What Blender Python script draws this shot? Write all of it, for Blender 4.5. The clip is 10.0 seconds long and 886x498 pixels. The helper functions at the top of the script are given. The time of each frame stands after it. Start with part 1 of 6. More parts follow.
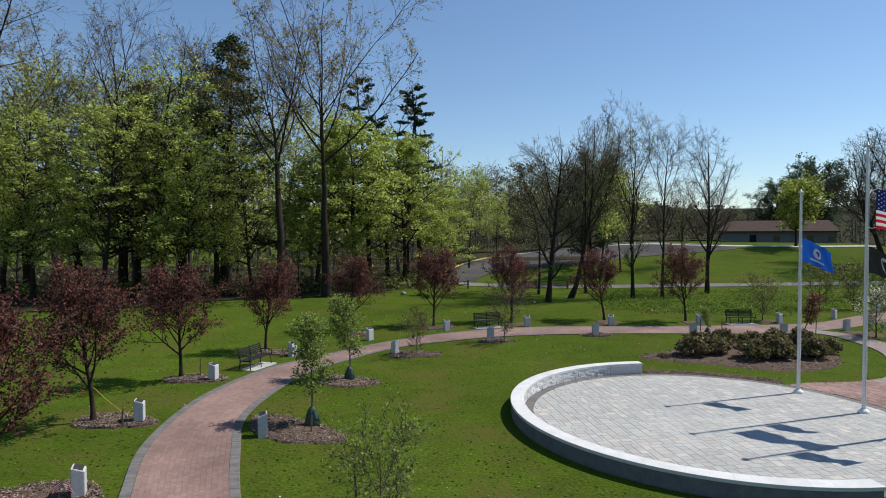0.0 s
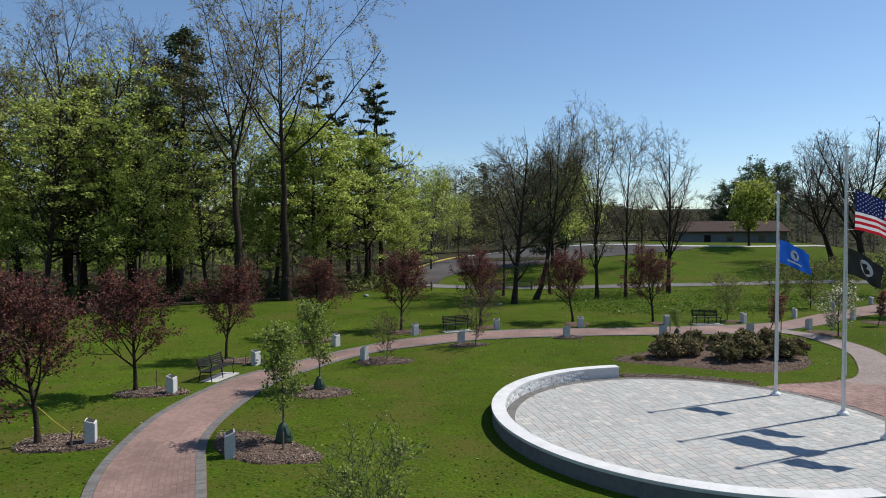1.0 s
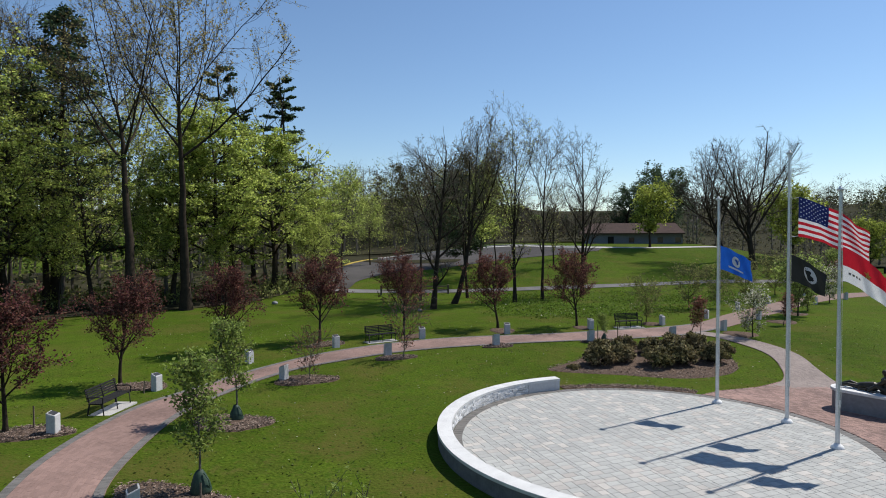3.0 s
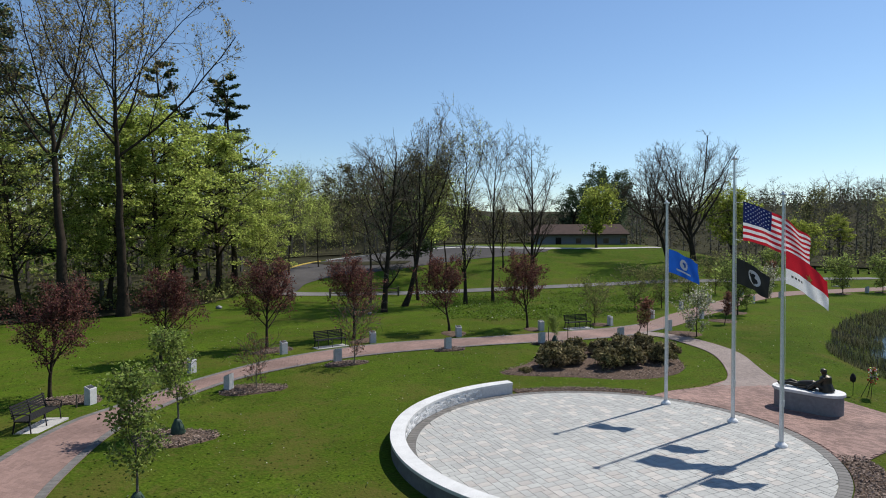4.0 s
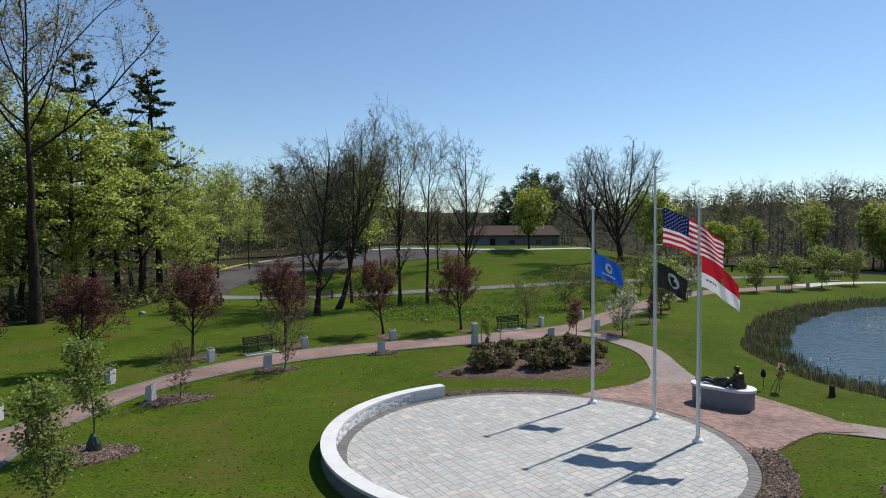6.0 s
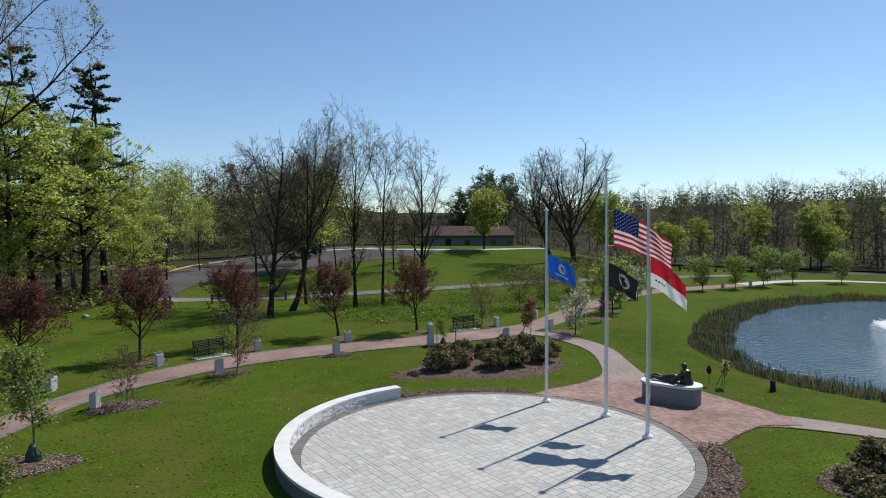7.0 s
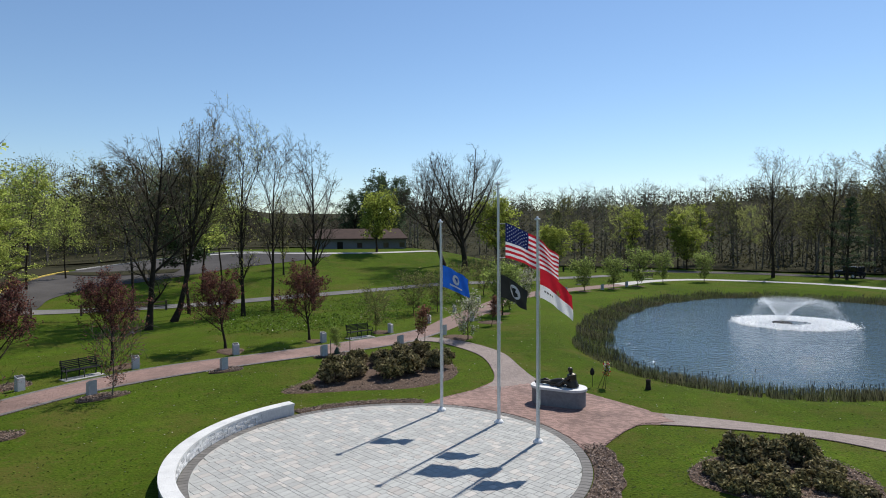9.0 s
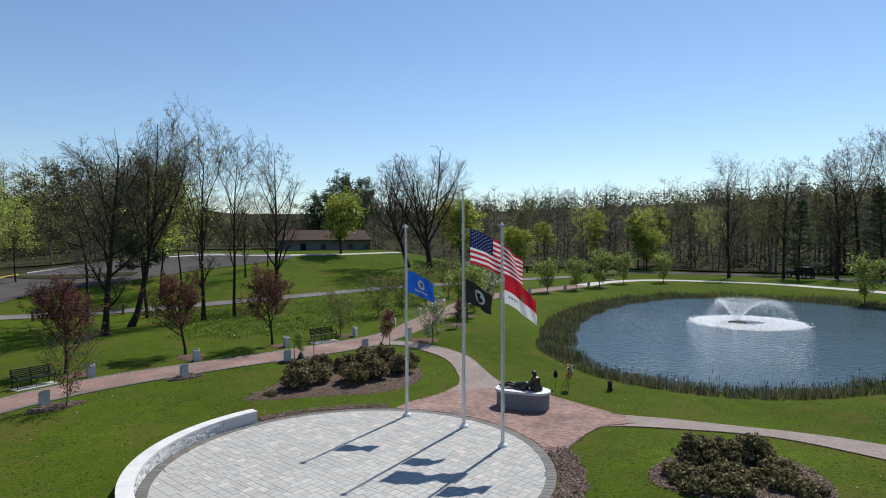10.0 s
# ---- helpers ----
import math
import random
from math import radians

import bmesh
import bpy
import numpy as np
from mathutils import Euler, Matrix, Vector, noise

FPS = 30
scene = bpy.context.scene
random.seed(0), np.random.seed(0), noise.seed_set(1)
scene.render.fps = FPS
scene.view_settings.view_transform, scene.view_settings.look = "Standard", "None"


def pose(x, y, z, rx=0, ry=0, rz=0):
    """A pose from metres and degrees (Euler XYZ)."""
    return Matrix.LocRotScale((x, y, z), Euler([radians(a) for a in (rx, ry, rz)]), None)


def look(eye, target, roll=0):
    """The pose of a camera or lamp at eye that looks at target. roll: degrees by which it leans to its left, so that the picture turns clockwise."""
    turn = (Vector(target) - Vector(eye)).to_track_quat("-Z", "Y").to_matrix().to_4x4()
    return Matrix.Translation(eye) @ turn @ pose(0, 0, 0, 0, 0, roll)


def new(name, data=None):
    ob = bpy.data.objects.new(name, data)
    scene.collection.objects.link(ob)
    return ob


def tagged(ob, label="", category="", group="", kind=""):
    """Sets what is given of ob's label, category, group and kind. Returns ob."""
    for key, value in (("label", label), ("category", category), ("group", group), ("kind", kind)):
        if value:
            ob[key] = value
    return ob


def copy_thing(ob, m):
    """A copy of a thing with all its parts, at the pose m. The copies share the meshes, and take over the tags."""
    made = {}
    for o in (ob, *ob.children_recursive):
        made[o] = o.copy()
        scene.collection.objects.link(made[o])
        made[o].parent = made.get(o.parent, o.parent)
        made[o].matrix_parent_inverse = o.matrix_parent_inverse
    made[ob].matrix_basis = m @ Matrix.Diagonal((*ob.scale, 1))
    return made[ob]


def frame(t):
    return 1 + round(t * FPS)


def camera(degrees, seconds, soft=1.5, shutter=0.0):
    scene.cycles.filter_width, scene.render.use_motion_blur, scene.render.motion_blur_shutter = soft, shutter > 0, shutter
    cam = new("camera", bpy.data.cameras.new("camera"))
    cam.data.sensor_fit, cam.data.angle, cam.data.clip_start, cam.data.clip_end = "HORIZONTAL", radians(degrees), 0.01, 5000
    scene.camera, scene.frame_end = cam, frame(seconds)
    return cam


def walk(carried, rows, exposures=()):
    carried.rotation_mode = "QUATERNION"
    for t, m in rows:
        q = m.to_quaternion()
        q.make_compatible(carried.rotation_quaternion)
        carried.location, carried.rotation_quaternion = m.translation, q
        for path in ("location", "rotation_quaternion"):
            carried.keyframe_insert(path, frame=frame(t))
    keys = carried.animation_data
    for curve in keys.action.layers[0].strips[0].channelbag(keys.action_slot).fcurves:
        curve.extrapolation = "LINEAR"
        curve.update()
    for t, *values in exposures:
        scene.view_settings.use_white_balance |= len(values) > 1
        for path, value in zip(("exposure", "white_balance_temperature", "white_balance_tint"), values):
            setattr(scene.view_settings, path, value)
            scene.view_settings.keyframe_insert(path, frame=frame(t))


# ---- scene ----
cam = camera(71.2, 10.0, soft=1.0)
PATH = [
    (0, (3.479, -0.758, 6.145), (3.155, 1.215, 6.094), -0.1),
    (0.5, (3.086, -0.311, 6.178), (2.831, 1.672, 6.126), -0.1),
    (1, (2.635, 0.166, 6.206), (2.45, 2.157, 6.156), -0.2),
    (1.5, (2.237, 0.683, 6.234), (2.115, 2.678, 6.184), -0.2),
    (2, (1.884, 1.227, 6.301), (1.844, 3.226, 6.251), -0.2),
    (2.5, (1.525, 1.799, 6.363), (1.567, 3.798, 6.313), -0.2),
    (4, (1.268, 2.643, 6.554), (1.558, 4.622, 6.505), -0.3),
    (4.5, (1.308, 2.686, 6.601), (1.663, 4.654, 6.552), -0.3),
    (5, (1.332, 2.656, 6.652), (1.732, 4.615, 6.603), -0.3),
    (6.5, (1.448, 2.583, 6.746), (2.002, 4.504, 6.696), -0.3),
    (7, (1.427, 2.579, 6.769), (2.056, 4.477, 6.719), -0.3),
    (7.5, (1.333, 2.577, 6.838), (2.037, 4.448, 6.789), -0.4),
    (8, (1.29, 2.589, 6.961), (2.08, 4.426, 6.911), -0.4),
    (8.5, (1.281, 2.595, 7.102), (2.15, 4.396, 7.052), -0.3),
    (9, (1.302, 2.62, 7.223), (2.251, 4.38, 7.172), -0.4),
    (9.5, (1.3, 2.64, 7.316), (2.308, 4.367, 7.266), -0.4),
    (10, (1.266, 2.597, 7.419), (2.314, 4.299, 7.368), -0.4),
]
walk(cam, [(t, look(eye, target, roll)) for t, eye, target, roll in PATH], exposures=[(0, 0.17)])

# ---- world, sun, exposure ----
SUN_WAY = Vector((0.887 * math.cos(radians(52)), 0.462 * math.cos(radians(52)), math.sin(radians(52))))
world = bpy.data.worlds.new("world")
scene.world = world
world.use_nodes = True
sky = world.node_tree.nodes.new("ShaderNodeTexSky")
sky.sky_type, sky.sun_disc = "NISHITA", False
sky.sun_elevation, sky.sun_rotation = radians(52), math.atan2(0.887, 0.462)
sky.air_density, sky.dust_density, sky.ozone_density = 1.05, 0.05, 5.0
world.node_tree.nodes["Background"].inputs["Strength"].default_value = 0.108
world.node_tree.links.new(sky.outputs[0], world.node_tree.nodes["Background"].inputs["Color"])
sun = new("sun", bpy.data.lights.new("sun", "SUN"))
sun.data.energy, sun.data.angle, sun.data.color = 5.0, radians(0.53), (1.0, 0.955, 0.88)
sun.matrix_world = look((0, 0, 60), Vector((0, 0, 60)) - SUN_WAY)

def smooth(a, b, v):
    u = np.clip((np.asarray(v, float) - a) / (b - a), 0, 1)
    return u * u * (3 - 2 * u)


PLAZA = (9.13, 20.81)
WATER = -0.65
POND = [(40, 18.4), (35.7, 18.8), (31.0, 20.3), (28.5, 23.6), (28.2, 28), (30.2, 33), (34, 37.2), (39, 42), (45.4, 46.3),
        (54, 50.2), (64, 51), (70, 47), (72.5, 40), (71, 31), (64, 22), (53, 17), (46, 17.5)]


def closed_curve(points, per=6):
    """A closed smooth curve through points, as an array of x, y."""
    p = np.array(points, float)
    a, b, c, d = np.roll(p, 1, 0), p, np.roll(p, -1, 0), np.roll(p, -2, 0)
    out = []
    for u in np.arange(per) / per:
        out.append(0.5 * (2 * b + (c - a) * u + (2 * a - 5 * b + 4 * c - d) * u * u + (3 * b - a - 3 * c + d) * u ** 3))
    return np.stack(out, 1).reshape(-1, 2)


def open_curve(points, per=6):
    p = np.array(points, float)
    p = np.vstack([2 * p[0] - p[1], p, 2 * p[-1] - p[-2]])
    out = []
    for i in range(1, len(p) - 2):
        a, b, c, d = p[i - 1], p[i], p[i + 1], p[i + 2]
        for u in np.arange(per) / per:
            out.append(0.5 * (2 * b + (c - a) * u + (2 * a - 5 * b + 4 * c - d) * u * u + (3 * b - a - 3 * c + d) * u ** 3))
    out.append(p[-2])
    return np.array(out)


def signed_distance(x, y, ring):
    """Distance to a closed ring, negative inside."""
    x, y = np.asarray(x, float), np.asarray(y, float)
    best, inside = np.full(x.shape, 1e9), np.zeros(x.shape, bool)
    for (x0, y0), (x1, y1) in zip(ring, np.roll(ring, -1, 0)):
        dx, dy = x1 - x0, y1 - y0
        u = np.clip(((x - x0) * dx + (y - y0) * dy) / (dx * dx + dy * dy), 0, 1)
        best = np.minimum(best, np.hypot(x - x0 - u * dx, y - y0 - u * dy))
        if dy:
            inside ^= ((y0 > y) != (y1 > y)) & (x < (y - y0) * dx / dy + x0)
    return np.where(inside, -best, best)


POND_RING = closed_curve(POND, 4)


def height(x, y):
    """The ground's height: level at the plaza, a shallow dip round it, a hill to the north, wooded ridges far off."""
    x, y = np.asarray(x, float), np.asarray(y, float)
    r = np.hypot(x - PLAZA[0], y - PLAZA[1])
    left = 0.45 * smooth(2, -8, x) * smooth(34, 20, y)
    north = 0.2 * smooth(26, 32, y) * smooth(62, 46, y)
    z = smooth(8, 14, r) * (left + north) - 0.1 * smooth(19, 24, x) * smooth(36, 30, y)
    crest = 4.6 * (0.5 + 0.5 * smooth(-5, 22, x)) * (1 - 0.85 * smooth(48, 72, x)) * (0.35 + 0.65 * smooth(-25, -5, x))
    z = z + crest * smooth(59, 104, y)
    far = np.hypot(x - 5, y - 10)
    z = z + 24 * smooth(125, 340, far) * (0.72 + 0.28 * smooth(0.4, 1.4, np.arctan2(x, np.maximum(y, 1)))) * smooth(-60, 60, y + x)
    z = z + 5.5 * smooth(128, 175, y) * smooth(45, 15, x) * smooth(-120, -60, x)
    near = (np.abs(x - 50) < 40) & (np.abs(y - 35) < 40)
    sd = np.full(x.shape, 99.0)
    if near.any():
        sd[near] = signed_distance(x[near], y[near], POND_RING)
    bank = WATER - 0.06
    z = z + (bank - z) * smooth(4.5, 0.3, sd)
    return z - 1.0 * smooth(0, -4, sd)


def hz(x, y):
    return float(height(np.array([x]), np.array([y]))[0])


# ---- materials ----
def material(name, base, other=None, rough=0.8, metal=0.0, scale=1.5, fine=30.0, bump=0.15, reach=0.02, island=0.0, piece=0.0,
             through_light=0.0, spec=0.4, wide=0.0, grit=(0.78, 1.18)):
    """base to other over two sizes of noise; island and piece vary the brightness of each loose bit or object; wide adds large patches."""
    m = bpy.data.materials.new(name)
    m.use_nodes = True
    nodes, links = m.node_tree.nodes, m.node_tree.links
    bsdf = nodes["Principled BSDF"]
    other = other or tuple(c * 0.7 for c in base)
    co = nodes.new("ShaderNodeTexCoord").outputs["Object"]

    def noise_at(s, detail=4.0):
        n = nodes.new("ShaderNodeTexNoise")
        n.inputs["Scale"].default_value, n.inputs["Detail"].default_value = s, detail
        links.new(co, n.inputs["Vector"])
        return n.outputs["Fac"]

    def ramp(fac, lo, hi):
        r = nodes.new("ShaderNodeMapRange")
        r.inputs["From Min"].default_value, r.inputs["From Max"].default_value = 0.3, 0.7
        r.inputs["To Min"].default_value, r.inputs["To Max"].default_value = lo, hi
        links.new(fac, r.inputs["Value"])
        return r.outputs["Result"]

    def times(a, b):
        n = nodes.new("ShaderNodeMix")
        n.data_type, n.blend_type = "RGBA", "MULTIPLY"
        n.inputs["Factor"].default_value = 1.0
        links.new(a, n.inputs["A"])
        links.new(b, n.inputs["B"])
        return n.outputs["Result"]

    mix = nodes.new("ShaderNodeMix")
    mix.data_type = "RGBA"
    mix.inputs["A"].default_value, mix.inputs["B"].default_value = (*base, 1), (*other, 1)
    links.new(ramp(noise_at(scale), 0, 1), mix.inputs["Factor"])
    colour = mix.outputs["Result"]
    grain = noise_at(fine, 6.0)
    colour = times(colour, ramp(grain, *grit))
    if wide:
        colour = times(colour, ramp(noise_at(wide, 3.0), 0.72, 1.22))
    if island:
        colour = times(colour, ramp(nodes.new("ShaderNodeNewGeometry").outputs["Random Per Island"], 1 - island, 1 + island))
    if piece:
        colour = times(colour, ramp(nodes.new("ShaderNodeObjectInfo").outputs["Random"], 1 - piece, 1 + piece))
    links.new(colour, bsdf.inputs["Base Color"])
    bsdf.inputs["Roughness"].default_value, bsdf.inputs["Metallic"].default_value = rough, metal
    bsdf.inputs["Specular IOR Level"].default_value = spec
    if bump:
        b = nodes.new("ShaderNodeBump")
        b.inputs["Strength"].default_value, b.inputs["Distance"].default_value = bump, reach
        links.new(grain, b.inputs["Height"])
        links.new(b.outputs["Normal"], bsdf.inputs["Normal"])
    if through_light:
        t = nodes.new("ShaderNodeBsdfTranslucent")
        links.new(colour, t.inputs["Color"])
        s = nodes.new("ShaderNodeMixShader")
        s.inputs["Fac"].default_value = through_light
        links.new(bsdf.outputs["BSDF"], s.inputs[1])
        links.new(t.outputs["BSDF"], s.inputs[2])
        links.new(s.outputs["Shader"], nodes["Material Output"].inputs["Surface"])
    return m


def leaf(name, base, other, island=0.45, through_light=0.55):
    return material(name, base, other, rough=0.6, scale=0.35, fine=3.0, bump=0, island=island, through_light=through_light, spec=0.1)


GRASS = material("grass", (0.059, 0.085, 0.0085), (0.048, 0.056, 0.0095), rough=0.9, grit=(0.55, 1.38), scale=0.9, fine=11, bump=0.8, reach=0.08, spec=0.02, wide=0.1)


def thatch(m):
    """Brown worn patches and dark clover clumps through the lawn."""
    nodes, links = m.node_tree.nodes, m.node_tree.links
    bsdf = nodes["Principled BSDF"]
    co = nodes.new("ShaderNodeTexCoord").outputs["Object"]
    colour = bsdf.inputs["Base Color"].links[0].from_socket
    for size, detail, lo, hi, tint, most in ((0.32, 5, 0.5, 0.66, (0.074, 0.062, 0.017), 0.85), (2.6, 6, 0.56, 0.7, (0.085, 0.068, 0.022), 0.55), (4.5, 4, 0.55, 0.66, (0.034, 0.062, 0.006), 0.6)):
        n = nodes.new("ShaderNodeTexNoise")
        n.inputs["Scale"].default_value, n.inputs["Detail"].default_value = size, detail
        shift = nodes.new("ShaderNodeVectorMath")
        shift.inputs[1].default_value = (17 * size, 5 * size, 3)
        links.new(co, shift.inputs[0])
        links.new(shift.outputs[0], n.inputs["Vector"])
        r = nodes.new("ShaderNodeMapRange")
        r.inputs["From Min"].default_value, r.inputs["From Max"].default_value = lo, hi
        r.inputs["To Max"].default_value = most
        links.new(n.outputs["Fac"], r.inputs["Value"])
        mix = nodes.new("ShaderNodeMix")
        mix.data_type = "RGBA"
        links.new(r.outputs["Result"], mix.inputs["Factor"])
        links.new(colour, mix.inputs["A"])
        mix.inputs["B"].default_value = (*tint, 1)
        colour = mix.outputs["Result"]
    links.new(colour, bsdf.inputs["Base Color"])


thatch(GRASS)
fuzz = GRASS.node_tree.nodes["Principled BSDF"]
fuzz.inputs["Sheen Weight"].default_value, fuzz.inputs["Sheen Roughness"].default_value = 0.16, 0.5
fuzz.inputs["Sheen Tint"].default_value = (0.32, 0.82, 0.05, 1)
BLADES = leaf("grass_blades", (0.115, 0.165, 0.022), (0.07, 0.105, 0.014), island=0.6, through_light=0.5)
WEED = leaf("weed_leaves", (0.125, 0.20, 0.025), (0.085, 0.145, 0.018), island=0.5, through_light=0.4)
MULCH = material("mulch", (0.15, 0.108, 0.084), (0.095, 0.066, 0.05), spec=0.05, rough=0.95, scale=9, fine=45, bump=0.8, reach=0.06)
CHIPS = material("wood_chips", (0.245, 0.185, 0.15), (0.13, 0.092, 0.074), rough=0.9, scale=4, fine=30, bump=0.3, island=0.6)
BRICK = material("brick_paver", (0.225, 0.147, 0.126), (0.183, 0.121, 0.104), rough=0.8, spec=0.25, scale=0.8, fine=60, bump=0.3, reach=0.005, island=0.07, piece=0.09, wide=0.35)
BRICK_COURT = material("court_brick", (0.25, 0.158, 0.133), (0.2, 0.128, 0.108), rough=0.8, spec=0.25, scale=0.8, fine=60, bump=0.3, reach=0.005, island=0.2, wide=0.5)
BRICK_PALE = material("pale_brick_paver", (0.27, 0.222, 0.2), (0.225, 0.183, 0.165), rough=0.85, spec=0.2, scale=0.8, fine=60, bump=0.2, reach=0.004, island=0.07, piece=0.07)
ASPHALT_PALE = material("worn_asphalt", (0.165, 0.16, 0.155), (0.125, 0.122, 0.12), rough=0.95, spec=0.15, scale=0.7, fine=25, bump=0.3, wide=0.1)
BRICK_BED = material("brick_joint_sand", (0.21, 0.14, 0.118), (0.17, 0.115, 0.098), rough=0.95, scale=3, fine=70, bump=0.3, reach=0.006)
GREY_PAVER = material("grey_paver", (0.145, 0.136, 0.128), (0.105, 0.1, 0.094), rough=0.8, scale=5, fine=60, bump=0.25, reach=0.004, island=0.11, piece=0.11)
PAVER = material("plaza_paver", (0.385, 0.385, 0.365), (0.34, 0.342, 0.325), rough=0.8, scale=2.5, fine=50, bump=0.3, reach=0.006, island=0.055, piece=0.055)
PAVER_TAN = material("plaza_paver_tan", (0.40, 0.375, 0.345), (0.355, 0.335, 0.31), rough=0.8, scale=2.5, fine=50, bump=0.3, reach=0.006, island=0.08, piece=0.08)
JOINT = material("joint_sand", (0.17, 0.17, 0.15), (0.13, 0.132, 0.115), rough=0.95, scale=4, fine=60, bump=0.3)
CAP = material("wall_cap_stone", (0.60, 0.60, 0.59), (0.51, 0.51, 0.505), rough=0.85, scale=3, fine=45, bump=0.4, reach=0.012, piece=0.025)
STONE = material("wall_stone", (0.58, 0.58, 0.58), (0.44, 0.445, 0.45), rough=0.85, scale=6, fine=40, bump=0.8, reach=0.025, piece=0.18, island=0.2)
# darker than the pale stone: the outer face's shade is put into this colour
WALL_CORE = material("shade_dark_wall_stone", (0.165, 0.166, 0.172), (0.115, 0.117, 0.122), rough=0.9, scale=4, fine=35, bump=0.6, reach=0.02)
GRANITE = material("granite", (0.52, 0.52, 0.52), (0.43, 0.43, 0.44), rough=0.55, scale=12, fine=120, bump=0.1, reach=0.003)
GRANITE_DARK = material("dark_granite", (0.20, 0.205, 0.22), (0.15, 0.155, 0.165), rough=0.6, scale=8, fine=90, bump=0.1, reach=0.003)
GRANITE_PALE = material("pale_granite", (0.62, 0.62, 0.61), (0.52, 0.52, 0.515), rough=0.6, scale=10, fine=110, bump=0.1, reach=0.003)
PLAQUE = material("dark_plaque", (0.03, 0.03, 0.032), (0.05, 0.05, 0.052), rough=0.35, scale=20, fine=90, bump=0.05)
BRONZE = material("bronze", (0.035, 0.03, 0.024), (0.06, 0.05, 0.035), rough=0.42, metal=0.6, scale=7, fine=40, bump=0.3, reach=0.01)
ALUMINIUM = material("pole_aluminium", (0.66, 0.67, 0.68), (0.56, 0.57, 0.58), rough=0.35, metal=0.35, scale=2, fine=40, bump=0.02)
BLACK_METAL = material("black_metal", (0.014, 0.014, 0.015), (0.024, 0.024, 0.024), rough=0.7, spec=0.15, scale=8, fine=60, bump=0.1)
CONCRETE = material("concrete", (0.44, 0.43, 0.41), (0.34, 0.33, 0.315), rough=0.9, scale=2, fine=50, bump=0.25)
ASPHALT = material("asphalt", (0.078, 0.072, 0.070), (0.058, 0.054, 0.053), rough=0.95, spec=0.15, scale=0.5, fine=25, bump=0.3, wide=0.08)
YELLOW = material("yellow_paint", (0.55, 0.40, 0.06), (0.42, 0.31, 0.07), rough=0.7, scale=3, fine=30)
BARK = material("bark", (0.05, 0.039, 0.029), (0.027, 0.022, 0.017), rough=1.0, spec=0.08, scale=3, fine=18, bump=0.8, reach=0.04)
BARK_GREY = material("grey_bark", (0.15, 0.135, 0.115), (0.085, 0.075, 0.065), rough=0.95, scale=2.5, fine=16, bump=0.7, reach=0.03)
TWIG = material("twigs", (0.115, 0.096, 0.075), (0.07, 0.06, 0.048), rough=0.95, spec=0.1, scale=0.8, fine=12, bump=0, island=0.3)
TWIG_PALE = material("pale_twigs", (0.19, 0.165, 0.125), (0.12, 0.105, 0.08), rough=0.95, spec=0.1, scale=0.8, fine=12, bump=0, island=0.3)
WOOD = material("weathered_wood", (0.17, 0.13, 0.095), (0.10, 0.078, 0.058), rough=0.9, scale=5, fine=40, bump=0.4)
BAG = material("watering_bag", (0.018, 0.045, 0.03), (0.03, 0.06, 0.04), rough=0.6, scale=6, fine=30, bump=0.3)
ROPE = material("yellow_rope", (0.45, 0.36, 0.06), rough=0.8, bump=0)
LEAF_SPRING = leaf("spring_leaves", (0.47, 0.52, 0.14), (0.36, 0.41, 0.11), through_light=0.62)
LEAF_GREEN = leaf("green_leaves", (0.37, 0.44, 0.105), (0.28, 0.35, 0.08), through_light=0.62)
LEAF_OLIVE = leaf("olive_leaves", (0.42, 0.43, 0.15), (0.32, 0.34, 0.11), through_light=0.62)
LEAF_HILL = leaf("hill_tree_leaves", (0.33, 0.37, 0.075), (0.24, 0.29, 0.055))
LEAF_FAR = leaf("far_leaves", (0.105, 0.105, 0.052), (0.078, 0.078, 0.04), island=0.6)
LEAF_BROWN = leaf("brown_buds", (0.095, 0.074, 0.05), (0.068, 0.054, 0.039))
LEAF_BUD = leaf("bud_leaves", (0.33, 0.29, 0.11), (0.24, 0.19, 0.08))
LEAF_YOUNG = leaf("young_olive_leaves", (0.22, 0.23, 0.08), (0.165, 0.17, 0.06))
LEAF_HAZE = leaf("hazy_olive_leaves", (0.25, 0.26, 0.10), (0.18, 0.19, 0.075))
LEAF_PLUM = leaf("plum_leaves", (0.125, 0.044, 0.042), (0.085, 0.033, 0.031), through_light=0.35)
LEAF_DARK = leaf("dark_olive_leaves", (0.10, 0.105, 0.042), (0.07, 0.078, 0.032), through_light=0.35)
LEAF_RUST = leaf("rust_leaves", (0.22, 0.105, 0.075), (0.16, 0.08, 0.056))
LEAF_SAP = leaf("sapling_leaves", (0.25, 0.31, 0.085), (0.175, 0.23, 0.06))
LEAF_PALE = leaf("pale_blossom", (0.62, 0.60, 0.52), (0.40, 0.40, 0.28))
LEAF_PINE = leaf("pine_needles", (0.085, 0.125, 0.06), (0.055, 0.088, 0.042), through_light=0.35)
LEAF_SHRUB = leaf("rhododendron_leaves", (0.19, 0.18, 0.07), (0.18, 0.125, 0.08), island=0.65, through_light=0.2)
REED = leaf("reeds", (0.088, 0.112, 0.045), (0.118, 0.108, 0.066), island=0.7, through_light=0.4)
UNDER = leaf("undergrowth", (0.22, 0.26, 0.075), (0.20, 0.19, 0.08), island=0.5)
BRUSH = leaf("woodland_brush", (0.068, 0.073, 0.034), (0.064, 0.057, 0.035), island=0.5)
LITTER = material("leaf_litter", (0.05, 0.046, 0.028), (0.033, 0.034, 0.02), rough=1.0, spec=0.02, scale=0.8, fine=12, bump=0.6, reach=0.05)
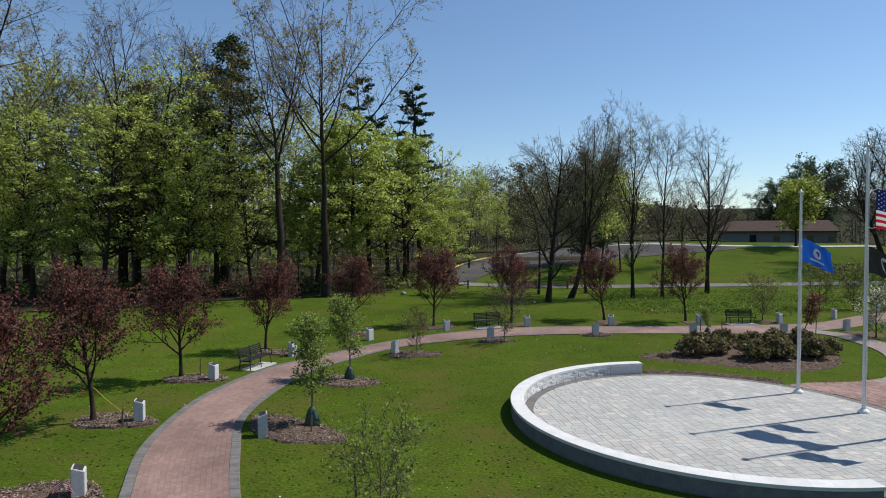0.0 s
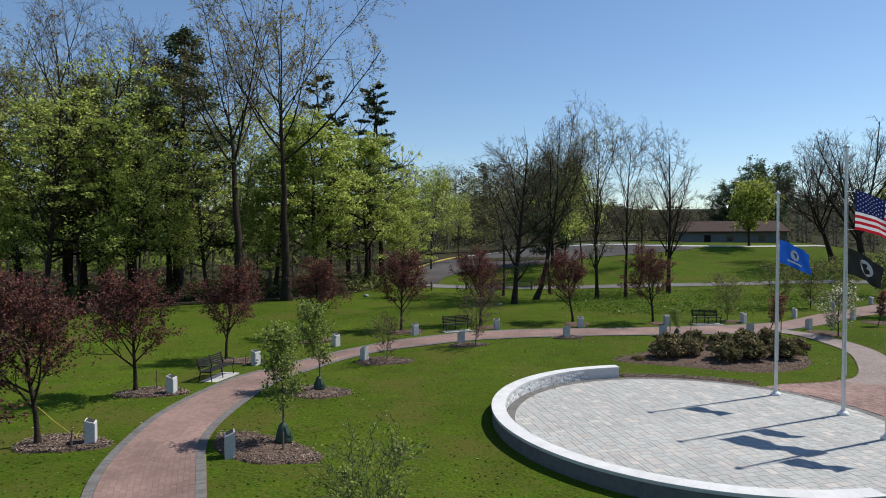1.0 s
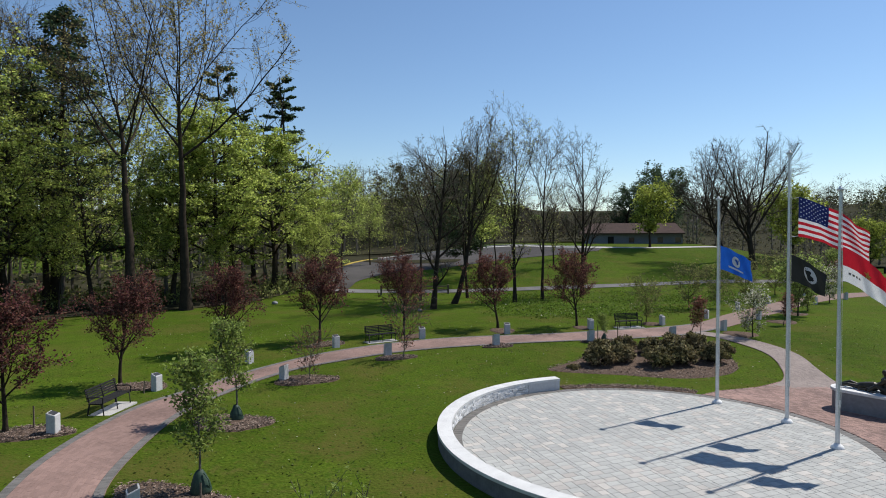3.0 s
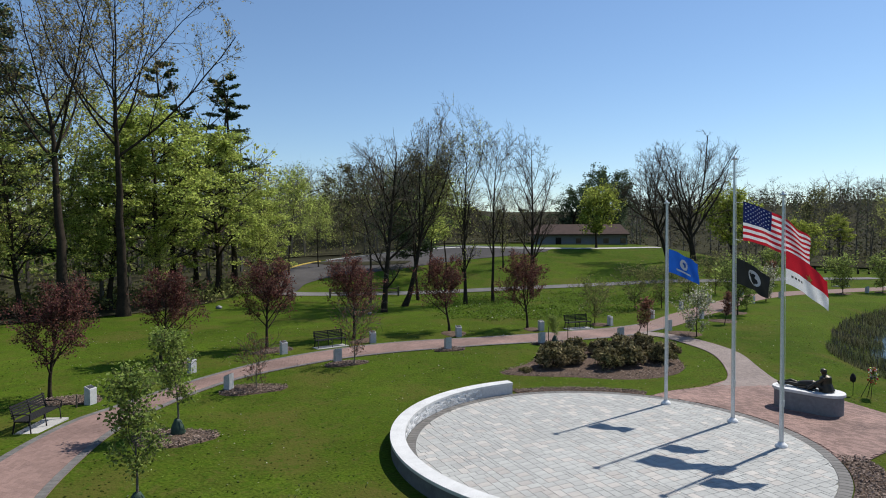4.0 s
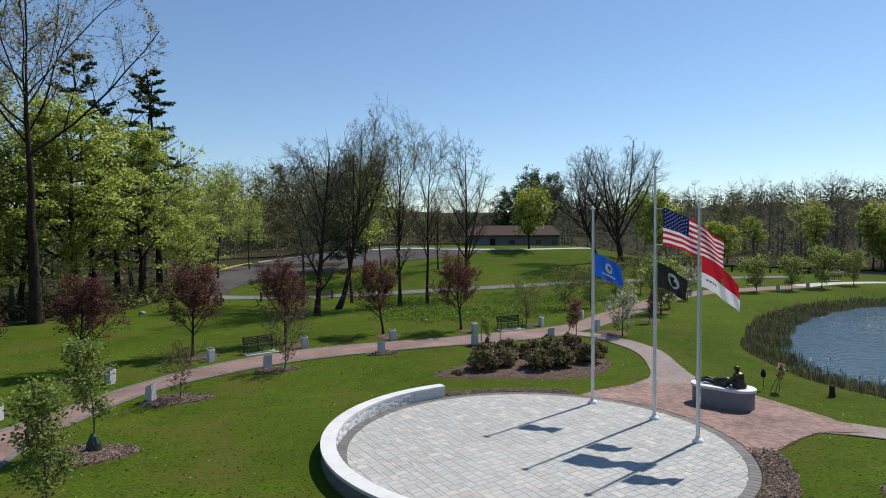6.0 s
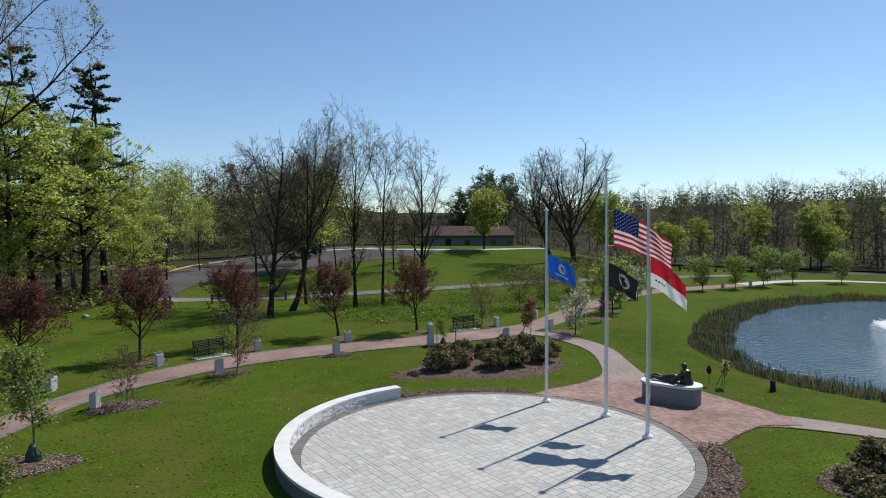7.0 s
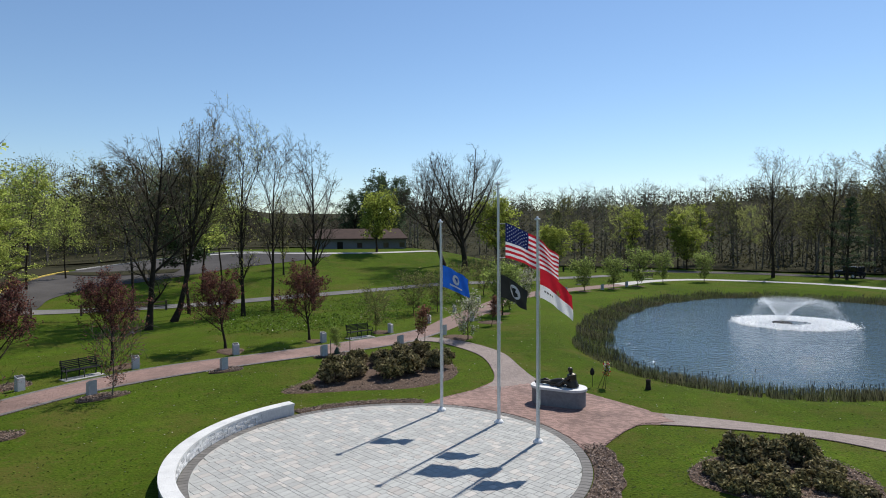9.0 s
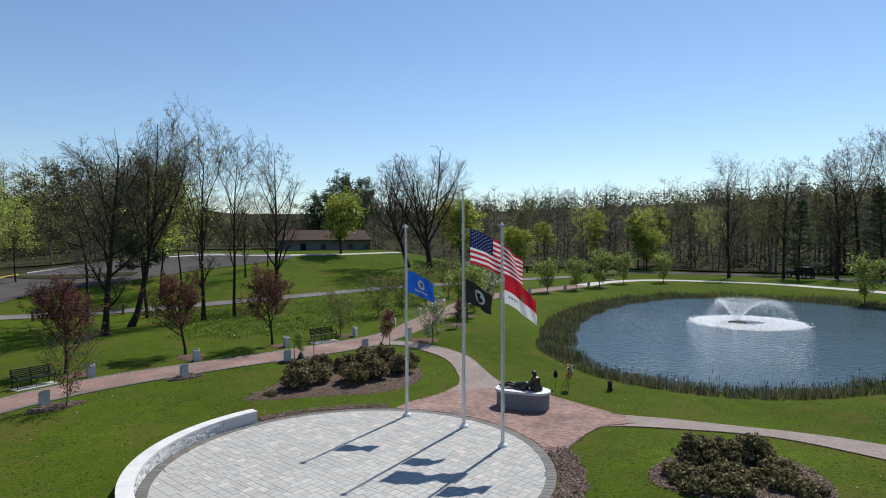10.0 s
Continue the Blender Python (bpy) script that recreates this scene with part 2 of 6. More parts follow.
SIDING = material("grey_blue_wall", (0.20, 0.215, 0.25), (0.17, 0.185, 0.215), rough=0.85, scale=0.8, fine=20, bump=0.1)
ROOFING = material("brown_shingles", (0.085, 0.058, 0.05), (0.062, 0.045, 0.04), rough=1.0, spec=0.1, scale=1.2, fine=14, bump=0.3)
DARK_GLASS = material("dark_glass", (0.02, 0.023, 0.028), (0.03, 0.03, 0.035), rough=0.08, spec=0.6, bump=0)
WHITE = material("white_paint", (0.78, 0.78, 0.77), (0.68, 0.68, 0.67), rough=0.6, scale=2, fine=30, bump=0.03)
CLOTH_RED = material("red_cloth", (0.52, 0.015, 0.03), (0.44, 0.012, 0.025), rough=0.75, scale=3, fine=80, bump=0.05, through_light=0.3)
CLOTH_WHITE = material("white_cloth", (0.76, 0.76, 0.76), (0.70, 0.70, 0.71), rough=0.75, scale=3, fine=80, bump=0.05, through_light=0.3)
CLOTH_NAVY = material("navy_cloth", (0.012, 0.02, 0.11), (0.01, 0.016, 0.085), rough=0.75, scale=3, fine=80, bump=0.05, through_light=0.25)
CLOTH_BLUE = material("blue_cloth", (0.010, 0.09, 0.44), (0.008, 0.075, 0.37), rough=0.75, scale=3, fine=80, bump=0.05, through_light=0.3)
CLOTH_BLACK = material("black_cloth", (0.012, 0.014, 0.012), (0.02, 0.022, 0.02), rough=0.75, scale=3, fine=80, bump=0.05, through_light=0.15)
CLOTH_GOLD = material("gold_cloth", (0.5, 0.27, 0.05), (0.4, 0.2, 0.04), rough=0.75, scale=6, fine=80, bump=0.05)
CAR_BLACK = material("dark_car_paint", (0.012, 0.013, 0.02), (0.016, 0.017, 0.024), rough=0.2, scale=2, fine=40, bump=0)
RUBBER = material("tyre_rubber", (0.015, 0.015, 0.015), (0.022, 0.022, 0.022), rough=0.8, scale=8, fine=60, bump=0.2)


def water_material():
    m = bpy.data.materials.new("pond_water")
    m.use_nodes = True
    nodes, links = m.node_tree.nodes, m.node_tree.links
    bsdf = nodes["Principled BSDF"]
    bsdf.inputs["Base Color"].default_value = (0.056, 0.092, 0.118, 1)
    bsdf.inputs["Roughness"].default_value, bsdf.inputs["IOR"].default_value = 0.06, 1.33
    co = nodes.new("ShaderNodeTexCoord").outputs["Object"]
    mapping = nodes.new("ShaderNodeMapping")
    mapping.inputs["Rotation"].default_value = (0, 0, radians(33))
    mapping.inputs["Scale"].default_value = (1.0, 2.2, 1.0)
    links.new(co, mapping.inputs["Vector"])
    a, b = nodes.new("ShaderNodeTexNoise"), nodes.new("ShaderNodeTexNoise")
    a.inputs["Scale"].default_value, a.inputs["Detail"].default_value = 1.6, 5
    b.inputs["Scale"].default_value, b.inputs["Detail"].default_value = 0.12, 2
    links.new(mapping.outputs[0], a.inputs["Vector"])
    links.new(co, b.inputs["Vector"])
    mul = nodes.new("ShaderNodeMath")
    mul.operation = "MULTIPLY"
    links.new(a.outputs["Fac"], mul.inputs[0])
    links.new(b.outputs["Fac"], mul.inputs[1])
    bump = nodes.new("ShaderNodeBump")
    bump.inputs["Strength"].default_value, bump.inputs["Distance"].default_value = 0.8, 0.36
    links.new(mul.outputs[0], bump.inputs["Height"])
    links.new(bump.outputs["Normal"], bsdf.inputs["Normal"])
    return m


WATER_MATERIAL = water_material()


# ---- mesh helpers ----
def mesh_of(name, verts, faces, mats, smooth_faces=False, index=None):
    """A mesh from vertices and faces (an array of equal faces is fastest)."""
    me = bpy.data.meshes.new(name)
    verts = np.asarray(verts, np.float32).reshape(-1, 3)
    if isinstance(faces, np.ndarray) and faces.ndim == 2:
        k = faces.shape[1]
        me.vertices.add(len(verts))
        me.vertices.foreach_set("co", verts.ravel())
        me.loops.add(faces.size)
        me.loops.foreach_set("vertex_index", faces.astype(np.int32).ravel())
        me.polygons.add(len(faces))
        me.polygons.foreach_set("loop_start", np.arange(0, faces.size, k, dtype=np.int32))
        me.update(calc_edges=True)
    else:
        me.from_pydata([tuple(v) for v in verts.tolist()], [], [tuple(f) for f in faces])
        me.update()
    for m in mats if isinstance(mats, (list, tuple)) else [mats]:
        me.materials.append(m)
    if index is not None:
        me.polygons.foreach_set("material_index", np.asarray(index, np.int32))
    me.polygons.foreach_set("use_smooth", np.full(len(me.polygons), bool(smooth_faces)))
    return me


def joined(pieces):
    """(verts, faces) of several (verts, quads) arrays."""
    vs, fs, n = [], [], 0
    for v, f in pieces:
        vs.append(np.asarray(v, float).reshape(-1, 3))
        fs.append(np.asarray(f, int) + n)
        n += len(vs[-1])
    return np.vstack(vs), np.vstack(fs)


def bm_mesh(name, bm, mat, smooth_faces=False):
    me = bpy.data.meshes.new(name)
    bm.to_mesh(me)
    bm.free()
    me.materials.append(mat)
    me.polygons.foreach_set("use_smooth", np.full(len(me.polygons), bool(smooth_faces)))
    return me


def part(name, me, parent, label="", at=None):
    """Links a mesh (or a bmesh and its material) as one object under its thing."""
    ob = new(name, bm_mesh(name, *me) if isinstance(me, tuple) else me)
    ob.parent = parent
    if at is not None:
        ob.matrix_basis = at
    return tagged(ob, label)


def thing(name, x, y, z=None, turn=0.0, label="", category="", group="", kind=""):
    ob = new(name)
    ob.empty_display_size = 0.2
    ob.matrix_basis = pose(x, y, hz(x, y) if z is None else z, 0, 0, turn)
    return tagged(ob, label, category, group, kind)


def box(bm, x0, y0, z0, x1, y1, z1, bevel=0.0, m=None):
    """A bevelled block added to bm."""
    made = bmesh.ops.create_cube(bm, size=1)["verts"]
    for v in made:
        v.co = Vector(((x0 + x1) / 2 + v.co.x * (x1 - x0), (y0 + y1) / 2 + v.co.y * (y1 - y0), (z0 + z1) / 2 + v.co.z * (z1 - z0)))
        if m:
            v.co = m @ v.co
    if bevel:
        edges = {e for v in made for e in v.link_edges}
        bmesh.ops.bevel(bm, geom=list(edges), offset=bevel, segments=2, affect="EDGES", profile=0.6)
    return bm


def lathe(profile, sides=16, cx=0, cy=0):
    """Verts and quads of a turned shape: profile of (radius, z)."""
    n, a = len(profile), np.arange(sides) / sides * 2 * math.pi
    v = np.array([[(cx + r * math.cos(t), cy + r * math.sin(t), z) for t in a] for r, z in profile]).reshape(-1, 3)
    f = [[i * sides + j, i * sides + (j + 1) % sides, (i + 1) * sides + (j + 1) % sides, (i + 1) * sides + j] for i in range(n - 1) for j in range(sides)]
    return v, np.array(f)


def tube(points, radii, sides=6):
    """Verts and quads of a tapering tube along points."""
    p = np.asarray(points, float)
    d = np.gradient(p, axis=0)
    d /= np.linalg.norm(d, axis=1)[:, None] + 1e-9
    ref = np.where(np.abs(d[:, 2:3]) > 0.9, [[1.0, 0, 0]], [[0, 0, 1.0]])
    u = np.cross(d, ref)
    u /= np.linalg.norm(u, axis=1)[:, None] + 1e-9
    w = np.cross(d, u)
    a = np.arange(sides) / sides * 2 * math.pi
    v = p[:, None] + np.asarray(radii, float)[:, None, None] * (np.cos(a)[None, :, None] * u[:, None] + np.sin(a)[None, :, None] * w[:, None])
    i, j = np.meshgrid(np.arange(len(p) - 1), np.arange(sides), indexing="ij")
    k = (j + 1) % sides
    f = np.stack([i * sides + j, i * sides + k, (i + 1) * sides + k, (i + 1) * sides + j], -1).reshape(-1, 4)
    return v.reshape(-1, 3), f


def tubes(many):
    """One (verts, quads) of many tubes, given as (points, radii, sides)."""
    groups = {}
    for p, r, s in many:
        groups.setdefault((len(p), s), []).append((p, r))
    pieces = []
    for (m, sides), items in groups.items():
        p = np.array([q for q, _ in items], float)
        r = np.array([q for _, q in items], float)
        d = np.gradient(p, axis=1)
        d /= np.linalg.norm(d, axis=2)[..., None] + 1e-9
        ref = np.where(np.abs(d[:, :1, 2:3]) > 0.9, [1.0, 0, 0], [0, 0, 1.0])
        u = np.cross(d, np.broadcast_to(ref, d.shape))
        u /= np.linalg.norm(u, axis=2)[..., None] + 1e-9
        w = np.cross(d, u)
        a = np.arange(sides) / sides * 2 * math.pi
        v = p[:, :, None] + r[:, :, None, None] * (np.cos(a)[:, None] * u[:, :, None] + np.sin(a)[:, None] * w[:, :, None])
        i, j = np.meshgrid(np.arange(m - 1), np.arange(sides), indexing="ij")
        k = (j + 1) % sides
        f = np.stack([i * sides + j, i * sides + k, (i + 1) * sides + k, (i + 1) * sides + j], -1).reshape(-1, 4)
        f = f[None] + (np.arange(len(items)) * m * sides)[:, None, None]
        pieces.append((v.reshape(-1, 3), f.reshape(-1, 4)))
    return joined(pieces)


def cross(a, b):
    return np.array([a[1] * b[2] - a[2] * b[1], a[2] * b[0] - a[0] * b[2], a[0] * b[1] - a[1] * b[0]])


def cards(rng, centres, size, long=1.6, flat=0.0, spread=0.35):
    """A leaf-shaped quad at each centre, turned at random; flat presses them towards the level."""
    n = len(centres)
    a = rng.normal(size=(n, 3))
    a[:, 2] *= 1 - flat
    a /= np.linalg.norm(a, axis=1)[:, None] + 1e-9
    b = np.cross(a, rng.normal(size=(n, 3)))
    if flat:
        b[:, 2] *= 1 - flat
    b /= np.linalg.norm(b, axis=1)[:, None] + 1e-9
    s = (size * (1 + spread * rng.uniform(-1, 1, n)))[:, None]
    bend = np.cross(a, b) * s * 0.18
    v = np.stack([centres - a * s * long / 2, centres + b * s / 2 + bend, centres + a * s * long / 2, centres - b * s / 2 + bend], 1)
    return v.reshape(-1, 3), np.arange(4 * n).reshape(-1, 4)


def strip(left, right, n, across, lift, name, mat, kind="structure", label="", category=""):
    """A surface between two edges that lies on the ground."""
    a, b = resample(left, n), resample(right, n)
    u = np.linspace(0, 1, across + 1)[None, :, None]
    xy = a[:, None] * (1 - u) + b[:, None] * u
    z = height(xy[..., 0], xy[..., 1]) + lift
    v = np.concatenate([xy, z[..., None]], -1).reshape(-1, 3)
    w = across + 1
    i, j = np.meshgrid(np.arange(n - 1), np.arange(across), indexing="ij")
    f = np.stack([i * w + j, i * w + j + 1, (i + 1) * w + j + 1, (i + 1) * w + j], -1).reshape(-1, 4)
    me = mesh_of(name, v, f, mat, True)
    ob = new(name, me)
    if me.polygons[0].normal.z < 0:
        me.flip_normals()
    return tagged(ob, label, category, "", kind)


def resample(points, n):
    p = np.asarray(points, float)
    s = np.concatenate([[0], np.cumsum(np.hypot(*np.diff(p, axis=0).T))])
    q = np.linspace(0, s[-1], n)
    return np.stack([np.interp(q, s, p[:, 0]), np.interp(q, s, p[:, 1])], 1)


# ---- ground and water ----
def ground():
    xs = np.concatenate([-60 - 14 * 1.22 ** np.arange(22)[::-1], np.arange(-60, 96, 1.0), 96 + 14 * 1.22 ** np.arange(22)])
    ys = np.concatenate([-30 - 14 * 1.22 ** np.arange(20)[::-1], np.arange(-30, 120, 1.0), 120 + 10 * 1.2 ** np.arange(26)])
    gx, gy = np.meshgrid(xs, ys, indexing="ij")
    gz = height(gx, gy)
    v = np.stack([gx, gy, gz], -1).reshape(-1, 3)
    w = len(ys)
    i, j = np.meshgrid(np.arange(len(xs) - 1), np.arange(w - 1), indexing="ij")
    f = np.stack([i * w + j, (i + 1) * w + j, (i + 1) * w + j + 1, i * w + j + 1], -1).reshape(-1, 4)
    tagged(new("ground", mesh_of("ground", v, f, GRASS, True)), "mown green park lawn rising to a low hill", "ground", "", "structure")


ground()
ring = POND_RING + (POND_RING - POND_RING.mean(0)) * 0.015
pond = new("water", mesh_of("water", [(x, y, WATER) for x, y in ring], [tuple(range(len(ring)))], WATER_MATERIAL))
if pond.data.polygons[0].normal.z < 0:
    pond.data.flip_normals()
tagged(pond, "rippled blue pond reflecting sky and trees", "pond", "", "structure")

# ---- paths ----
PATH_OUT = open_curve([(5.8, -11.2), (2.1, -3.8), (-1.5, 3.5), (-3.4, 7.4), (-5.7, 11.3), (-7.2, 14.2), (-8.2, 17.9), (-8.4, 20.9), (-8.2, 24.4), (-7.7, 26.3), (-6.6, 28.9), (-5.3, 31.3),
                       (-3.5, 34.1), (-1.1, 36.3), (1.3, 37.8), (3.4, 38.7), (6.1, 39.3), (9.2, 39.7), (12.2, 40.3), (15.5, 41.1), (18.7, 42.0),
                       (21.6, 43.6), (25.3, 47.2), (28.4, 50), (32.5, 53.9), (39.3, 59.9), (44, 62.4), (48.5, 63.4), (54, 64.2), (63, 66)])
PATH_IN = open_curve([(8.9, -10.2), (5.0, -2.9), (1.2, 4.2), (-0.9, 8.0), (-3.2, 12), (-4.5, 14.5), (-5.7, 17.2), (-6.1, 20.6), (-6.1, 24), (-5.5, 27), (-4.6, 29.2), (-3.3, 31.1), (-1.1, 33.1),
                      (0.9, 34.5), (3.2, 35.5), (5.7, 36.2), (8.6, 36.8), (11.5, 37.2), (14.4, 37.6), (17.1, 38.2), (19.5, 39.3), (23.4, 42.2),
                      (27.5, 46), (30.6, 48.5), (34.7, 52.4), (41, 57.5), (45.9, 60.2), (49.5, 61.1), (54, 61.8), (63, 63.6)])
BRANCH_L = open_curve([(17.6, 38.6), (19.3, 38.3), (19.9, 36.7), (19.9, 33.0), (18.6, 29.4), (17.4, 27.6), (15.9, 26.7), (13.9, 26.3)])
BRANCH_R = open_curve([(19.4, 40.0), (20.6, 39.0), (21.4, 36.9), (21.5, 33.0), (20.3, 29.3), (19.6, 26.8), (19.6, 24.6), (19.7, 23.1)])
SOUTH_L = open_curve([(19.7, 23.1), (20.2, 20.5), (21.9, 18.5), (24.3, 15.3), (25.6, 12.7), (26.6, 9), (27, 4)])
SOUTH_R = open_curve([(17.4, 19.0), (18.6, 19.3), (19.6, 18.7), (20.9, 17.6), (22.4, 16.2), (23.4, 14.6), (24.0, 12.1), (24.6, 8.6), (25, 4)])


main_path = strip(PATH_OUT, PATH_IN, 220, 4, 0.02, "path", BRICK_BED, label="red brick park path with grey border", category="path")
branch_path = strip(BRANCH_L, BRANCH_R, 90, 4, 0.026, "path", BRICK_BED, label="narrow red brick path to the plaza", category="path")
south_path = strip(SOUTH_L, SOUTH_R, 80, 4, 0.026, "path", BRICK_BED, label="pinkish brick path beside the pond lawn", category="path")
FAR_C = open_curve([(62, 64.8), (70, 67.0), (77.5, 65.8), (82.2, 60), (83.6, 52), (83, 44), (82, 37), (79, 29)])
normal = np.gradient(FAR_C, axis=0)
normal = np.stack([-normal[:, 1], normal[:, 0]], 1) / np.linalg.norm(normal, axis=1)[:, None]
strip(FAR_C + normal * 1.2, FAR_C - normal * 1.2, 60, 2, 0.03, "path", CONCRETE, label="pale path round the far side of the pond", category="path")
ROAD_L = open_curve([(-11, 72), (-9.5, 79), (-8.2, 88), (-4.5, 99), (1.5, 108), (12, 106), (24, 97.5), (33, 97)])
ROAD_R = open_curve([(-5.2, 67.8), (-4.6, 72), (-3.9, 77), (-0.6, 82), (5.1, 83.5), (14.3, 86), (22, 88), (30, 92)])
strip(ROAD_L, ROAD_R, 90, 10, 0.05, "road", ASPHALT, label="grey asphalt driveway and parking area", category="road")
FOOT_N = open_curve([(-6, 68.0), (-1.1, 67.2), (7.8, 66.5), (16.4, 67.2), (27.3, 68.6), (37.1, 70.0), (42, 69.9), (49, 69.9), (60, 72), (72, 76)])
FOOT_F = open_curve([(-6.5, 71), (-1.5, 69.6), (8.1, 68.6), (16.9, 69.2), (28, 70.4), (37.9, 71.8), (42, 71.6), (49, 71.6), (59, 73.6), (71, 78)])
strip(FOOT_N, FOOT_F, 120, 3, 0.05, "path", ASPHALT_PALE, label="grey asphalt footpath across the hill", category="path")

WALK_N = open_curve([(13.5, 101.2), (18.5, 98.6), (24.3, 96.2), (32.6, 94.6), (40, 94.2), (50, 95.0)])
strip(WALK_N, WALK_N + [0.5, 1.5], 60, 2, 0.07, "path", CONCRETE, label="pale concrete walk in front of the building", category="path")


# ---- trees ----
def limbs(rng, tall, girth, levels, lean=(0.0, 0.0), bend=0.05, dome=None):
    """Branches from the trunk outwards, as lists of (points, radii, level); dome (x, y, z, across, up) rounds the crown off."""
    n = 9
    p, d = np.zeros(3), np.array([lean[0], lean[1], 1.0])
    pts = [p]
    for i in range(n):
        d = d + rng.normal(size=3) * bend
        d[2] = max(d[2], 0.7)
        d /= math.sqrt(d @ d)
        p = p + d * tall / n
        pts.append(p)
    pts = np.array(pts)
    radii = girth * np.linspace(1, 0.18, n + 1)
    radii[0] *= 1.35
    out = [(pts, radii, 0)]
    parents = [(pts, radii, tall)]
    for level, L in enumerate(levels, 1):
        made = []
        for pts, radii, length in parents:
            turn = rng.uniform(0, 6.28)
            for i in range(L["n"]):
                t = L["t0"] + (L["t1"] - L["t0"]) * (i + rng.uniform(0.1, 0.9)) / L["n"]
                k = t * (len(pts) - 1)
                j = min(int(k), len(pts) - 2)
                start = pts[j] + (pts[j + 1] - pts[j]) * (k - j)
                along = pts[j + 1] - pts[j]
                along = along / (math.sqrt(along @ along) + 1e-9)
                turn += 2.4 + rng.uniform(-0.5, 0.5)
                side = cross(along, [0.3, 0.2, 0.95] if abs(along[2]) < 0.9 else [1, 0, 0])
                side /= math.sqrt(side @ side) + 1e-9
                side = side * math.cos(turn) + cross(along, side) * math.sin(turn)
                if L.get("plane"):
                    side = cross(along, [0, 0, 1]) * (1 if i % 2 else -1)
                    side = side / (math.sqrt(side @ side) + 1e-9)
                angle = radians(L["angle"] * rng.uniform(0.7, 1.25))
                way = along * math.cos(angle) + side * math.sin(angle)
                far = length * L["ratio"] * L["shape"](t) * rng.uniform(0.7, 1.2)
                if far < 0.05:
                    continue
                r0 = min((radii[j] + (radii[j + 1] - radii[j]) * (k - j)) * L.get("thin", 0.6), far * 0.05)
                m = L["seg"]
                q, qs = start, [start]
                for s in range(m):
                    way = way + rng.normal(size=3) * L["wobble"] + np.array([0, 0, L["up"]])
                    way /= math.sqrt(way @ way)
                    q = q + way * far / m
                    qs.append(q)
                if dome:
                    off = (qs[-1] - dome[:3]) / (dome[3], dome[3], dome[4])
                    over = math.sqrt(off @ off)
                    if over > 1.04:
                        if level > 1 or over > 1.7:
                            continue
                        qs = [start + (p - start) * min(1, 1.02 / over) for p in qs]
                rs = np.maximum(r0 * np.linspace(1, 0.3, m + 1), L.get("least", 0.006))
                made.append((np.array(qs), rs, far))
                out.append((made[-1][0], rs, level))
        parents = made
    return out


def flat_shape(t):
    return 1.0


def round_shape(t):
    return 0.45 + 0.75 * math.sin(math.pi * min(max((t - 0.15) / 0.9, 0.02), 1))


def egg_shape(t):
    return 0.25 + 0.9 * math.cos(math.pi / 2 * min(max((t - 0.25) / 0.8, 0), 1)) ** 0.75


def cone_shape(t):
    return 1.08 - t


def cone_tall(t):
    return 1.25 - t * 0.95


def tall_shape(t):
    return 1.15 - 0.75 * t


SIDES = (9, 5, 3, 3, 3, 3)


def tree(name, seed, tall, girth, levels, bark, leaf_mat=None, leaves=0, size=0.3, scatter=0.3, flat=0.3, lean=(0.0, 0.0), label="", split=3, bend=0.05,
         sparse=0.0, twig=TWIG, second=None, category="tree", clumps=0, clump=0.5, dome=None):
    """A tree at the origin: a trunk with limbs, and a crown of twigs with leaves."""
    rng = np.random.default_rng(seed)
    grown = limbs(rng, tall, girth, levels, lean, bend, dome)
    top = max(l for _, _, l in grown)
    stem = tubes([(p, r, SIDES[l]) for p, r, l in grown if l < split])
    root = new(name)
    root.empty_display_size = 0.3
    tagged(root, label, category)
    part("trunk", mesh_of("trunk", *stem, bark, True), root)
    fine = [(p, r, 3) for p, r, l in grown if l >= split]
    pieces, index = [], []
    if fine:
        pieces.append(tubes(fine))
        index.append(np.zeros(len(pieces[-1][1]), int))
    if leaves:
        tips = [p for p, _, l in grown if l >= max(top - 1, 1)]
        if sparse:
            tips = [p for p in tips if rng.uniform() > sparse]
        pick = rng.integers(0, len(tips), leaves)
        u = rng.uniform(0.25, 1, leaves)
        centres = np.array([tips[i][0] + (tips[i][-1] - tips[i][0]) * w for i, w in zip(pick, u)]) + rng.normal(size=(leaves, 3)) * scatter
        if clumps:
            ends = np.array([p[-1] * 0.8 + p[0] * 0.2 for p, _, l in grown if l == top - 1])
            ends = ends[np.argsort(rng.uniform(size=len(ends)) ** (1 / np.maximum(1.25 - ends[:, 2] / tall, 0.1)))[::-1][:clumps]]
            away = rng.normal(size=(leaves, 3))
            away *= (rng.uniform(0, 1, leaves) ** 0.4 / np.linalg.norm(away, axis=1))[:, None]
            grow = rng.uniform(0.7, 1.35, len(ends))
            pick = rng.integers(0, len(ends), leaves)
            centres = np.where((rng.uniform(size=leaves) < 0.8)[:, None], ends[pick] + away * grow[pick, None] * [clump, clump, clump * 0.42], centres)
        centres = centres[centres[:, 2] > 0.12 * tall]
        pieces.append(cards(rng, centres, size, 1.5, flat))
        kind = np.ones(len(centres), int)
        if second:
            kind[rng.uniform(size=len(centres)) < 0.4] = 2
        index.append(kind)
    if pieces:
        part("crown", mesh_of("crown", *joined(pieces), [twig, leaf_mat or twig, second or leaf_mat or twig], False, np.concatenate(index)), root)
    return root


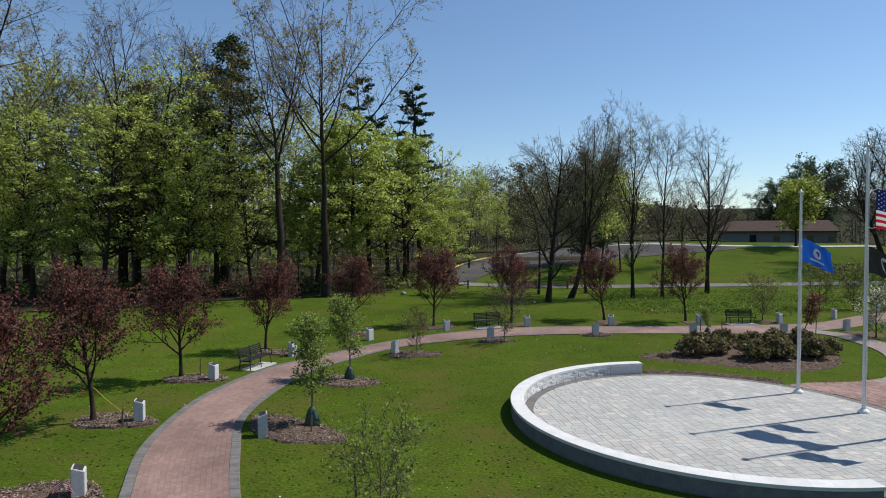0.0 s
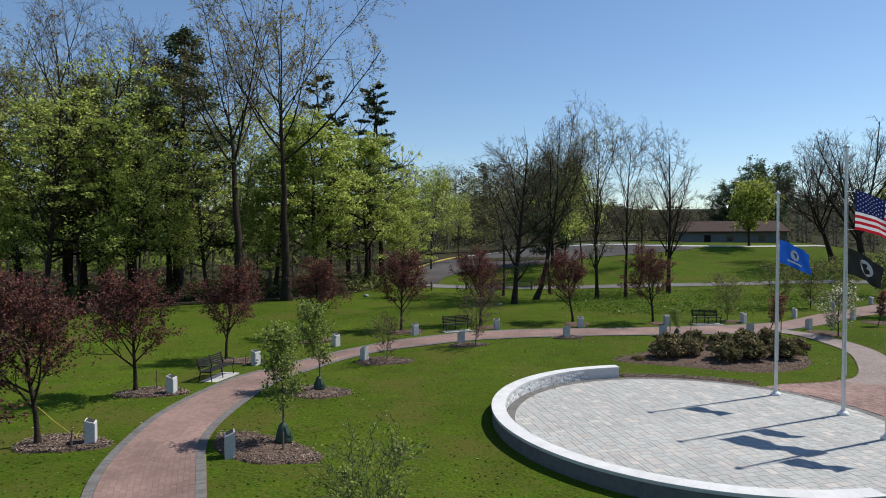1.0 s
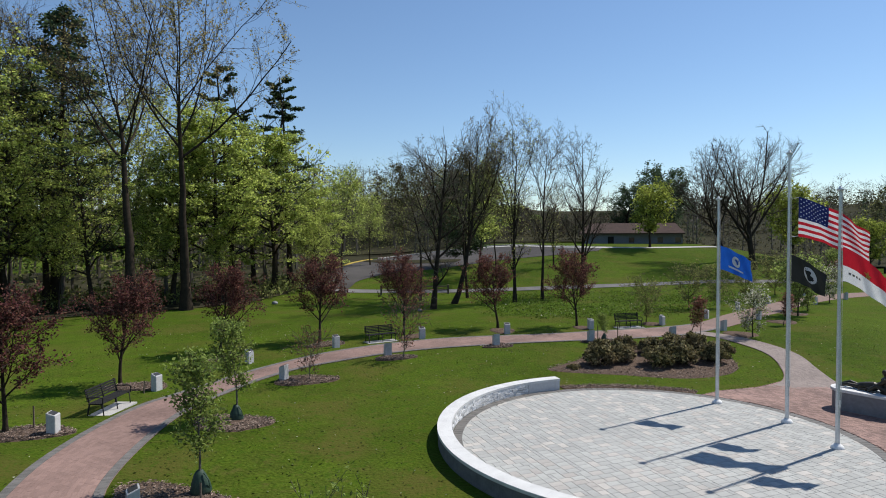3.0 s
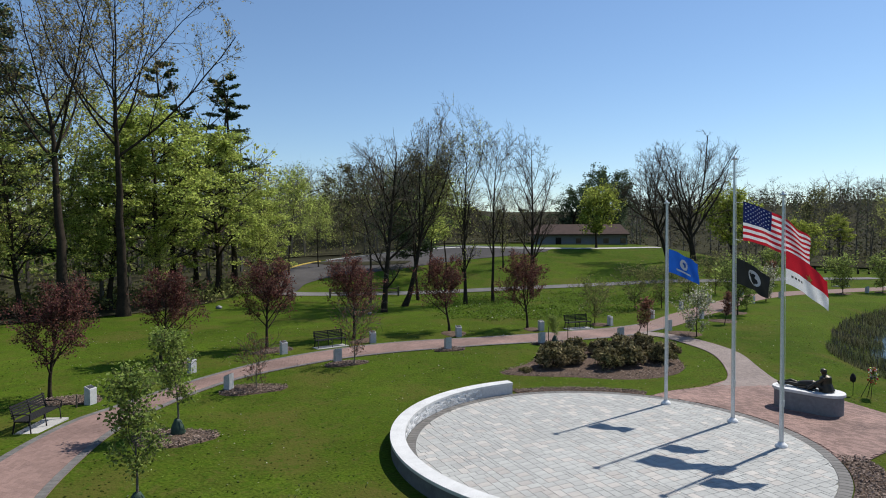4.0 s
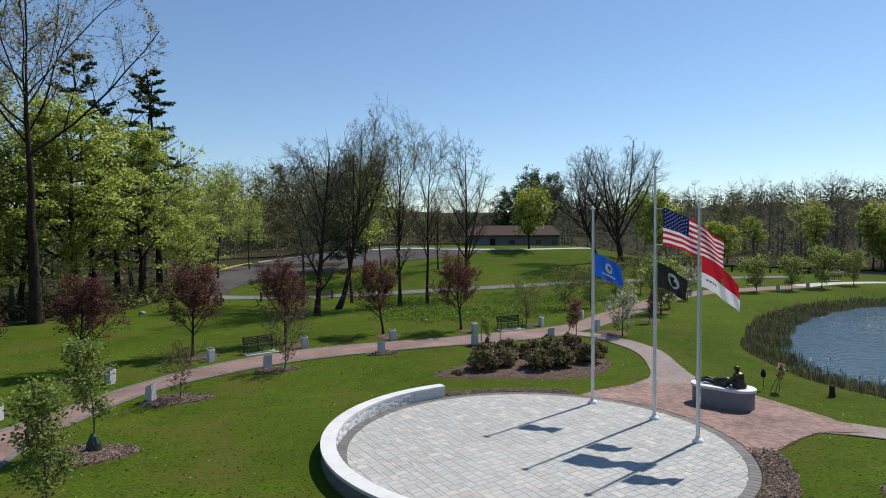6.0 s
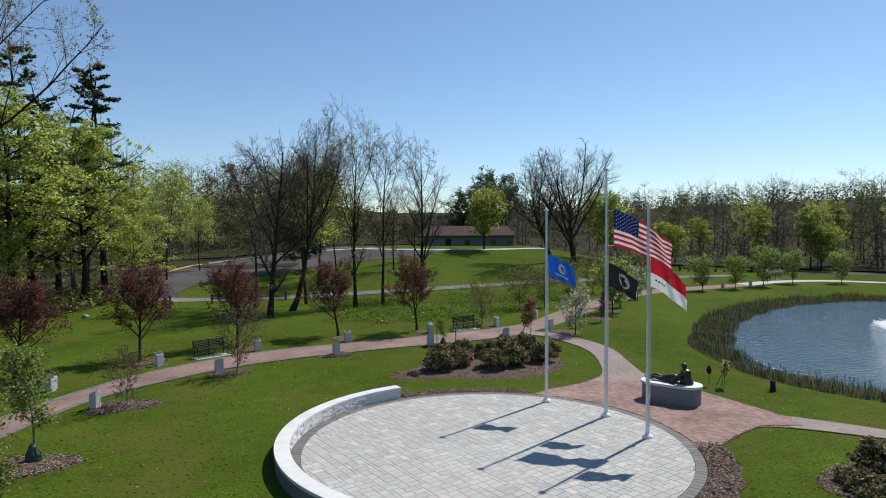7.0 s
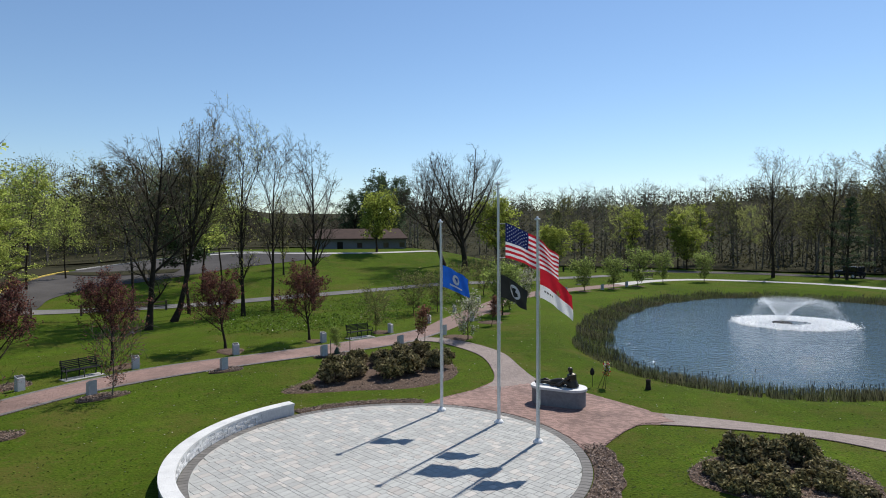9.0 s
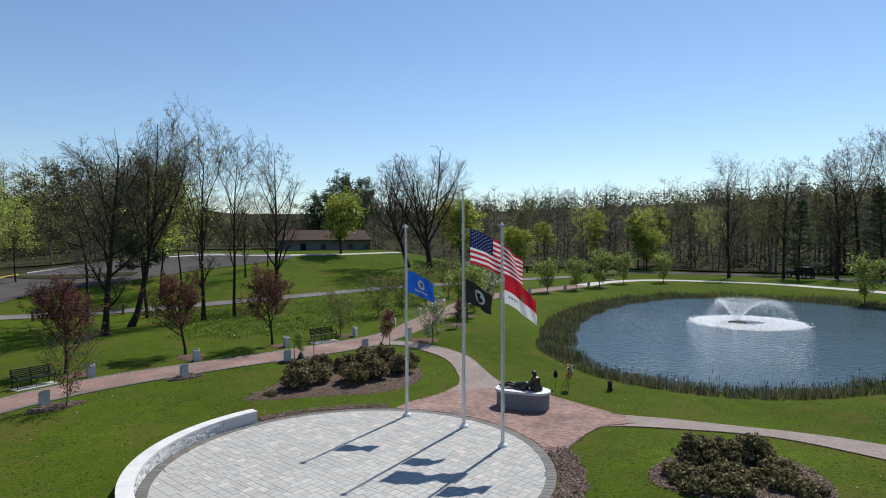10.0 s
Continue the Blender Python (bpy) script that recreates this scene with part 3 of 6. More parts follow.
def place(proto, spots, group=""):
    """Copies of a tree at (x, y, scale, turn); the first spot takes the tree itself."""
    for i, (x, y, s, turn) in enumerate(spots):
        m = pose(x, y, hz(x, y) - 0.05, 0, 0, turn) @ Matrix.Diagonal((s, s, s, 1))
        if i == 0:
            proto.matrix_basis = m
            if group:
                proto["group"] = group
            keep = proto
        else:
            copy_thing_at(keep, m)


def copy_thing_at(ob, m):
    base = ob.matrix_basis.copy()
    ob.matrix_basis = Matrix.Identity(4)
    made = copy_thing(ob, m)
    ob.matrix_basis = base
    return made


def lv(n, t0, t1, ratio, angle, up=0.06, wobble=0.12, seg=4, shape=flat_shape, **more):
    return dict(n=n, t0=t0, t1=t1, ratio=ratio, angle=angle, up=up, wobble=wobble, seg=seg, shape=shape, **more)


# tall bare trees with buds, over the wood's edge and beside the pond
FINE = [lv(6, 0.12, 0.97, 0.44, 38, 0.05, 0.16, 2, least=0.0075), lv(5, 0.15, 1.0, 0.52, 32, 0.06, 0.1, 1, least=0.0075)]
BRUSHY = [lv(8, 0.12, 0.97, 0.46, 36, 0.07, 0.12, 2, least=0.007), lv(6, 0.15, 1.0, 0.55, 28, 0.08, 0.08, 1, least=0.0065)]
BARE_BIG = [lv(9, 0.66, 1.0, 0.78, 44, 0.10, 0.09, 7, least=0.03), lv(9, 0.2, 0.98, 0.38, 40, 0.06, 0.13, 4, tall_shape, least=0.012), *FINE]
BARE_MID = [lv(16, 0.17, 0.98, 0.36, 34, 0.12, 0.08, 5, round_shape, least=0.012), lv(7, 0.2, 0.97, 0.42, 40, 0.06, 0.13, 4, least=0.008), *FINE]
BARE_LOW = [lv(17, 0.13, 0.98, 0.36, 46, 0.10, 0.08, 5, round_shape, least=0.012), lv(8, 0.2, 0.97, 0.42, 42, 0.03, 0.13, 4, least=0.008), *FINE]
BARE_VASE = [lv(15, 0.16, 0.95, 0.46, 36, 0.10, 0.07, 5, tall_shape, least=0.012), lv(6, 0.2, 0.97, 0.4, 36, 0.07, 0.1, 4, least=0.008), *FINE]
BARE_SLIM = [lv(13, 0.3, 0.98, 0.28, 30, 0.13, 0.07, 5, round_shape, least=0.012), lv(6, 0.2, 0.97, 0.44, 36, 0.08, 0.12, 4, least=0.008), *FINE]
BARE_FORK = [lv(12, 0.42, 1.0, 1.0, 38, 0.10, 0.06, 7, least=0.02), lv(12, 0.15, 0.98, 0.4, 36, 0.09, 0.1, 4, tall_shape, least=0.01), *BRUSHY]
BARE_HIGH = [lv(10, 0.7, 1.0, 0.72, 48, 0.11, 0.09, 7, least=0.03), lv(9, 0.2, 0.98, 0.38, 40, 0.06, 0.13, 4, tall_shape, least=0.012), *FINE]
BARE_WIDE = [lv(14, 0.32, 1.0, 1.2, 42, 0.08, 0.06, 7, least=0.03), lv(10, 0.15, 0.98, 0.38, 40, 0.06, 0.12, 4, tall_shape, least=0.012), *FINE]
bare_a = tree("bare_tree", 11, 16.0, 0.40, BARE_BIG, BARK, LEAF_BUD, 2600, 0.11, 0.08, label="tall bare tree with opening buds over the wood's edge")
place(bare_a, [(-20.6, 53.4, 1.12, 20), (-46, 52, 0.98, 130), (-40, 63, 1.05, 70), (-33.5, 66, 1.0, 310)])
bare_b = tree("bare_tree", 12, 17.0, 0.43, BARE_HIGH, BARK, LEAF_BUD, 5500, 0.12, 0.1, label="tall forked bare tree with pale yellow buds")
place(bare_b, [(-17.0, 55.5, 1.05, 200), (-34, 31.5, 0.95, 40), (-47, 60, 1.0, 120)])
bare_c = tree("bare_tree", 13, 14.2, 0.25, BARE_LOW, BARK, LEAF_BROWN, 2600, 0.06, 0.08, bend=0.025, twig=TWIG_PALE, dome=(-1.2, 0, 9.2, 4.4, 6.4), label="dark bare spring tree with a dense twiggy crown in the lawn")
place(bare_c, [(3.8, 53.9, 0.95, 40)])
bare_d = tree("bare_tree", 14, 11.5, 0.27, BARE_FORK, BARK, LEAF_BUD, 2600, 0.08, 0.05, lean=(0.34, 0.0), twig=TWIG_PALE, dome=(4.2, 0, 13.0, 4.6, 6.4), label="leaning bare tree with a dome of fine upright twigs")
place(bare_d, [(5.9, 58.3, 0.94, 0)])
bare_g = tree("bare_tree", 19, 15.5, 0.2, BARE_MID, BARK, LEAF_OLIVE, 2200, 0.10, 0.12, bend=0.02, sparse=0.5, label="slender spring tree with a few yellow-green leaves")
place(bare_g, [(11.6, 58.9, 0.88, 0), (20.5, 80.4, 0.55, 30)])
bare_h = tree("bare_tree", 43, 16.0, 0.17, BARE_SLIM, BARK, LEAF_BUD, 500, 0.09, 0.06, bend=0.025, label="slim upright bare tree beside the footpath")
place(bare_h, [(14.5, 60.3, 0.88, 90), (25.0, 86.5, 0.5, 80)])
bare_i = tree("bare_tree", 45, 14.5, 0.22, BARE_VASE, BARK, LEAF_BROWN, 500, 0.08, 0.06, bend=0.02, label="vase-shaped bare tree with thin spreading branches")
place(bare_i, [(19.4, 63.9, 0.96, 10)])
bare_e = tree("bare_tree", 15, 8.6, 0.42, BARE_WIDE, BARK, LEAF_BROWN, 3000, 0.05, 0.06, dome=(0, 0, 10.2, 6.3, 6.6), label="broad bare tree with spreading dark limbs on the hill")
place(bare_e, [(45.6, 78.2, 1.1, 0)])
bare_j = tree("bare_tree", 16, 8.4, 0.33, BARE_WIDE, BARK, LEAF_BROWN, 7500, 0.055, 0.1, lean=(-0.3, 0.0), dome=(-3.6, 0, 10.0, 4.6, 6.0), label="leaning tree on the hill with dark opening buds")
place(bare_j, [(44.6, 82.8, 1.08, 10)])

# leafy trees of the wood's edge
LEAFY = [lv(20, 0.2, 0.95, 0.42, 56, 0.08, 0.10, 5, round_shape), lv(8, 0.25, 1.0, 0.42, 45, 0.0, 0.15, 3), lv(4, 0.25, 1.0, 0.5, 42, -0.02, 0.15, 1)]
FULL = [lv(34, 0.22, 0.98, 0.32, 62, 0.05, 0.09, 5, egg_shape), lv(8, 0.22, 1.0, 0.42, 48, 0.0, 0.14, 3), lv(2, 0.3, 1.0, 0.5, 42, -0.02, 0.15, 1)]
SLIM = [lv(15, 0.35, 0.98, 0.26, 50, 0.08, 0.10, 4, round_shape), lv(7, 0.25, 1.0, 0.45, 45, 0.03, 0.15, 3), lv(3, 0.25, 1.0, 0.5, 42, 0.0, 0.15, 1)]
maple_a = tree("leafy_tree", 21, 18.5, 0.26, FULL, BARK, LEAF_SPRING, 7000, 0.165, 0.2, 0.5, sparse=0.4, clumps=125, clump=0.8, label="tall tree in fresh yellow-green spring leaf", second=LEAF_GREEN)
place(maple_a, [(-34.2, 47.0, 0.9, 0), (-29.6, 52.6, 0.84, 200), (-24.4, 55.2, 0.74, 140), (-40.5, 46.5, 0.86, 260), (-39, 56, 1.0, 80), (-47, 50, 0.95, 30), (-34.4, 54.6, 1.16, 310)])
maple_b = tree("leafy_tree", 22, 16.5, 0.28, FULL, BARK, LEAF_GREEN, 19000, 0.165, 0.2, 0.5, sparse=0.2, clumps=190, clump=0.88, label="dense round tree in bright green leaf", second=LEAF_SPRING)
place(maple_b, [(-15.8, 61.8, 1.05, 0), (-12.6, 69.0, 0.98, 120), (-19.8, 60.2, 0.86, 220), (-9.2, 75.5, 0.66, 300), (-52, 55, 1.0, 10)])
slim_a = tree("leafy_tree", 23, 21, 0.2, SLIM, BARK_GREY, LEAF_OLIVE, 3600, 0.2, 0.3, 0.1, label="slim woodland tree with thin olive leaf", second=LEAF_SPRING)
place(slim_a, [(-44, 53, 0.95, 0), (-48.5, 58, 1.05, 50), (-30, 61, 0.95, 100), (-38, 66, 1.0, 170), (-54, 49, 0.9, 220), (-26, 66, 0.9, 280), (-42, 62, 1.0, 20),
               (-22, 64.5, 0.85, 310), (-47, 44.5, 0.8, 33)])
slim_b = tree("leafy_tree", 24, 15, 0.15, SLIM, BARK, LEAF_SPRING, 3800, 0.19, 0.3, 0.1, label="young woodland tree with scattered green leaf", second=LEAF_GREEN)
place(slim_b, [(-3.5, 92, 0.6, 140), (-29, 51.5, 0.75, 0), (-37.5, 46.0, 0.7, 60), (-8.0, 70, 0.5, 190), (-43, 46, 0.7, 250), (-6.8, 84, 0.8, 75), (10.0, 73.5, 0.8, 30), (12.6, 76.8, 0.74, 200),
               (-36, 46.2, 0.5, 10), (-31, 49.6, 0.45, 50), (-26, 53, 0.5, 80), (-20.4, 57.0, 0.5, 130), (-40, 44.5, 0.5, 170), (-45.5, 43.5, 0.55, 210), (-15.5, 60.4, 0.4, 260)])
hill_tree = tree("leafy_tree", 25, 7.6, 0.16, LEAFY, BARK, LEAF_HILL, 5500, 0.2, 0.2, 0.1, label="small round yellow-green tree on the hill lawn")
place(hill_tree, [(39.2, 95.4, 1.08, 0), (69, 88, 0.85, 90), (56, 86, 1.15, 200), (93, 80, 0.85, 10)])

HIGH_CROWN = [lv(16, 0.48, 0.97, 0.24, 60, 0.06, 0.1, 4, round_shape), lv(7, 0.25, 1.0, 0.45, 45, 0.0, 0.15, 3), lv(3, 0.25, 1.0, 0.5, 42, 0.0, 0.15, 1)]
dense_tree = tree("leafy_tree", 27, 12.8, 0.13, HIGH_CROWN, BARK, LEAF_DARK, 7000, 0.105, 0.2, 0.2, label="tree with a dense dark olive crown by the driveway", second=LEAF_BROWN)
place(dense_tree, [(2.9, 61.6, 1.0, 0), (7.6, 63.0, 1.05, 130)])

# evergreens
FIR = [lv(44, 0.14, 0.98, 0.36, 84, 0.02, 0.05, 4, cone_shape), lv(9, 0.2, 1.0, 0.38, 55, -0.02, 0.06, 2, thin=0.5, plane=True)]
PINE = [lv(22, 0.45, 0.99, 0.17, 88, 0.03, 0.06, 5, cone_tall), lv(10, 0.3, 1.0, 0.42, 50, 0.0, 0.05, 1, plane=True)]
pine_a = tree("pine_tree", 31, 22, 0.3, PINE, BARK, LEAF_PINE, 5200, 0.19, 0.07, 0.75, bend=0.02, label="tall ragged white pine above the wood")
place(pine_a, [(-11.7, 74.0, 1.1, 0), (-18.3, 74.5, 1.16, 100), (-14.0, 77, 1.05, 200), (-15.6, 73.2, 0.93, 50)])
fir_a = tree("evergreen_tree", 32, 24, 0.35, FIR, BARK, LEAF_PINE, 9500, 0.22, 0.25, 0.4, bend=0.015, label="dense dark evergreen with drooping branches", split=2)
place(fir_a, [(-30.4, 61.0, 1.13, 0), (-40, 60, 0.95, 90), (95, 53.5, 0.5, 310), (106, 47, 0.58, 140), (118, 58, 0.6, 10), (121, 47, 0.62, 70)])

PINE_ROUND = [lv(34, 0.15, 0.98, 0.42, 72, 0.07, 0.08, 4, round_shape), lv(9, 0.25, 1.0, 0.4, 55, 0.0, 0.08, 1)]
pine_b = tree("pine_tree", 33, 13, 0.3, PINE_ROUND, BARK, LEAF_PINE, 15000, 0.22, 0.3, 0.3, label="broad rounded dark pine behind the bare trees", split=2)
place(pine_b, [(43.5, 118, 0.72, 20), (51, 119, 0.98, 120), (9.6, 84, 0.8, 200)])

# trees by the far bank
bare_f = tree("bare_tree", 18, 18.5, 0.26, BARE_MID, BARK, LEAF_BUD, 900, 0.12, 0.08, bend=0.03, label="tall bare tree with a dark trunk beside the lane")
place(bare_f, [(91.5, 62.5, 0.86, 10), (96.5, 56.5, 0.82, 230), (100, 50.5, 0.84, 120), (106, 46, 1.0, 60)])
wood_top = copy_thing_at(bare_f, Matrix.Identity(4))
tagged(wood_top, "tall bare tree rising above the leafy wood", "tree")
place(wood_top, [(-34.0, 58.6, 1.22, 40), (-31.0, 60.2, 1.16, 130), (-39.0, 56.4, 1.3, 200)])
place(copy_thing_at(bare_a, Matrix.Identity(4)), [(112, 53, 0.95, 300), (120, 46, 1.0, 180)])
place(copy_thing_at(slim_a, Matrix.Identity(4)), [(104, 74, 0.5, 10), (97, 84, 0.5, 100), (88, 92, 0.52, 250)])
lane_tree = tree("leafy_tree", 26, 13, 0.16, SLIM, BARK_GREY, LEAF_FAR, 3500, 0.17, 0.25, 0.1, label="slim grey-green woodland tree beyond the lane", second=LEAF_YOUNG)
place(lane_tree, [(112, 70, 0.95, 60), (121, 78, 1.0, 150), (110, 83, 1.0, 200), (128, 68, 1.05, 310), (80, 100, 0.9, 20), (130, 55, 1.1, 80), (105, 64, 0.9, 33), (113, 60, 0.95, 77)])

# purple-leaved plums along the path
VASE = [lv(17, 0.26, 0.96, 0.62, 41, 0.05, 0.07, 4, tall_shape), lv(8, 0.25, 1.0, 0.42, 38, 0.05, 0.12, 3), lv(6, 0.25, 1.0, 0.45, 38, 0.03, 0.12, 2)]
PLUM_LABEL = "vase-shaped ornamental plum with dark purple leaves"
plum_a = tree("plum_tree", 41, 3.6, 0.075, VASE, BARK, LEAF_PLUM, 7600, 0.055, 0.07, 0.0, label=PLUM_LABEL, split=3, second=LEAF_RUST)
place(plum_a, [(-10.0, 15.9, 1.06, 0), (-10.4, 28.5, 1.02, 100), (1.3, 40.5, 1.1, 200), (12.8, 42.6, 1.12, 300)], "plums along the path")
plum_b = tree("plum_tree", 42, 3.5, 0.075, VASE, BARK, LEAF_PLUM, 7600, 0.055, 0.07, 0.0, label=PLUM_LABEL, split=3, second=LEAF_RUST)
place(plum_b, [(-10.7, 21.6, 1.05, 0), (-8.4, 35.6, 1.08, 80), (-3.5, 38.0, 1.16, 160), (7.5, 42.5, 1.14, 250), (-8.3, 10.4, 1.05, 40)], "plums along the path")

# young trees
OVAL = [lv(18, 0.3, 0.97, 0.22, 40, 0.06, 0.08, 3, round_shape), lv(6, 0.25, 1.0, 0.5, 42, 0.04, 0.1, 2)]
BUSHY = [lv(18, 0.12, 0.97, 0.5, 50, 0.05, 0.1, 4, round_shape), lv(7, 0.25, 1.0, 0.5, 42, 0.04, 0.1, 2), lv(3, 0.3, 1.0, 0.5, 40, 0.03, 0.1, 1)]
sap_a = tree("young_tree", 51, 3.1, 0.035, OVAL, BARK_GREY, LEAF_SAP, 2600, 0.06, 0.10, 0.1, label="slender young tree with light green leaves", split=2)
place(sap_a, [(-3.5, 17.1, 1.02, 0), (-4.2, 22.9, 1.03, 90), (12.8, 37.0, 0.5, 40)])
sap_b = tree("young_tree", 52, 2.5, 0.03, BUSHY, BARK_GREY, LEAF_SAP, 1900, 0.06, 0.09, 0.1, label="staked young tree with small pale green leaves", split=2)
place(sap_b, [(0.3, 11.0, 0.76, 0), (23.4, 11.2, 0.6, 80)])
sap_c = tree("young_tree", 53, 1.9, 0.022, BUSHY, BARK_GREY, LEAF_RUST, 420, 0.05, 0.05, 0.1, label="thin young tree with pinkish buds", split=2)
place(sap_c, [(-2.7, 28.9, 0.95, 0), (1.3, 33.0, 1.3, 100)])
sap_d = tree("young_tree", 54, 2.6, 0.035, BUSHY, BARK, LEAF_YOUNG, 2200, 0.065, 0.06, 0.1, label="young tree with thin olive leaf", split=2)
place(sap_d, [(18.0, 43.8, 0.95, 60), (24.6, 51.4, 1.1, 140), (27.2, 51.8, 1.15, 220), (38.9, 62.6, 1.3, 300), (33.5, 58.5, 1.2, 15)])
sap_e = tree("young_tree", 55, 2.3, 0.03, OVAL, BARK, LEAF_RUST, 900, 0.08, 0.09, 0.1, label="young tree with reddish new leaves", split=2)
place(sap_e, [(18.2, 37.6, 1.0, 0), (26.6, 41.9, 0.9, 70), (47.5, 66.5, 1.2, 10)])
sap_f = tree("young_tree", 56, 2.5, 0.04, BUSHY, BARK, LEAF_PALE, 2600, 0.07, 0.06, 0.1, label="young tree in pale blossom beside the path", split=2, second=LEAF_SAP)
place(sap_f, [(22.0, 37.6, 0.95, 0), (39.5, 55.4, 1.1, 120)])
sap_g = tree("young_tree", 57, 3.3, 0.05, BUSHY, BARK, LEAF_SAP, 2200, 0.12, 0.12, 0.1, label="small round tree in green leaf beside the path", split=2)
place(sap_g, [(30.6, 46.4, 1.05, 0), (33.4, 49.4, 0.85, 70), (52.1, 60.6, 0.95, 100), (57.4, 61.2, 0.95, 200), (62.7, 62.3, 1.15, 310), (69.5, 64.2, 1.0, 40), (76.0, 62.6, 1.0, 140),
              (74.5, 35.3, 1.15, 240), (49.8, 68.3, 1.0, 33)])


# ---- far woods ----
def woods(name, seed, spots, tall, leaf_mats, label, leaf_size, leaf_count=50, brush=28, brush_tall=2.2, low_mat=UNDER, twigs=60, bare=0.45, fir=0.06, brush_size=0.0):
    """Many distant trees in one mesh: bare crowns of twigs, thin leafy crowns and a few dark evergreens."""
    rng = np.random.default_rng(seed)
    pieces, index, wood = [], [], []
    for x, y in spots:
        h = tall * rng.uniform(0.65, 1.15)
        z = hz(x, y)
        base = np.array([x, y, z - 0.3])
        trunk = base + np.array([[0, 0, 0], [*rng.normal(size=2) * 0.3, h * 0.45], [*rng.normal(size=2) * 0.6, h]])
        wood.append((trunk, [h * 0.012, h * 0.008, h * 0.002], 4))
        sort = rng.uniform()
        if sort < fir:
            k = int(leaf_count * 2.2)
            u = rng.uniform(0, 1, k) ** 0.6
            a = rng.uniform(0, 6.28, k)
            r = h * 0.2 * u * (0.55 + 0.45 * np.abs(np.sin(u * 23))) * rng.uniform(0.5, 1, k)
            c = base + np.c_[np.cos(a) * r, np.sin(a) * r, h * (1.05 - 0.85 * u)]
            pieces.append(cards(rng, c, leaf_size * 0.8, 1.6, 0.5))
            index.append(np.full(k, len(leaf_mats) + 2, int))
        else:
            wide = h * rng.uniform(0.2, 0.34)
            n = 16
            u, a = rng.uniform(0.18, 0.95, n), rng.uniform(0, 6.28, n)
            s = base + np.c_[np.zeros((n, 2)), h * u]
            bow = np.sin(np.clip(u, 0, 1) * 3.0) * 0.9 + 0.25
            e = s + np.c_[np.cos(a) * wide * bow, np.sin(a) * wide * bow, h * rng.uniform(0.08, 0.2, n)]
            for p, q in zip(s, e):
                wood.append(([p, q], [h * 0.004, h * 0.0012], 3))
            pick, w = rng.integers(0, n, twigs), rng.uniform(0.35, 1.0, (twigs, 1))
            root = s[pick] + (e[pick] - s[pick]) * w
            way = rng.normal(size=(twigs, 3)) * 0.5 + [0, 0, 0.7] + (e[pick] - s[pick]) / (wide + 1e-6) * 0.6
            way /= np.linalg.norm(way, axis=1)[:, None]
            way *= h * rng.uniform(0.06, 0.14, (twigs, 1))
            side = np.cross(way, rng.normal(size=(twigs, 3)))
            side *= (leaf_size * 0.07 / (np.linalg.norm(side, axis=1)[:, None] + 1e-9))
            pieces.append((np.stack([root - side, root + side, root + way + side * 0.3, root + way - side * 0.3], 1).reshape(-1, 3), np.arange(4 * twigs).reshape(-1, 4)))
            index.append(np.full(twigs, len(leaf_mats) + 3, int))
            k = int(leaf_count * (rng.uniform(0.1, 0.4) if sort < fir + bare else rng.uniform(0.8, 1.9)))
            m = 14
            lobes = root[rng.integers(0, twigs, m)] + way[rng.integers(0, twigs, m)] * 0.4
            pick = rng.integers(0, m, k)
            c = lobes[pick] + rng.normal(size=(k, 3)) * wide * [0.26, 0.26, 0.17]
            pieces.append(cards(rng, c, leaf_size * (0.6 if sort < fir + bare else 0.8), 1.4, 0.2))
            index.append(np.full(k, 1 + rng.integers(0, len(leaf_mats)), int))
        low = np.array([x, y, z]) + rng.normal(size=(brush, 3)) * [leaf_size * 7, leaf_size * 7, 0] + np.c_[np.zeros((brush, 2)), np.minimum(rng.exponential(brush_tall, brush), brush_tall * 2.6)]
        pieces.append(cards(rng, low, brush_size or leaf_size * 0.85, 1.4, 0.1))
        index.append(np.full(brush, len(leaf_mats) + 1, int))
    pieces.insert(0, tubes(wood))
    index.insert(0, np.zeros(len(pieces[0][1]), int))
    ob = new(name, mesh_of(name, *joined(pieces), [BARK_GREY, *leaf_mats, low_mat, LEAF_PINE, TWIG], False, np.concatenate(index)))
    tagged(ob, label, "woods", "", "stuff")


rng = np.random.default_rng(5)
hill_spots = []
while len(hill_spots) < 740:
    a = rng.uniform(0.42, 1.95)
    d = 120 + (rng.uniform(0, 45) if len(hill_spots) < 260 else 40 + rng.uniform(0, 1) ** 0.55 * 235)
    x, y = 2 + d * math.sin(a), 3 + d * math.cos(a)
    if not (x < 72 and y < 128):
        hill_spots.append((x, y))
wood_maple = tree("leafy_tree", 28, 12.5, 0.2, SLIM, BARK, LEAF_HILL, 4200, 0.22, 0.25, 0.3, clumps=70, clump=0.8, label="yellow-green tree in front of the far woods")
place(wood_maple, [(80.0, 93.0, 0.62, 0), (86.0, 86.5, 0.76, 60), (93.0, 82, 0.74, 220), (104, 86, 0.85, 300)])
HILL_LEAVES = [LEAF_FAR, LEAF_BROWN, LEAF_FAR, LEAF_FAR, LEAF_PINE, LEAF_BROWN, LEAF_FAR, LEAF_YOUNG, LEAF_BROWN, LEAF_FAR, LEAF_PINE]
woods("far_woods", 6, hill_spots[:260], 14.0, HILL_LEAVES, "tall spring woods along the lane", 0.22, 170, 90, 3.6, BRUSH, 100, 0.65, 0.1, 0.32)
woods("far_woods", 16, hill_spots[260:], 11.5, HILL_LEAVES, "wooded hillside in early spring, mostly bare", 0.34, 120, 90, 2.4, BRUSH, 70, 0.65, 0.12, 0.6)
sweep = np.linspace(-0.35, 2.1, 60)
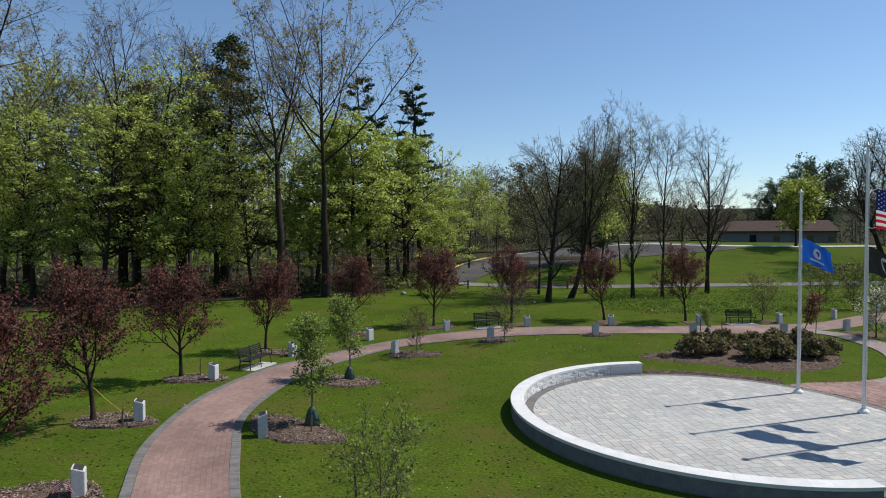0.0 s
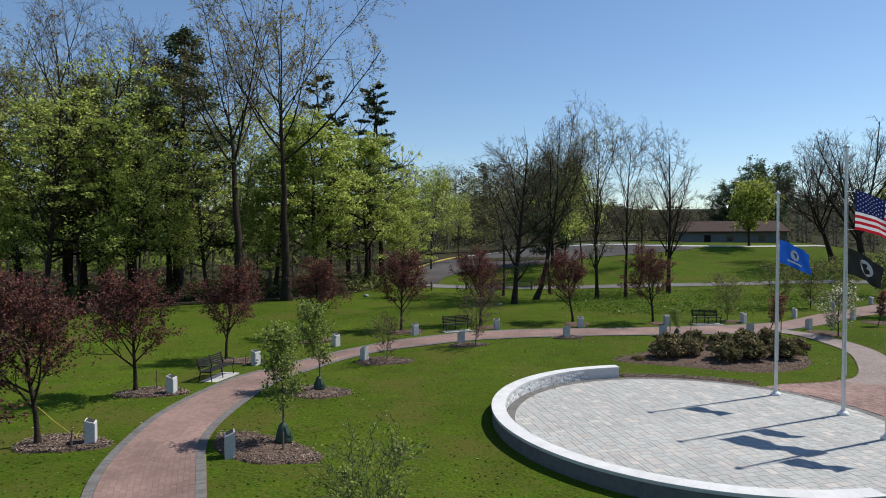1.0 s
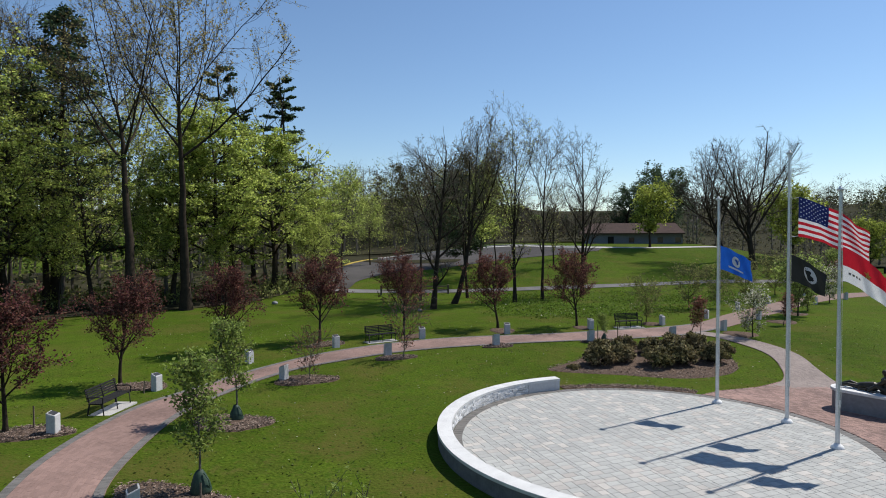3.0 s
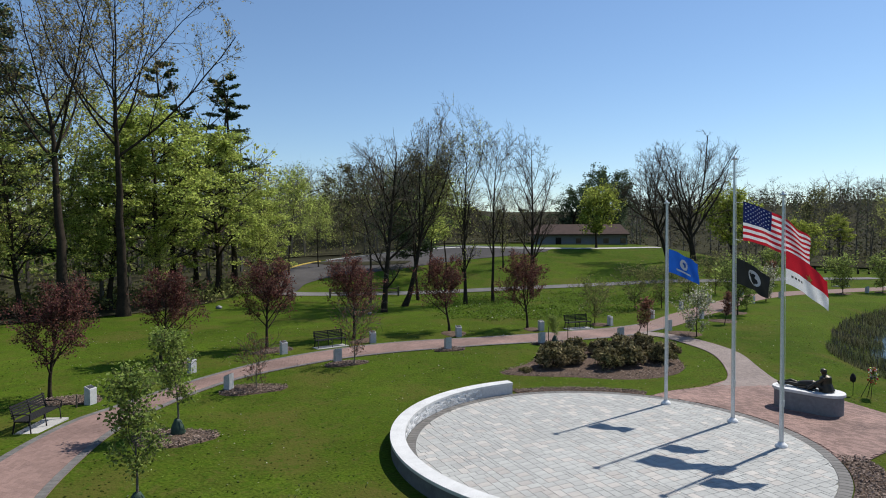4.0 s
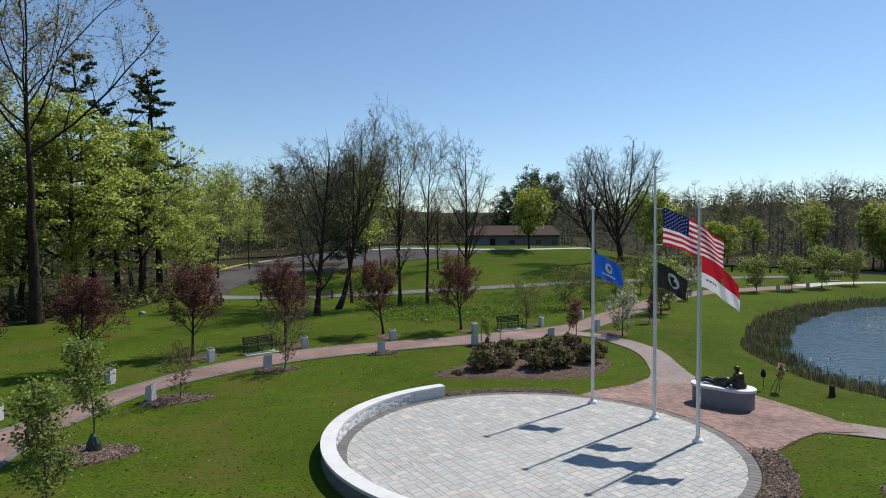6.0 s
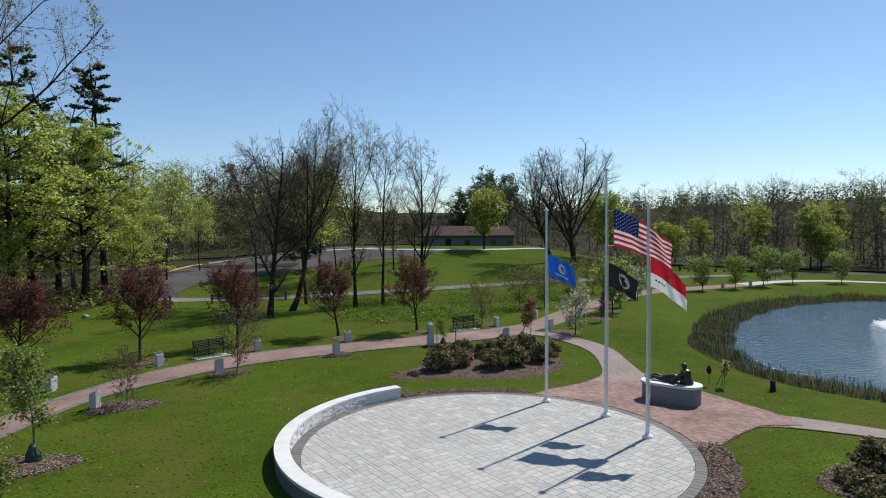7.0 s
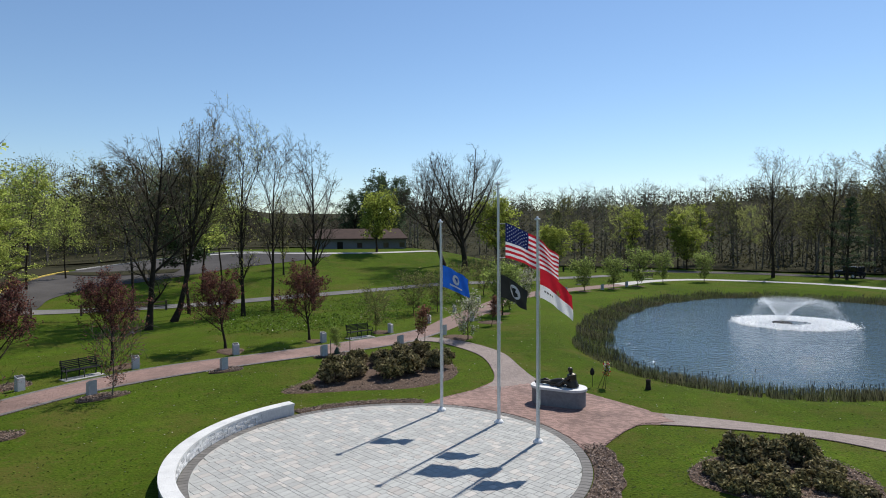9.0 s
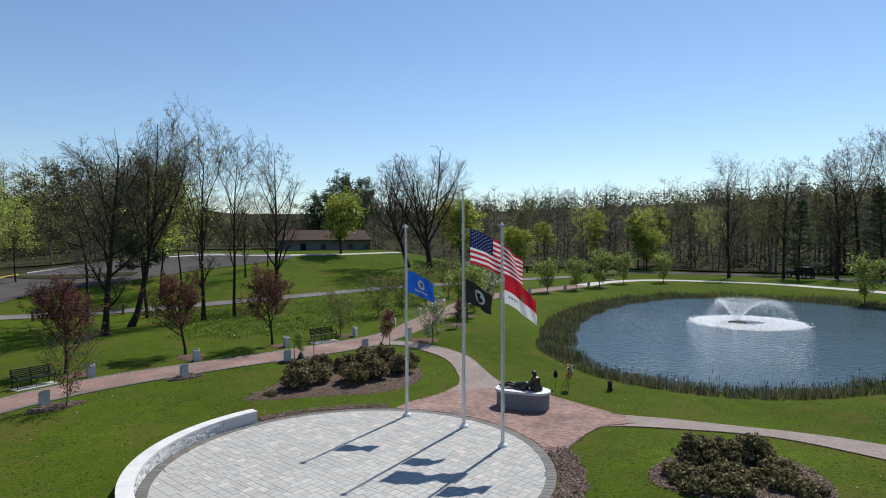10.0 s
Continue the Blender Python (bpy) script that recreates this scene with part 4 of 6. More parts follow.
strip(np.c_[2 + 119 * np.sin(sweep), 3 + 119 * np.cos(sweep)], np.c_[2 + 420 * np.sin(sweep), 3 + 420 * np.cos(sweep)], 60, 40, 0.25, "woodland_floor", LITTER,
      label="brown woodland floor of the far hillside", category="ground")
back = []
while len(back) < 240:
    x, y = rng.uniform(-45, 62), rng.uniform(112, 190)
    if y > 118 + 0.12 * abs(x - 10):
        back.append((x, y))
low = [s for s in back if s[0] > 0.14 * s[1]]
back = [s for s in back if s[0] <= 0.14 * s[1]]
woods("far_woods", 17, low, 6.5, [LEAF_FAR, LEAF_BROWN], "low bare woods behind the building", 0.42, 70, 60, 1.6, BRUSH)
woods("far_woods", 7, back, 15, [LEAF_HAZE, LEAF_YOUNG, LEAF_HAZE, LEAF_OLIVE, LEAF_YOUNG], "spring woods behind the driveway", 0.26, 260, 110, 5.0, UNDER, 80, 0.25, 0.03)
deep = []
while len(deep) < 150:
    x, y = rng.uniform(-120, -14), rng.uniform(56, 120)
    if y > 62 - 0.1 * (x + 14) * 0 + max(0, (x + 30) * 0.5) and y > 50 + (x + 60) * 0.28:
        deep.append((x, y))
woods("deep_woods", 8, deep, 18, [LEAF_OLIVE, LEAF_SPRING, LEAF_GREEN, LEAF_OLIVE], "deep woodland with slim trunks and thin leaf", 0.5, 140)
behind = [(rng.uniform(-90, 90), rng.uniform(-95, -45)) for _ in range(40)] + [(rng.uniform(-110, -60), rng.uniform(-40, 50)) for _ in range(30)]
woods("far_woods", 9, behind, 16, [LEAF_OLIVE, LEAF_GREEN], "woods behind the park", 0.9, 60)


def undergrowth():
    rng = np.random.default_rng(10)
    c = []
    for _ in range(520):
        u = rng.uniform(0, 1)
        x = -62 + 54 * u + rng.normal() * 1.0
        y = 40 + 27 * u ** 1.4 + rng.uniform(1, 15)
        n = rng.integers(15, 45)
        q = rng.normal(size=(n, 3)) * [0.7, 0.7, 0.45] + [x, y, hz(x, y) + 0.5]
        c.append(q[q[:, 2] > hz(x, y)])
    c = np.vstack(c)
    tagged(new("undergrowth", mesh_of("undergrowth", *cards(rng, c, 0.2, 1.6), UNDER)), "low brush along the wood's edge", "undergrowth", "", "stuff")
    edge = open_curve([(-75, 35), (-60, 36), (-45, 37.5), (-33.5, 41), (-28.3, 44.8), (-24.5, 50.6), (-18.8, 54.6), (-14.2, 60), (-11.8, 65), (-10.5, 70), (-11.5, 80), (-8, 92), (2, 112), (30, 114)])
    outer = np.array([(x - 26 - (0 if y < 70 else 20), y + 52) for x, y in edge])
    strip(edge, outer, 70, 24, 0.06, "woodland_floor", LITTER, label="brown leaf litter under the wood", category="ground")


undergrowth()


def reeds():
    rng = np.random.default_rng(12)
    seg = np.diff(np.vstack([POND_RING, POND_RING[:1]]), axis=0)
    long = np.hypot(*seg.T)
    n = 62000
    i = rng.choice(len(seg), n, p=long / long.sum())
    p = POND_RING[i] + seg[i] * rng.uniform(0, 1, (n, 1))
    out = np.stack([seg[i, 1], -seg[i, 0]], 1) / long[i, None]
    area = 0.5 * np.sum(POND_RING[:, 0] * np.roll(POND_RING[:, 1], -1) - POND_RING[:, 1] * np.roll(POND_RING[:, 0], -1))
    out *= np.sign(area)
    p = p + out * (rng.uniform(-0.35, 2.4, (n, 1)) + 0.12 * np.sin(p[:, :1] * 1.3))
    gap = (p[:, 0] > 37.5) & (p[:, 0] < 46) & (p[:, 1] < 24) & (rng.uniform(size=n) < 0.93)
    p = p[~gap]
    n = len(p)
    z = np.maximum(height(p[:, 0], p[:, 1]), WATER - 0.1)
    h = rng.uniform(0.2, 0.55, n) * (1 + 0.7 * (rng.uniform(size=n) < 0.05)) * (0.75 + 0.35 * np.sin(p[:, 0] * 0.9 + p[:, 1] * 0.6))
    a = rng.uniform(0, 6.28, n)
    w = 0.006 + 0.008 * rng.uniform(size=n)
    side = np.stack([np.cos(a) * w, np.sin(a) * w, 0 * a], 1)
    foot = np.stack([p[:, 0], p[:, 1], z], 1)
    tilt = np.stack([rng.normal(size=n) * 0.13 * h, rng.normal(size=n) * 0.13 * h, h], 1)
    v = np.stack([foot - side, foot + side, foot + tilt * 0.7 + side * 1.4, foot + tilt], 1).reshape(-1, 3)
    tagged(new("reeds", mesh_of("reeds", v, np.arange(4 * n).reshape(-1, 4), REED)), "belt of green and brown reeds round the pond", "reeds", "", "stuff")
    pick = rng.permutation(n)[:1500]
    heads = foot[pick] + tilt[pick] * 1.25
    rise = np.stack([0 * pick, 0 * pick, 0.16 + 0 * pick], 1)
    wide = side[pick] / w[pick, None] * 0.02
    v = np.stack([heads - wide, heads + wide, heads + rise + wide, heads + rise - wide], 1).reshape(-1, 3)
    stems = np.stack([foot[pick] - wide * 0.25, foot[pick] + wide * 0.25, heads + wide * 0.25, heads - wide * 0.25], 1).reshape(-1, 3)
    f = np.arange(4 * len(pick)).reshape(-1, 4)
    tagged(new("cattails", mesh_of("cattails", *joined([(v, f), (stems, f)]), [BARK_GREY])), "thin grey-brown cattail heads above the reeds", "cattails", "", "stuff")


reeds()


def weeds():
    """Rank greenery and small white flowers on the bank below the footpath."""
    rng = np.random.default_rng(14)
    c, w = [], []
    for _ in range(900):
        x, y = rng.uniform(8, 42), rng.uniform(45, 65.5)
        if y < 44 + max(0, (x - 20)) * 0.95 + 2.5 or y > 65:
            continue
        n = rng.integers(14, 44)
        q = rng.normal(size=(n, 3)) * [0.5, 0.5, 0.09] + [x, y, hz(x, y) + 0.12]
        c.append(q)
        if rng.uniform() < 0.04:
            w.append(q[:4] + [0, 0, 0.1])
    tagged(new("weeds", mesh_of("weeds", *cards(rng, np.vstack(c), 0.09, 1.6, 0.4), WEED)), "rank green weeds on the bank", "weeds", "", "stuff")
    tagged(new("wildflowers", mesh_of("wildflowers", *cards(rng, np.vstack(w), 0.09, 1.1, 0.4), LEAF_PALE)), "scattered white wildflowers on the bank", "flowers", "", "stuff")


weeds()


def lawn_tufts():
    """Small paler tufts and flower specks scattered over the lawn."""
    rng = np.random.default_rng(13)
    n = 26000
    x, y = rng.uniform(-16, 34, n), rng.uniform(7, 46, n)
    keep = np.hypot(x - PLAZA[0], y - PLAZA[1]) > 7.35
    for a, b in ((PATH_OUT, PATH_IN), (BRANCH_L, BRANCH_R), (SOUTH_L, SOUTH_R)):
        keep &= signed_distance(x, y, np.vstack([resample(a, 60), resample(b, 60)[::-1]])) > 0.06
    keep &= signed_distance(x, y, RED_RING) > 0.05
    keep &= signed_distance(x, y, POND_RING) > 0.8
    x, y = x[keep], y[keep]
    c = np.stack([x, y, height(x, y) + 0.012], 1)
    far = c[:, 0] + 0.3 * rng.normal(size=len(c))
    pale = rng.uniform(size=len(c)) < 0.035 + 0.07 * (np.sin(far * 0.7) * np.sin(c[:, 1] * 0.5) > 0.5)
    tagged(new("grass", mesh_of("grass", *cards(rng, c[~pale], 0.05, 1.6, 0.9), BLADES)), "tufts in the mown lawn", "grass", "", "stuff")
    tagged(new("lawn_flowers", mesh_of("lawn_flowers", *cards(rng, c[pale] + [0, 0, 0.02], 0.045, 1.2, 0.8), LEAF_PALE)), "tiny pale flowers in the lawn", "flowers", "", "stuff")


# ---- plaza ----
RED_RING = np.array([(13.2, 25.9), (14.1, 26.4), (15.9, 26.8), (17.5, 27.7), (19.0, 27.2), (19.9, 24.8), (20.3, 20.5), (20.0, 18.9), (18.6, 19.35), (17.6, 19.05), (16.6, 18.6), (15.8, 18.2), (15.3, 18.2)])
back_arc = [(PLAZA[0] + 6.35 * math.cos(a), PLAZA[1] + 6.35 * math.sin(a)) for a in np.linspace(radians(-24), radians(53), 14)]
RED_RING = np.vstack([RED_RING, back_arc])
lawn_tufts()
red_court = new("pavement", mesh_of("pavement", [(x, y, 0.022) for x, y in RED_RING], [tuple(range(len(RED_RING)))], BRICK_BED))
if red_court.data.polygons[0].normal.z < 0:
    red_court.data.flip_normals()
tagged(red_court, "red brick paved court between plaza and statue", "pavement", "", "structure")

plaza = new("plaza_floor", mesh_of("plaza_floor", *lathe([(0.001, 0.016), (6.34, 0.016), (6.36, -0.2)], 96, *PLAZA), JOINT))
tagged(plaza, "round plaza paved with pale concrete slabs", "plaza", "", "structure")


def slab_mesh(name, long, wide, mat, high=0.03, edge=0.006):
    """A paver with its upper edges eased; top at z = 0."""
    a, b, c, d = long / 2, wide / 2, long / 2 - edge, wide / 2 - edge
    v = [(-a, -b, -high), (a, -b, -high), (a, b, -high), (-a, b, -high), (-a, -b, -edge * 0.7), (a, -b, -edge * 0.7), (a, b, -edge * 0.7), (-a, b, -edge * 0.7),
         (-c, -d, 0), (c, -d, 0), (c, d, 0), (-c, d, 0)]
    f = [(0, 1, 5, 4), (1, 2, 6, 5), (2, 3, 7, 6), (3, 0, 4, 7), (4, 5, 9, 8), (5, 6, 10, 9), (6, 7, 11, 10), (7, 4, 8, 11), (8, 9, 10, 11)]
    return mesh_of(name, v, f, mat)


def slab_arrays(me):
    return np.array([v.co for v in me.vertices]), np.array([list(p.vertices) for p in me.polygons])


# ---- seat wall ----
def wall_arc(a0, a1, r0, r1, z0, z1, n, crown=0.0):
    """Verts and quads of a curved block from angle a0 to a1 (degrees)."""
    a = np.radians(np.linspace(a0, a1, n + 1))
    sect = [(r0, z0), (r1, z0), (r1, z1 - crown), (r1 - crown, z1), (r0 + crown, z1), (r0, z1 - crown)]
    v = np.array([[(PLAZA[0] + r * math.cos(t), PLAZA[1] + r * math.sin(t), z) for r, z in sect] for t in a]).reshape(-1, 3)
    m = len(sect)
    f = [[i * m + j, (i + 1) * m + j, (i + 1) * m + (j + 1) % m, i * m + (j + 1) % m] for i in range(n) for j in range(m)]
    f += [[0, 1, 2, 3], [0, 3, 4, 5], [n * m + 3, n * m + 2, n * m + 1, n * m], [n * m + 5, n * m + 4, n * m + 3, n * m]]
    return v, np.array(f)


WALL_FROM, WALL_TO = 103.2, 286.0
# the core's dark colour stands in for shade on the outer face
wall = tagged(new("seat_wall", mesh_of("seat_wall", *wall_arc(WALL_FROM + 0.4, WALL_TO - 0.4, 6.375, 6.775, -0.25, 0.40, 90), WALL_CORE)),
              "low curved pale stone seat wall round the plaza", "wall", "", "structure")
for i in range(40):
    a = WALL_FROM + (WALL_TO - WALL_FROM) * i / 40
    part("cap_stone", mesh_of("cap_stone", *wall_arc(a + 0.012, a + (WALL_TO - WALL_FROM) / 40 - 0.012, 6.345, 6.80, 0.404, 0.49, 4, 0.004), CAP), wall)
part("end_block", mesh_of("end_block", *wall_arc(WALL_FROM + 0.2, 116.5, 6.35, 6.38, 0.0, 0.4, 12, 0.003), GRANITE), wall, "smooth grey end of the wall")
rng = random.Random(3)
for row in range(4):
    a = 116.6
    while a < WALL_TO - 1.4:
        b = min(a + rng.uniform(1.3, 2.9), WALL_TO - 0.5)
        z0 = 0.03 + row * 0.093
        part("stone", mesh_of("stone", *wall_arc(a + 0.05, b - 0.05, 6.353 + rng.uniform(-0.01, 0.008), 6.385, z0 + 0.004, z0 + 0.089, 2, 0.008), STONE), wall)
        a = b

# ---- flagpoles and flags ----
FLY = Vector((0.55, -0.835, 0)).normalized()


def flagpole(x, y, tall, label):
    root = thing("flagpole", x, y, 0.02, 0, label, "flagpole", "three flagpoles on the plaza")
    part("pole", mesh_of("pole", *lathe([(0.064, 0.0), (0.064, 1.0), (0.052, tall * 0.5), (0.034, tall)], 14), ALUMINIUM, True), root)
    part("collar", mesh_of("collar", *lathe([(0.0, 0.001), (0.175, 0.001), (0.18, 0.025), (0.17, 0.07), (0.13, 0.115), (0.09, 0.14), (0.075, 0.17)], 20), WHITE, True), root, "white dome collar")
    part("truck", mesh_of("truck", *lathe([(0.0, tall), (0.10, tall + 0.005), (0.105, tall + 0.05), (0.04, tall + 0.08), (0.03, tall + 0.13), (0.0, tall + 0.15)], 12), ALUMINIUM, True), root)
    part("cleat", (box(bmesh.new(), -0.02, -0.11, 1.25, 0.02, -0.07, 1.45, 0.006), ALUMINIUM), root)
    s = FLY * 0.085
    part("halyard", mesh_of("halyard", *tube([(s.x, s.y, 1.35), (s.x * 0.95, s.y * 0.95, tall * 0.6), (s.x * 0.7, s.y * 0.7, tall)], [0.006] * 3, 4), WHITE), root)
    return root


flagpole(13.05, 24.61, 7.62, "shorter aluminium flagpole with a blue flag")
flagpole(14.18, 22.13, 9.0, "tallest aluminium flagpole with two flags at half mast")
flagpole(14.12, 19.62, 7.62, "shorter aluminium flagpole with a red and white flag")


class Cloth:
    """A flag in the wind, as a surface over u (hoist to fly) and v (foot to head)."""

    def __init__(self, x, y, low, hoist, fly, droop, waves, depth, phase, lift=0.0, taper=0.16, gap=0.09):
        self.p = Vector((x, y, low)) + FLY * gap
        self.hoist, self.fly, self.droop, self.waves, self.depth, self.phase, self.lift = hoist, fly, droop, waves, depth, phase, lift
        self.taper = taper

    def at(self, u, v, off=0.0):
        side = Vector((-FLY.y, FLY.x, 0))
        swing = self.depth * math.sin(self.waves * 6.283 * u + self.phase + 1.3 * v) * min(1, 2.5 * u) * self.fly
        s = self.fly * u * (1 - 0.10 * u)
        fall = -self.droop * self.fly * u ** 1.35 + self.lift * (1 - v) * u * self.hoist
        swing += 0.6 * self.depth * math.sin(self.waves * 15.1 * u + 5.2 * v + 2 * self.phase) * min(1, 2 * u) * self.fly
        ripple = 0.035 * math.sin(self.waves * 13.0 * u + 3.4 * v + self.phase) * u
        tall = (v + ripple) * self.hoist * (1 - self.taper * u - 0.05 * math.sin(9 * u + self.phase) * u)
        return self.p + FLY * s + side * (swing + off) + Vector((0, 0, tall + fall))

    def sheet(self, u0, u1, v0, v1, nu, nv, off=0.0):
        g = np.array([[self.at(u0 + (u1 - u0) * i / nu, v0 + (v1 - v0) * j / nv, off) for j in range(nv + 1)] for i in range(nu + 1)]).reshape(-1, 3)
        w = nv + 1
        f = [[i * w + j, (i + 1) * w + j, (i + 1) * w + j + 1, i * w + j + 1] for i in range(nu) for j in range(nv)]
        return g, np.array(f)

    def disc(self, u, v, ru, rv, off, n=18):
        g = [self.at(u, v, off)] + [self.at(u + ru * math.cos(t), v + rv * math.sin(t), off) for t in np.arange(n) / n * 6.2832]
        return np.array(g), np.array([[0, 1 + i, 1 + (i + 1) % n, 0] for i in range(n)])

    def star(self, u, v, ru, rv, off):
        g = [self.at(u, v, off)]
        for k in range(10):
            t, r = 1.5708 + k * 0.6283, 1.0 if k % 2 == 0 else 0.42
            g.append(self.at(u + ru * r * math.cos(t), v + rv * r * math.sin(t), off))
        return np.array(g), np.array([[0, 1 + i, 1 + (i + 1) % 10, 0] for i in range(10)])


def both(make):
    return [make(0.006), make(-0.006)]


def tri_mesh(name, pieces, mat):
    v, f = joined(pieces)
    return mesh_of(name, v, f[:, :3].copy(), mat, True)


def national_flag():
    c = Cloth(14.18, 22.13, 6.28, 1.32, 2.3, 0.36, 1.4, 0.05, 0.6, taper=0.28, gap=0.3)
    root = tagged(new("flag"), "striped red, white and blue flag blowing at half mast", "flag")
    for i in range(13):
        mat = CLOTH_RED if i % 2 == 0 else CLOTH_WHITE
        u0 = 0.42 if i >= 6 else 0.0
        part("stripe", mesh_of("stripe", *c.sheet(u0, 1, i / 13, (i + 1) / 13, 36, 1), mat, True), root)
    for v in (0.02, 0.98):
        end = c.at(0, v)
        part("toggle_rope", mesh_of("toggle_rope", *tube([end, end - FLY * 0.12 - Vector((0, 0, 0.02)), end - FLY * 0.24], [0.008] * 3, 5), WHITE), root)
    part("canton", mesh_of("canton", *c.sheet(0, 0.42, 6 / 13, 1, 16, 8), CLOTH_NAVY, True), root)
    stars = []
    for r in range(9):
        for k in range(6 - r % 2):
            u, v = 0.42 * (k * 2 + 1 + r % 2) / 12, 6 / 13 + (7 / 13) * (r + 1) / 10
            stars += both(lambda off: c.disc(u, v, 0.011, 0.019, off, 5))
    tagged(part("stars", tri_mesh("stars", stars, CLOTH_WHITE), root), kind="stuff")


def blue_flag():
    c = Cloth(13.05, 24.61, 5.06, 0.88, 1.28, 0.34, 1.0, 0.055, 2.2)
    root = tagged(new("flag"), "bright blue flag with a white emblem, blowing in the wind", "flag")
    part("field", mesh_of("field", *c.sheet(0, 1, 0, 1, 28, 10), CLOTH_BLUE, True), root)
    shield = both(lambda off: c.disc(0.5, 0.58, 0.12, 0.24, off)) + [c.sheet(0.28, 0.72, 0.2, 0.28, 8, 1, o) for o in (0.006, -0.006)]
    part("emblem", mesh_of("emblem", *joined([(v, np.array([[a, b, d, e] for a, b, d, e in f])) for v, f in shield[2:]]), CLOTH_WHITE), root)
    part("emblem", tri_mesh("emblem", shield[:2], CLOTH_WHITE), root, "white shield")
    part("emblem", tri_mesh("emblem", both(lambda off: c.disc(0.5, 0.58, 0.06, 0.12, off * 1.7)), CLOTH_BLUE), root)


def black_flag():
    c = Cloth(14.18, 22.13, 4.8, 0.88, 1.15, 0.4, 1.0, 0.07, 0.2)
    root = tagged(new("flag"), "black flag with a round white emblem, half mast", "flag")
    part("field", mesh_of("field", *c.sheet(0, 1, 0, 1, 28, 10), CLOTH_BLACK, True), root)
    part("emblem", tri_mesh("emblem", both(lambda off: c.disc(0.55, 0.52, 0.2, 0.3, off)), CLOTH_WHITE), root)
    part("emblem", tri_mesh("emblem", both(lambda off: c.disc(0.56, 0.5, 0.1, 0.2, off * 1.7)), CLOTH_BLACK), root)


def red_white_flag():
    c = Cloth(14.12, 19.62, 5.0, 1.0, 1.24, 0.6, 1.1, 0.06, 1.1)
    root = tagged(new("flag"), "red over white flag with a small dark emblem", "flag")
    part("field", mesh_of("field", *c.sheet(0, 1, 0.46, 1, 28, 6), CLOTH_RED, True), root, "red upper half")
    part("field", mesh_of("field", *c.sheet(0, 1, 0, 0.46, 28, 6), CLOTH_WHITE, True), root, "white lower half")
    part("emblem", tri_mesh("emblem", both(lambda off: c.star(0.55, 0.56, 0.085, 0.15, off)), CLOTH_GOLD), root, "gold star")
    for k in range(4):
        part("bar", mesh_of("bar", *joined([c.sheet(0.12 + 0.08 * k, 0.17 + 0.08 * k, 0.25, 0.31, 2, 1, o) for o in (0.006, -0.006)]), GREY_PAVER), root)


national_flag(), blue_flag(), black_flag(), red_white_flag()


# ---- statue on its pedestal ----
def oval(half, wide, n=40):
    """A stadium outline: straight sides, round ends."""
    out, s = [], half - wide
    for i in range(n):
        t = 2 * math.pi * i / n
        out.append((wide * math.cos(t) + (s if math.cos(t) >= 0 else -s), wide * math.sin(t)))
    return np.array(out)


def prism(outline, z0, z1, ease=0.0):
    n = len(outline)
    c = outline * (1 - ease / np.abs(outline).max())
    v = np.vstack([np.c_[outline, np.full(n, z0)], np.c_[outline, np.full(n, z1 - ease)], np.c_[c, np.full(n, z1)]])
    f = [[k * n + i, k * n + (i + 1) % n, (k + 1) * n + (i + 1) % n, (k + 1) * n + i] for k in range(2) for i in range(n)]
    return v, [tuple(q) for q in f] + [tuple(range(2 * n, 3 * n)), tuple(range(n - 1, -1, -1))]


STATUE_TURN = math.degrees(math.atan2(-0.835, 0.55))
pedestal = thing("pedestal", 17.78, 23.05, 0.0, STATUE_TURN, "oval grey stone pedestal with a pale granite cap", "pedestal")
part("body", mesh_of("body", *prism(oval(1.14, 0.55), -0.1, 0.70), GRANITE_DARK), pedestal)
part("cap", mesh_of("cap", *prism(oval(1.2, 0.61), 0.704, 0.80, 0.015), GRANITE_PALE), pedestal, "pale granite cap")


def closed_tube(points, radii, sides):
    p = np.array(points, float)
    first, last = p[0] + (p[0] - p[1]) * 0.05, p[-1] + (p[-1] - p[-2]) * 0.05
    return tube([first, *p, last], [0.003, *radii, 0.003], sides)


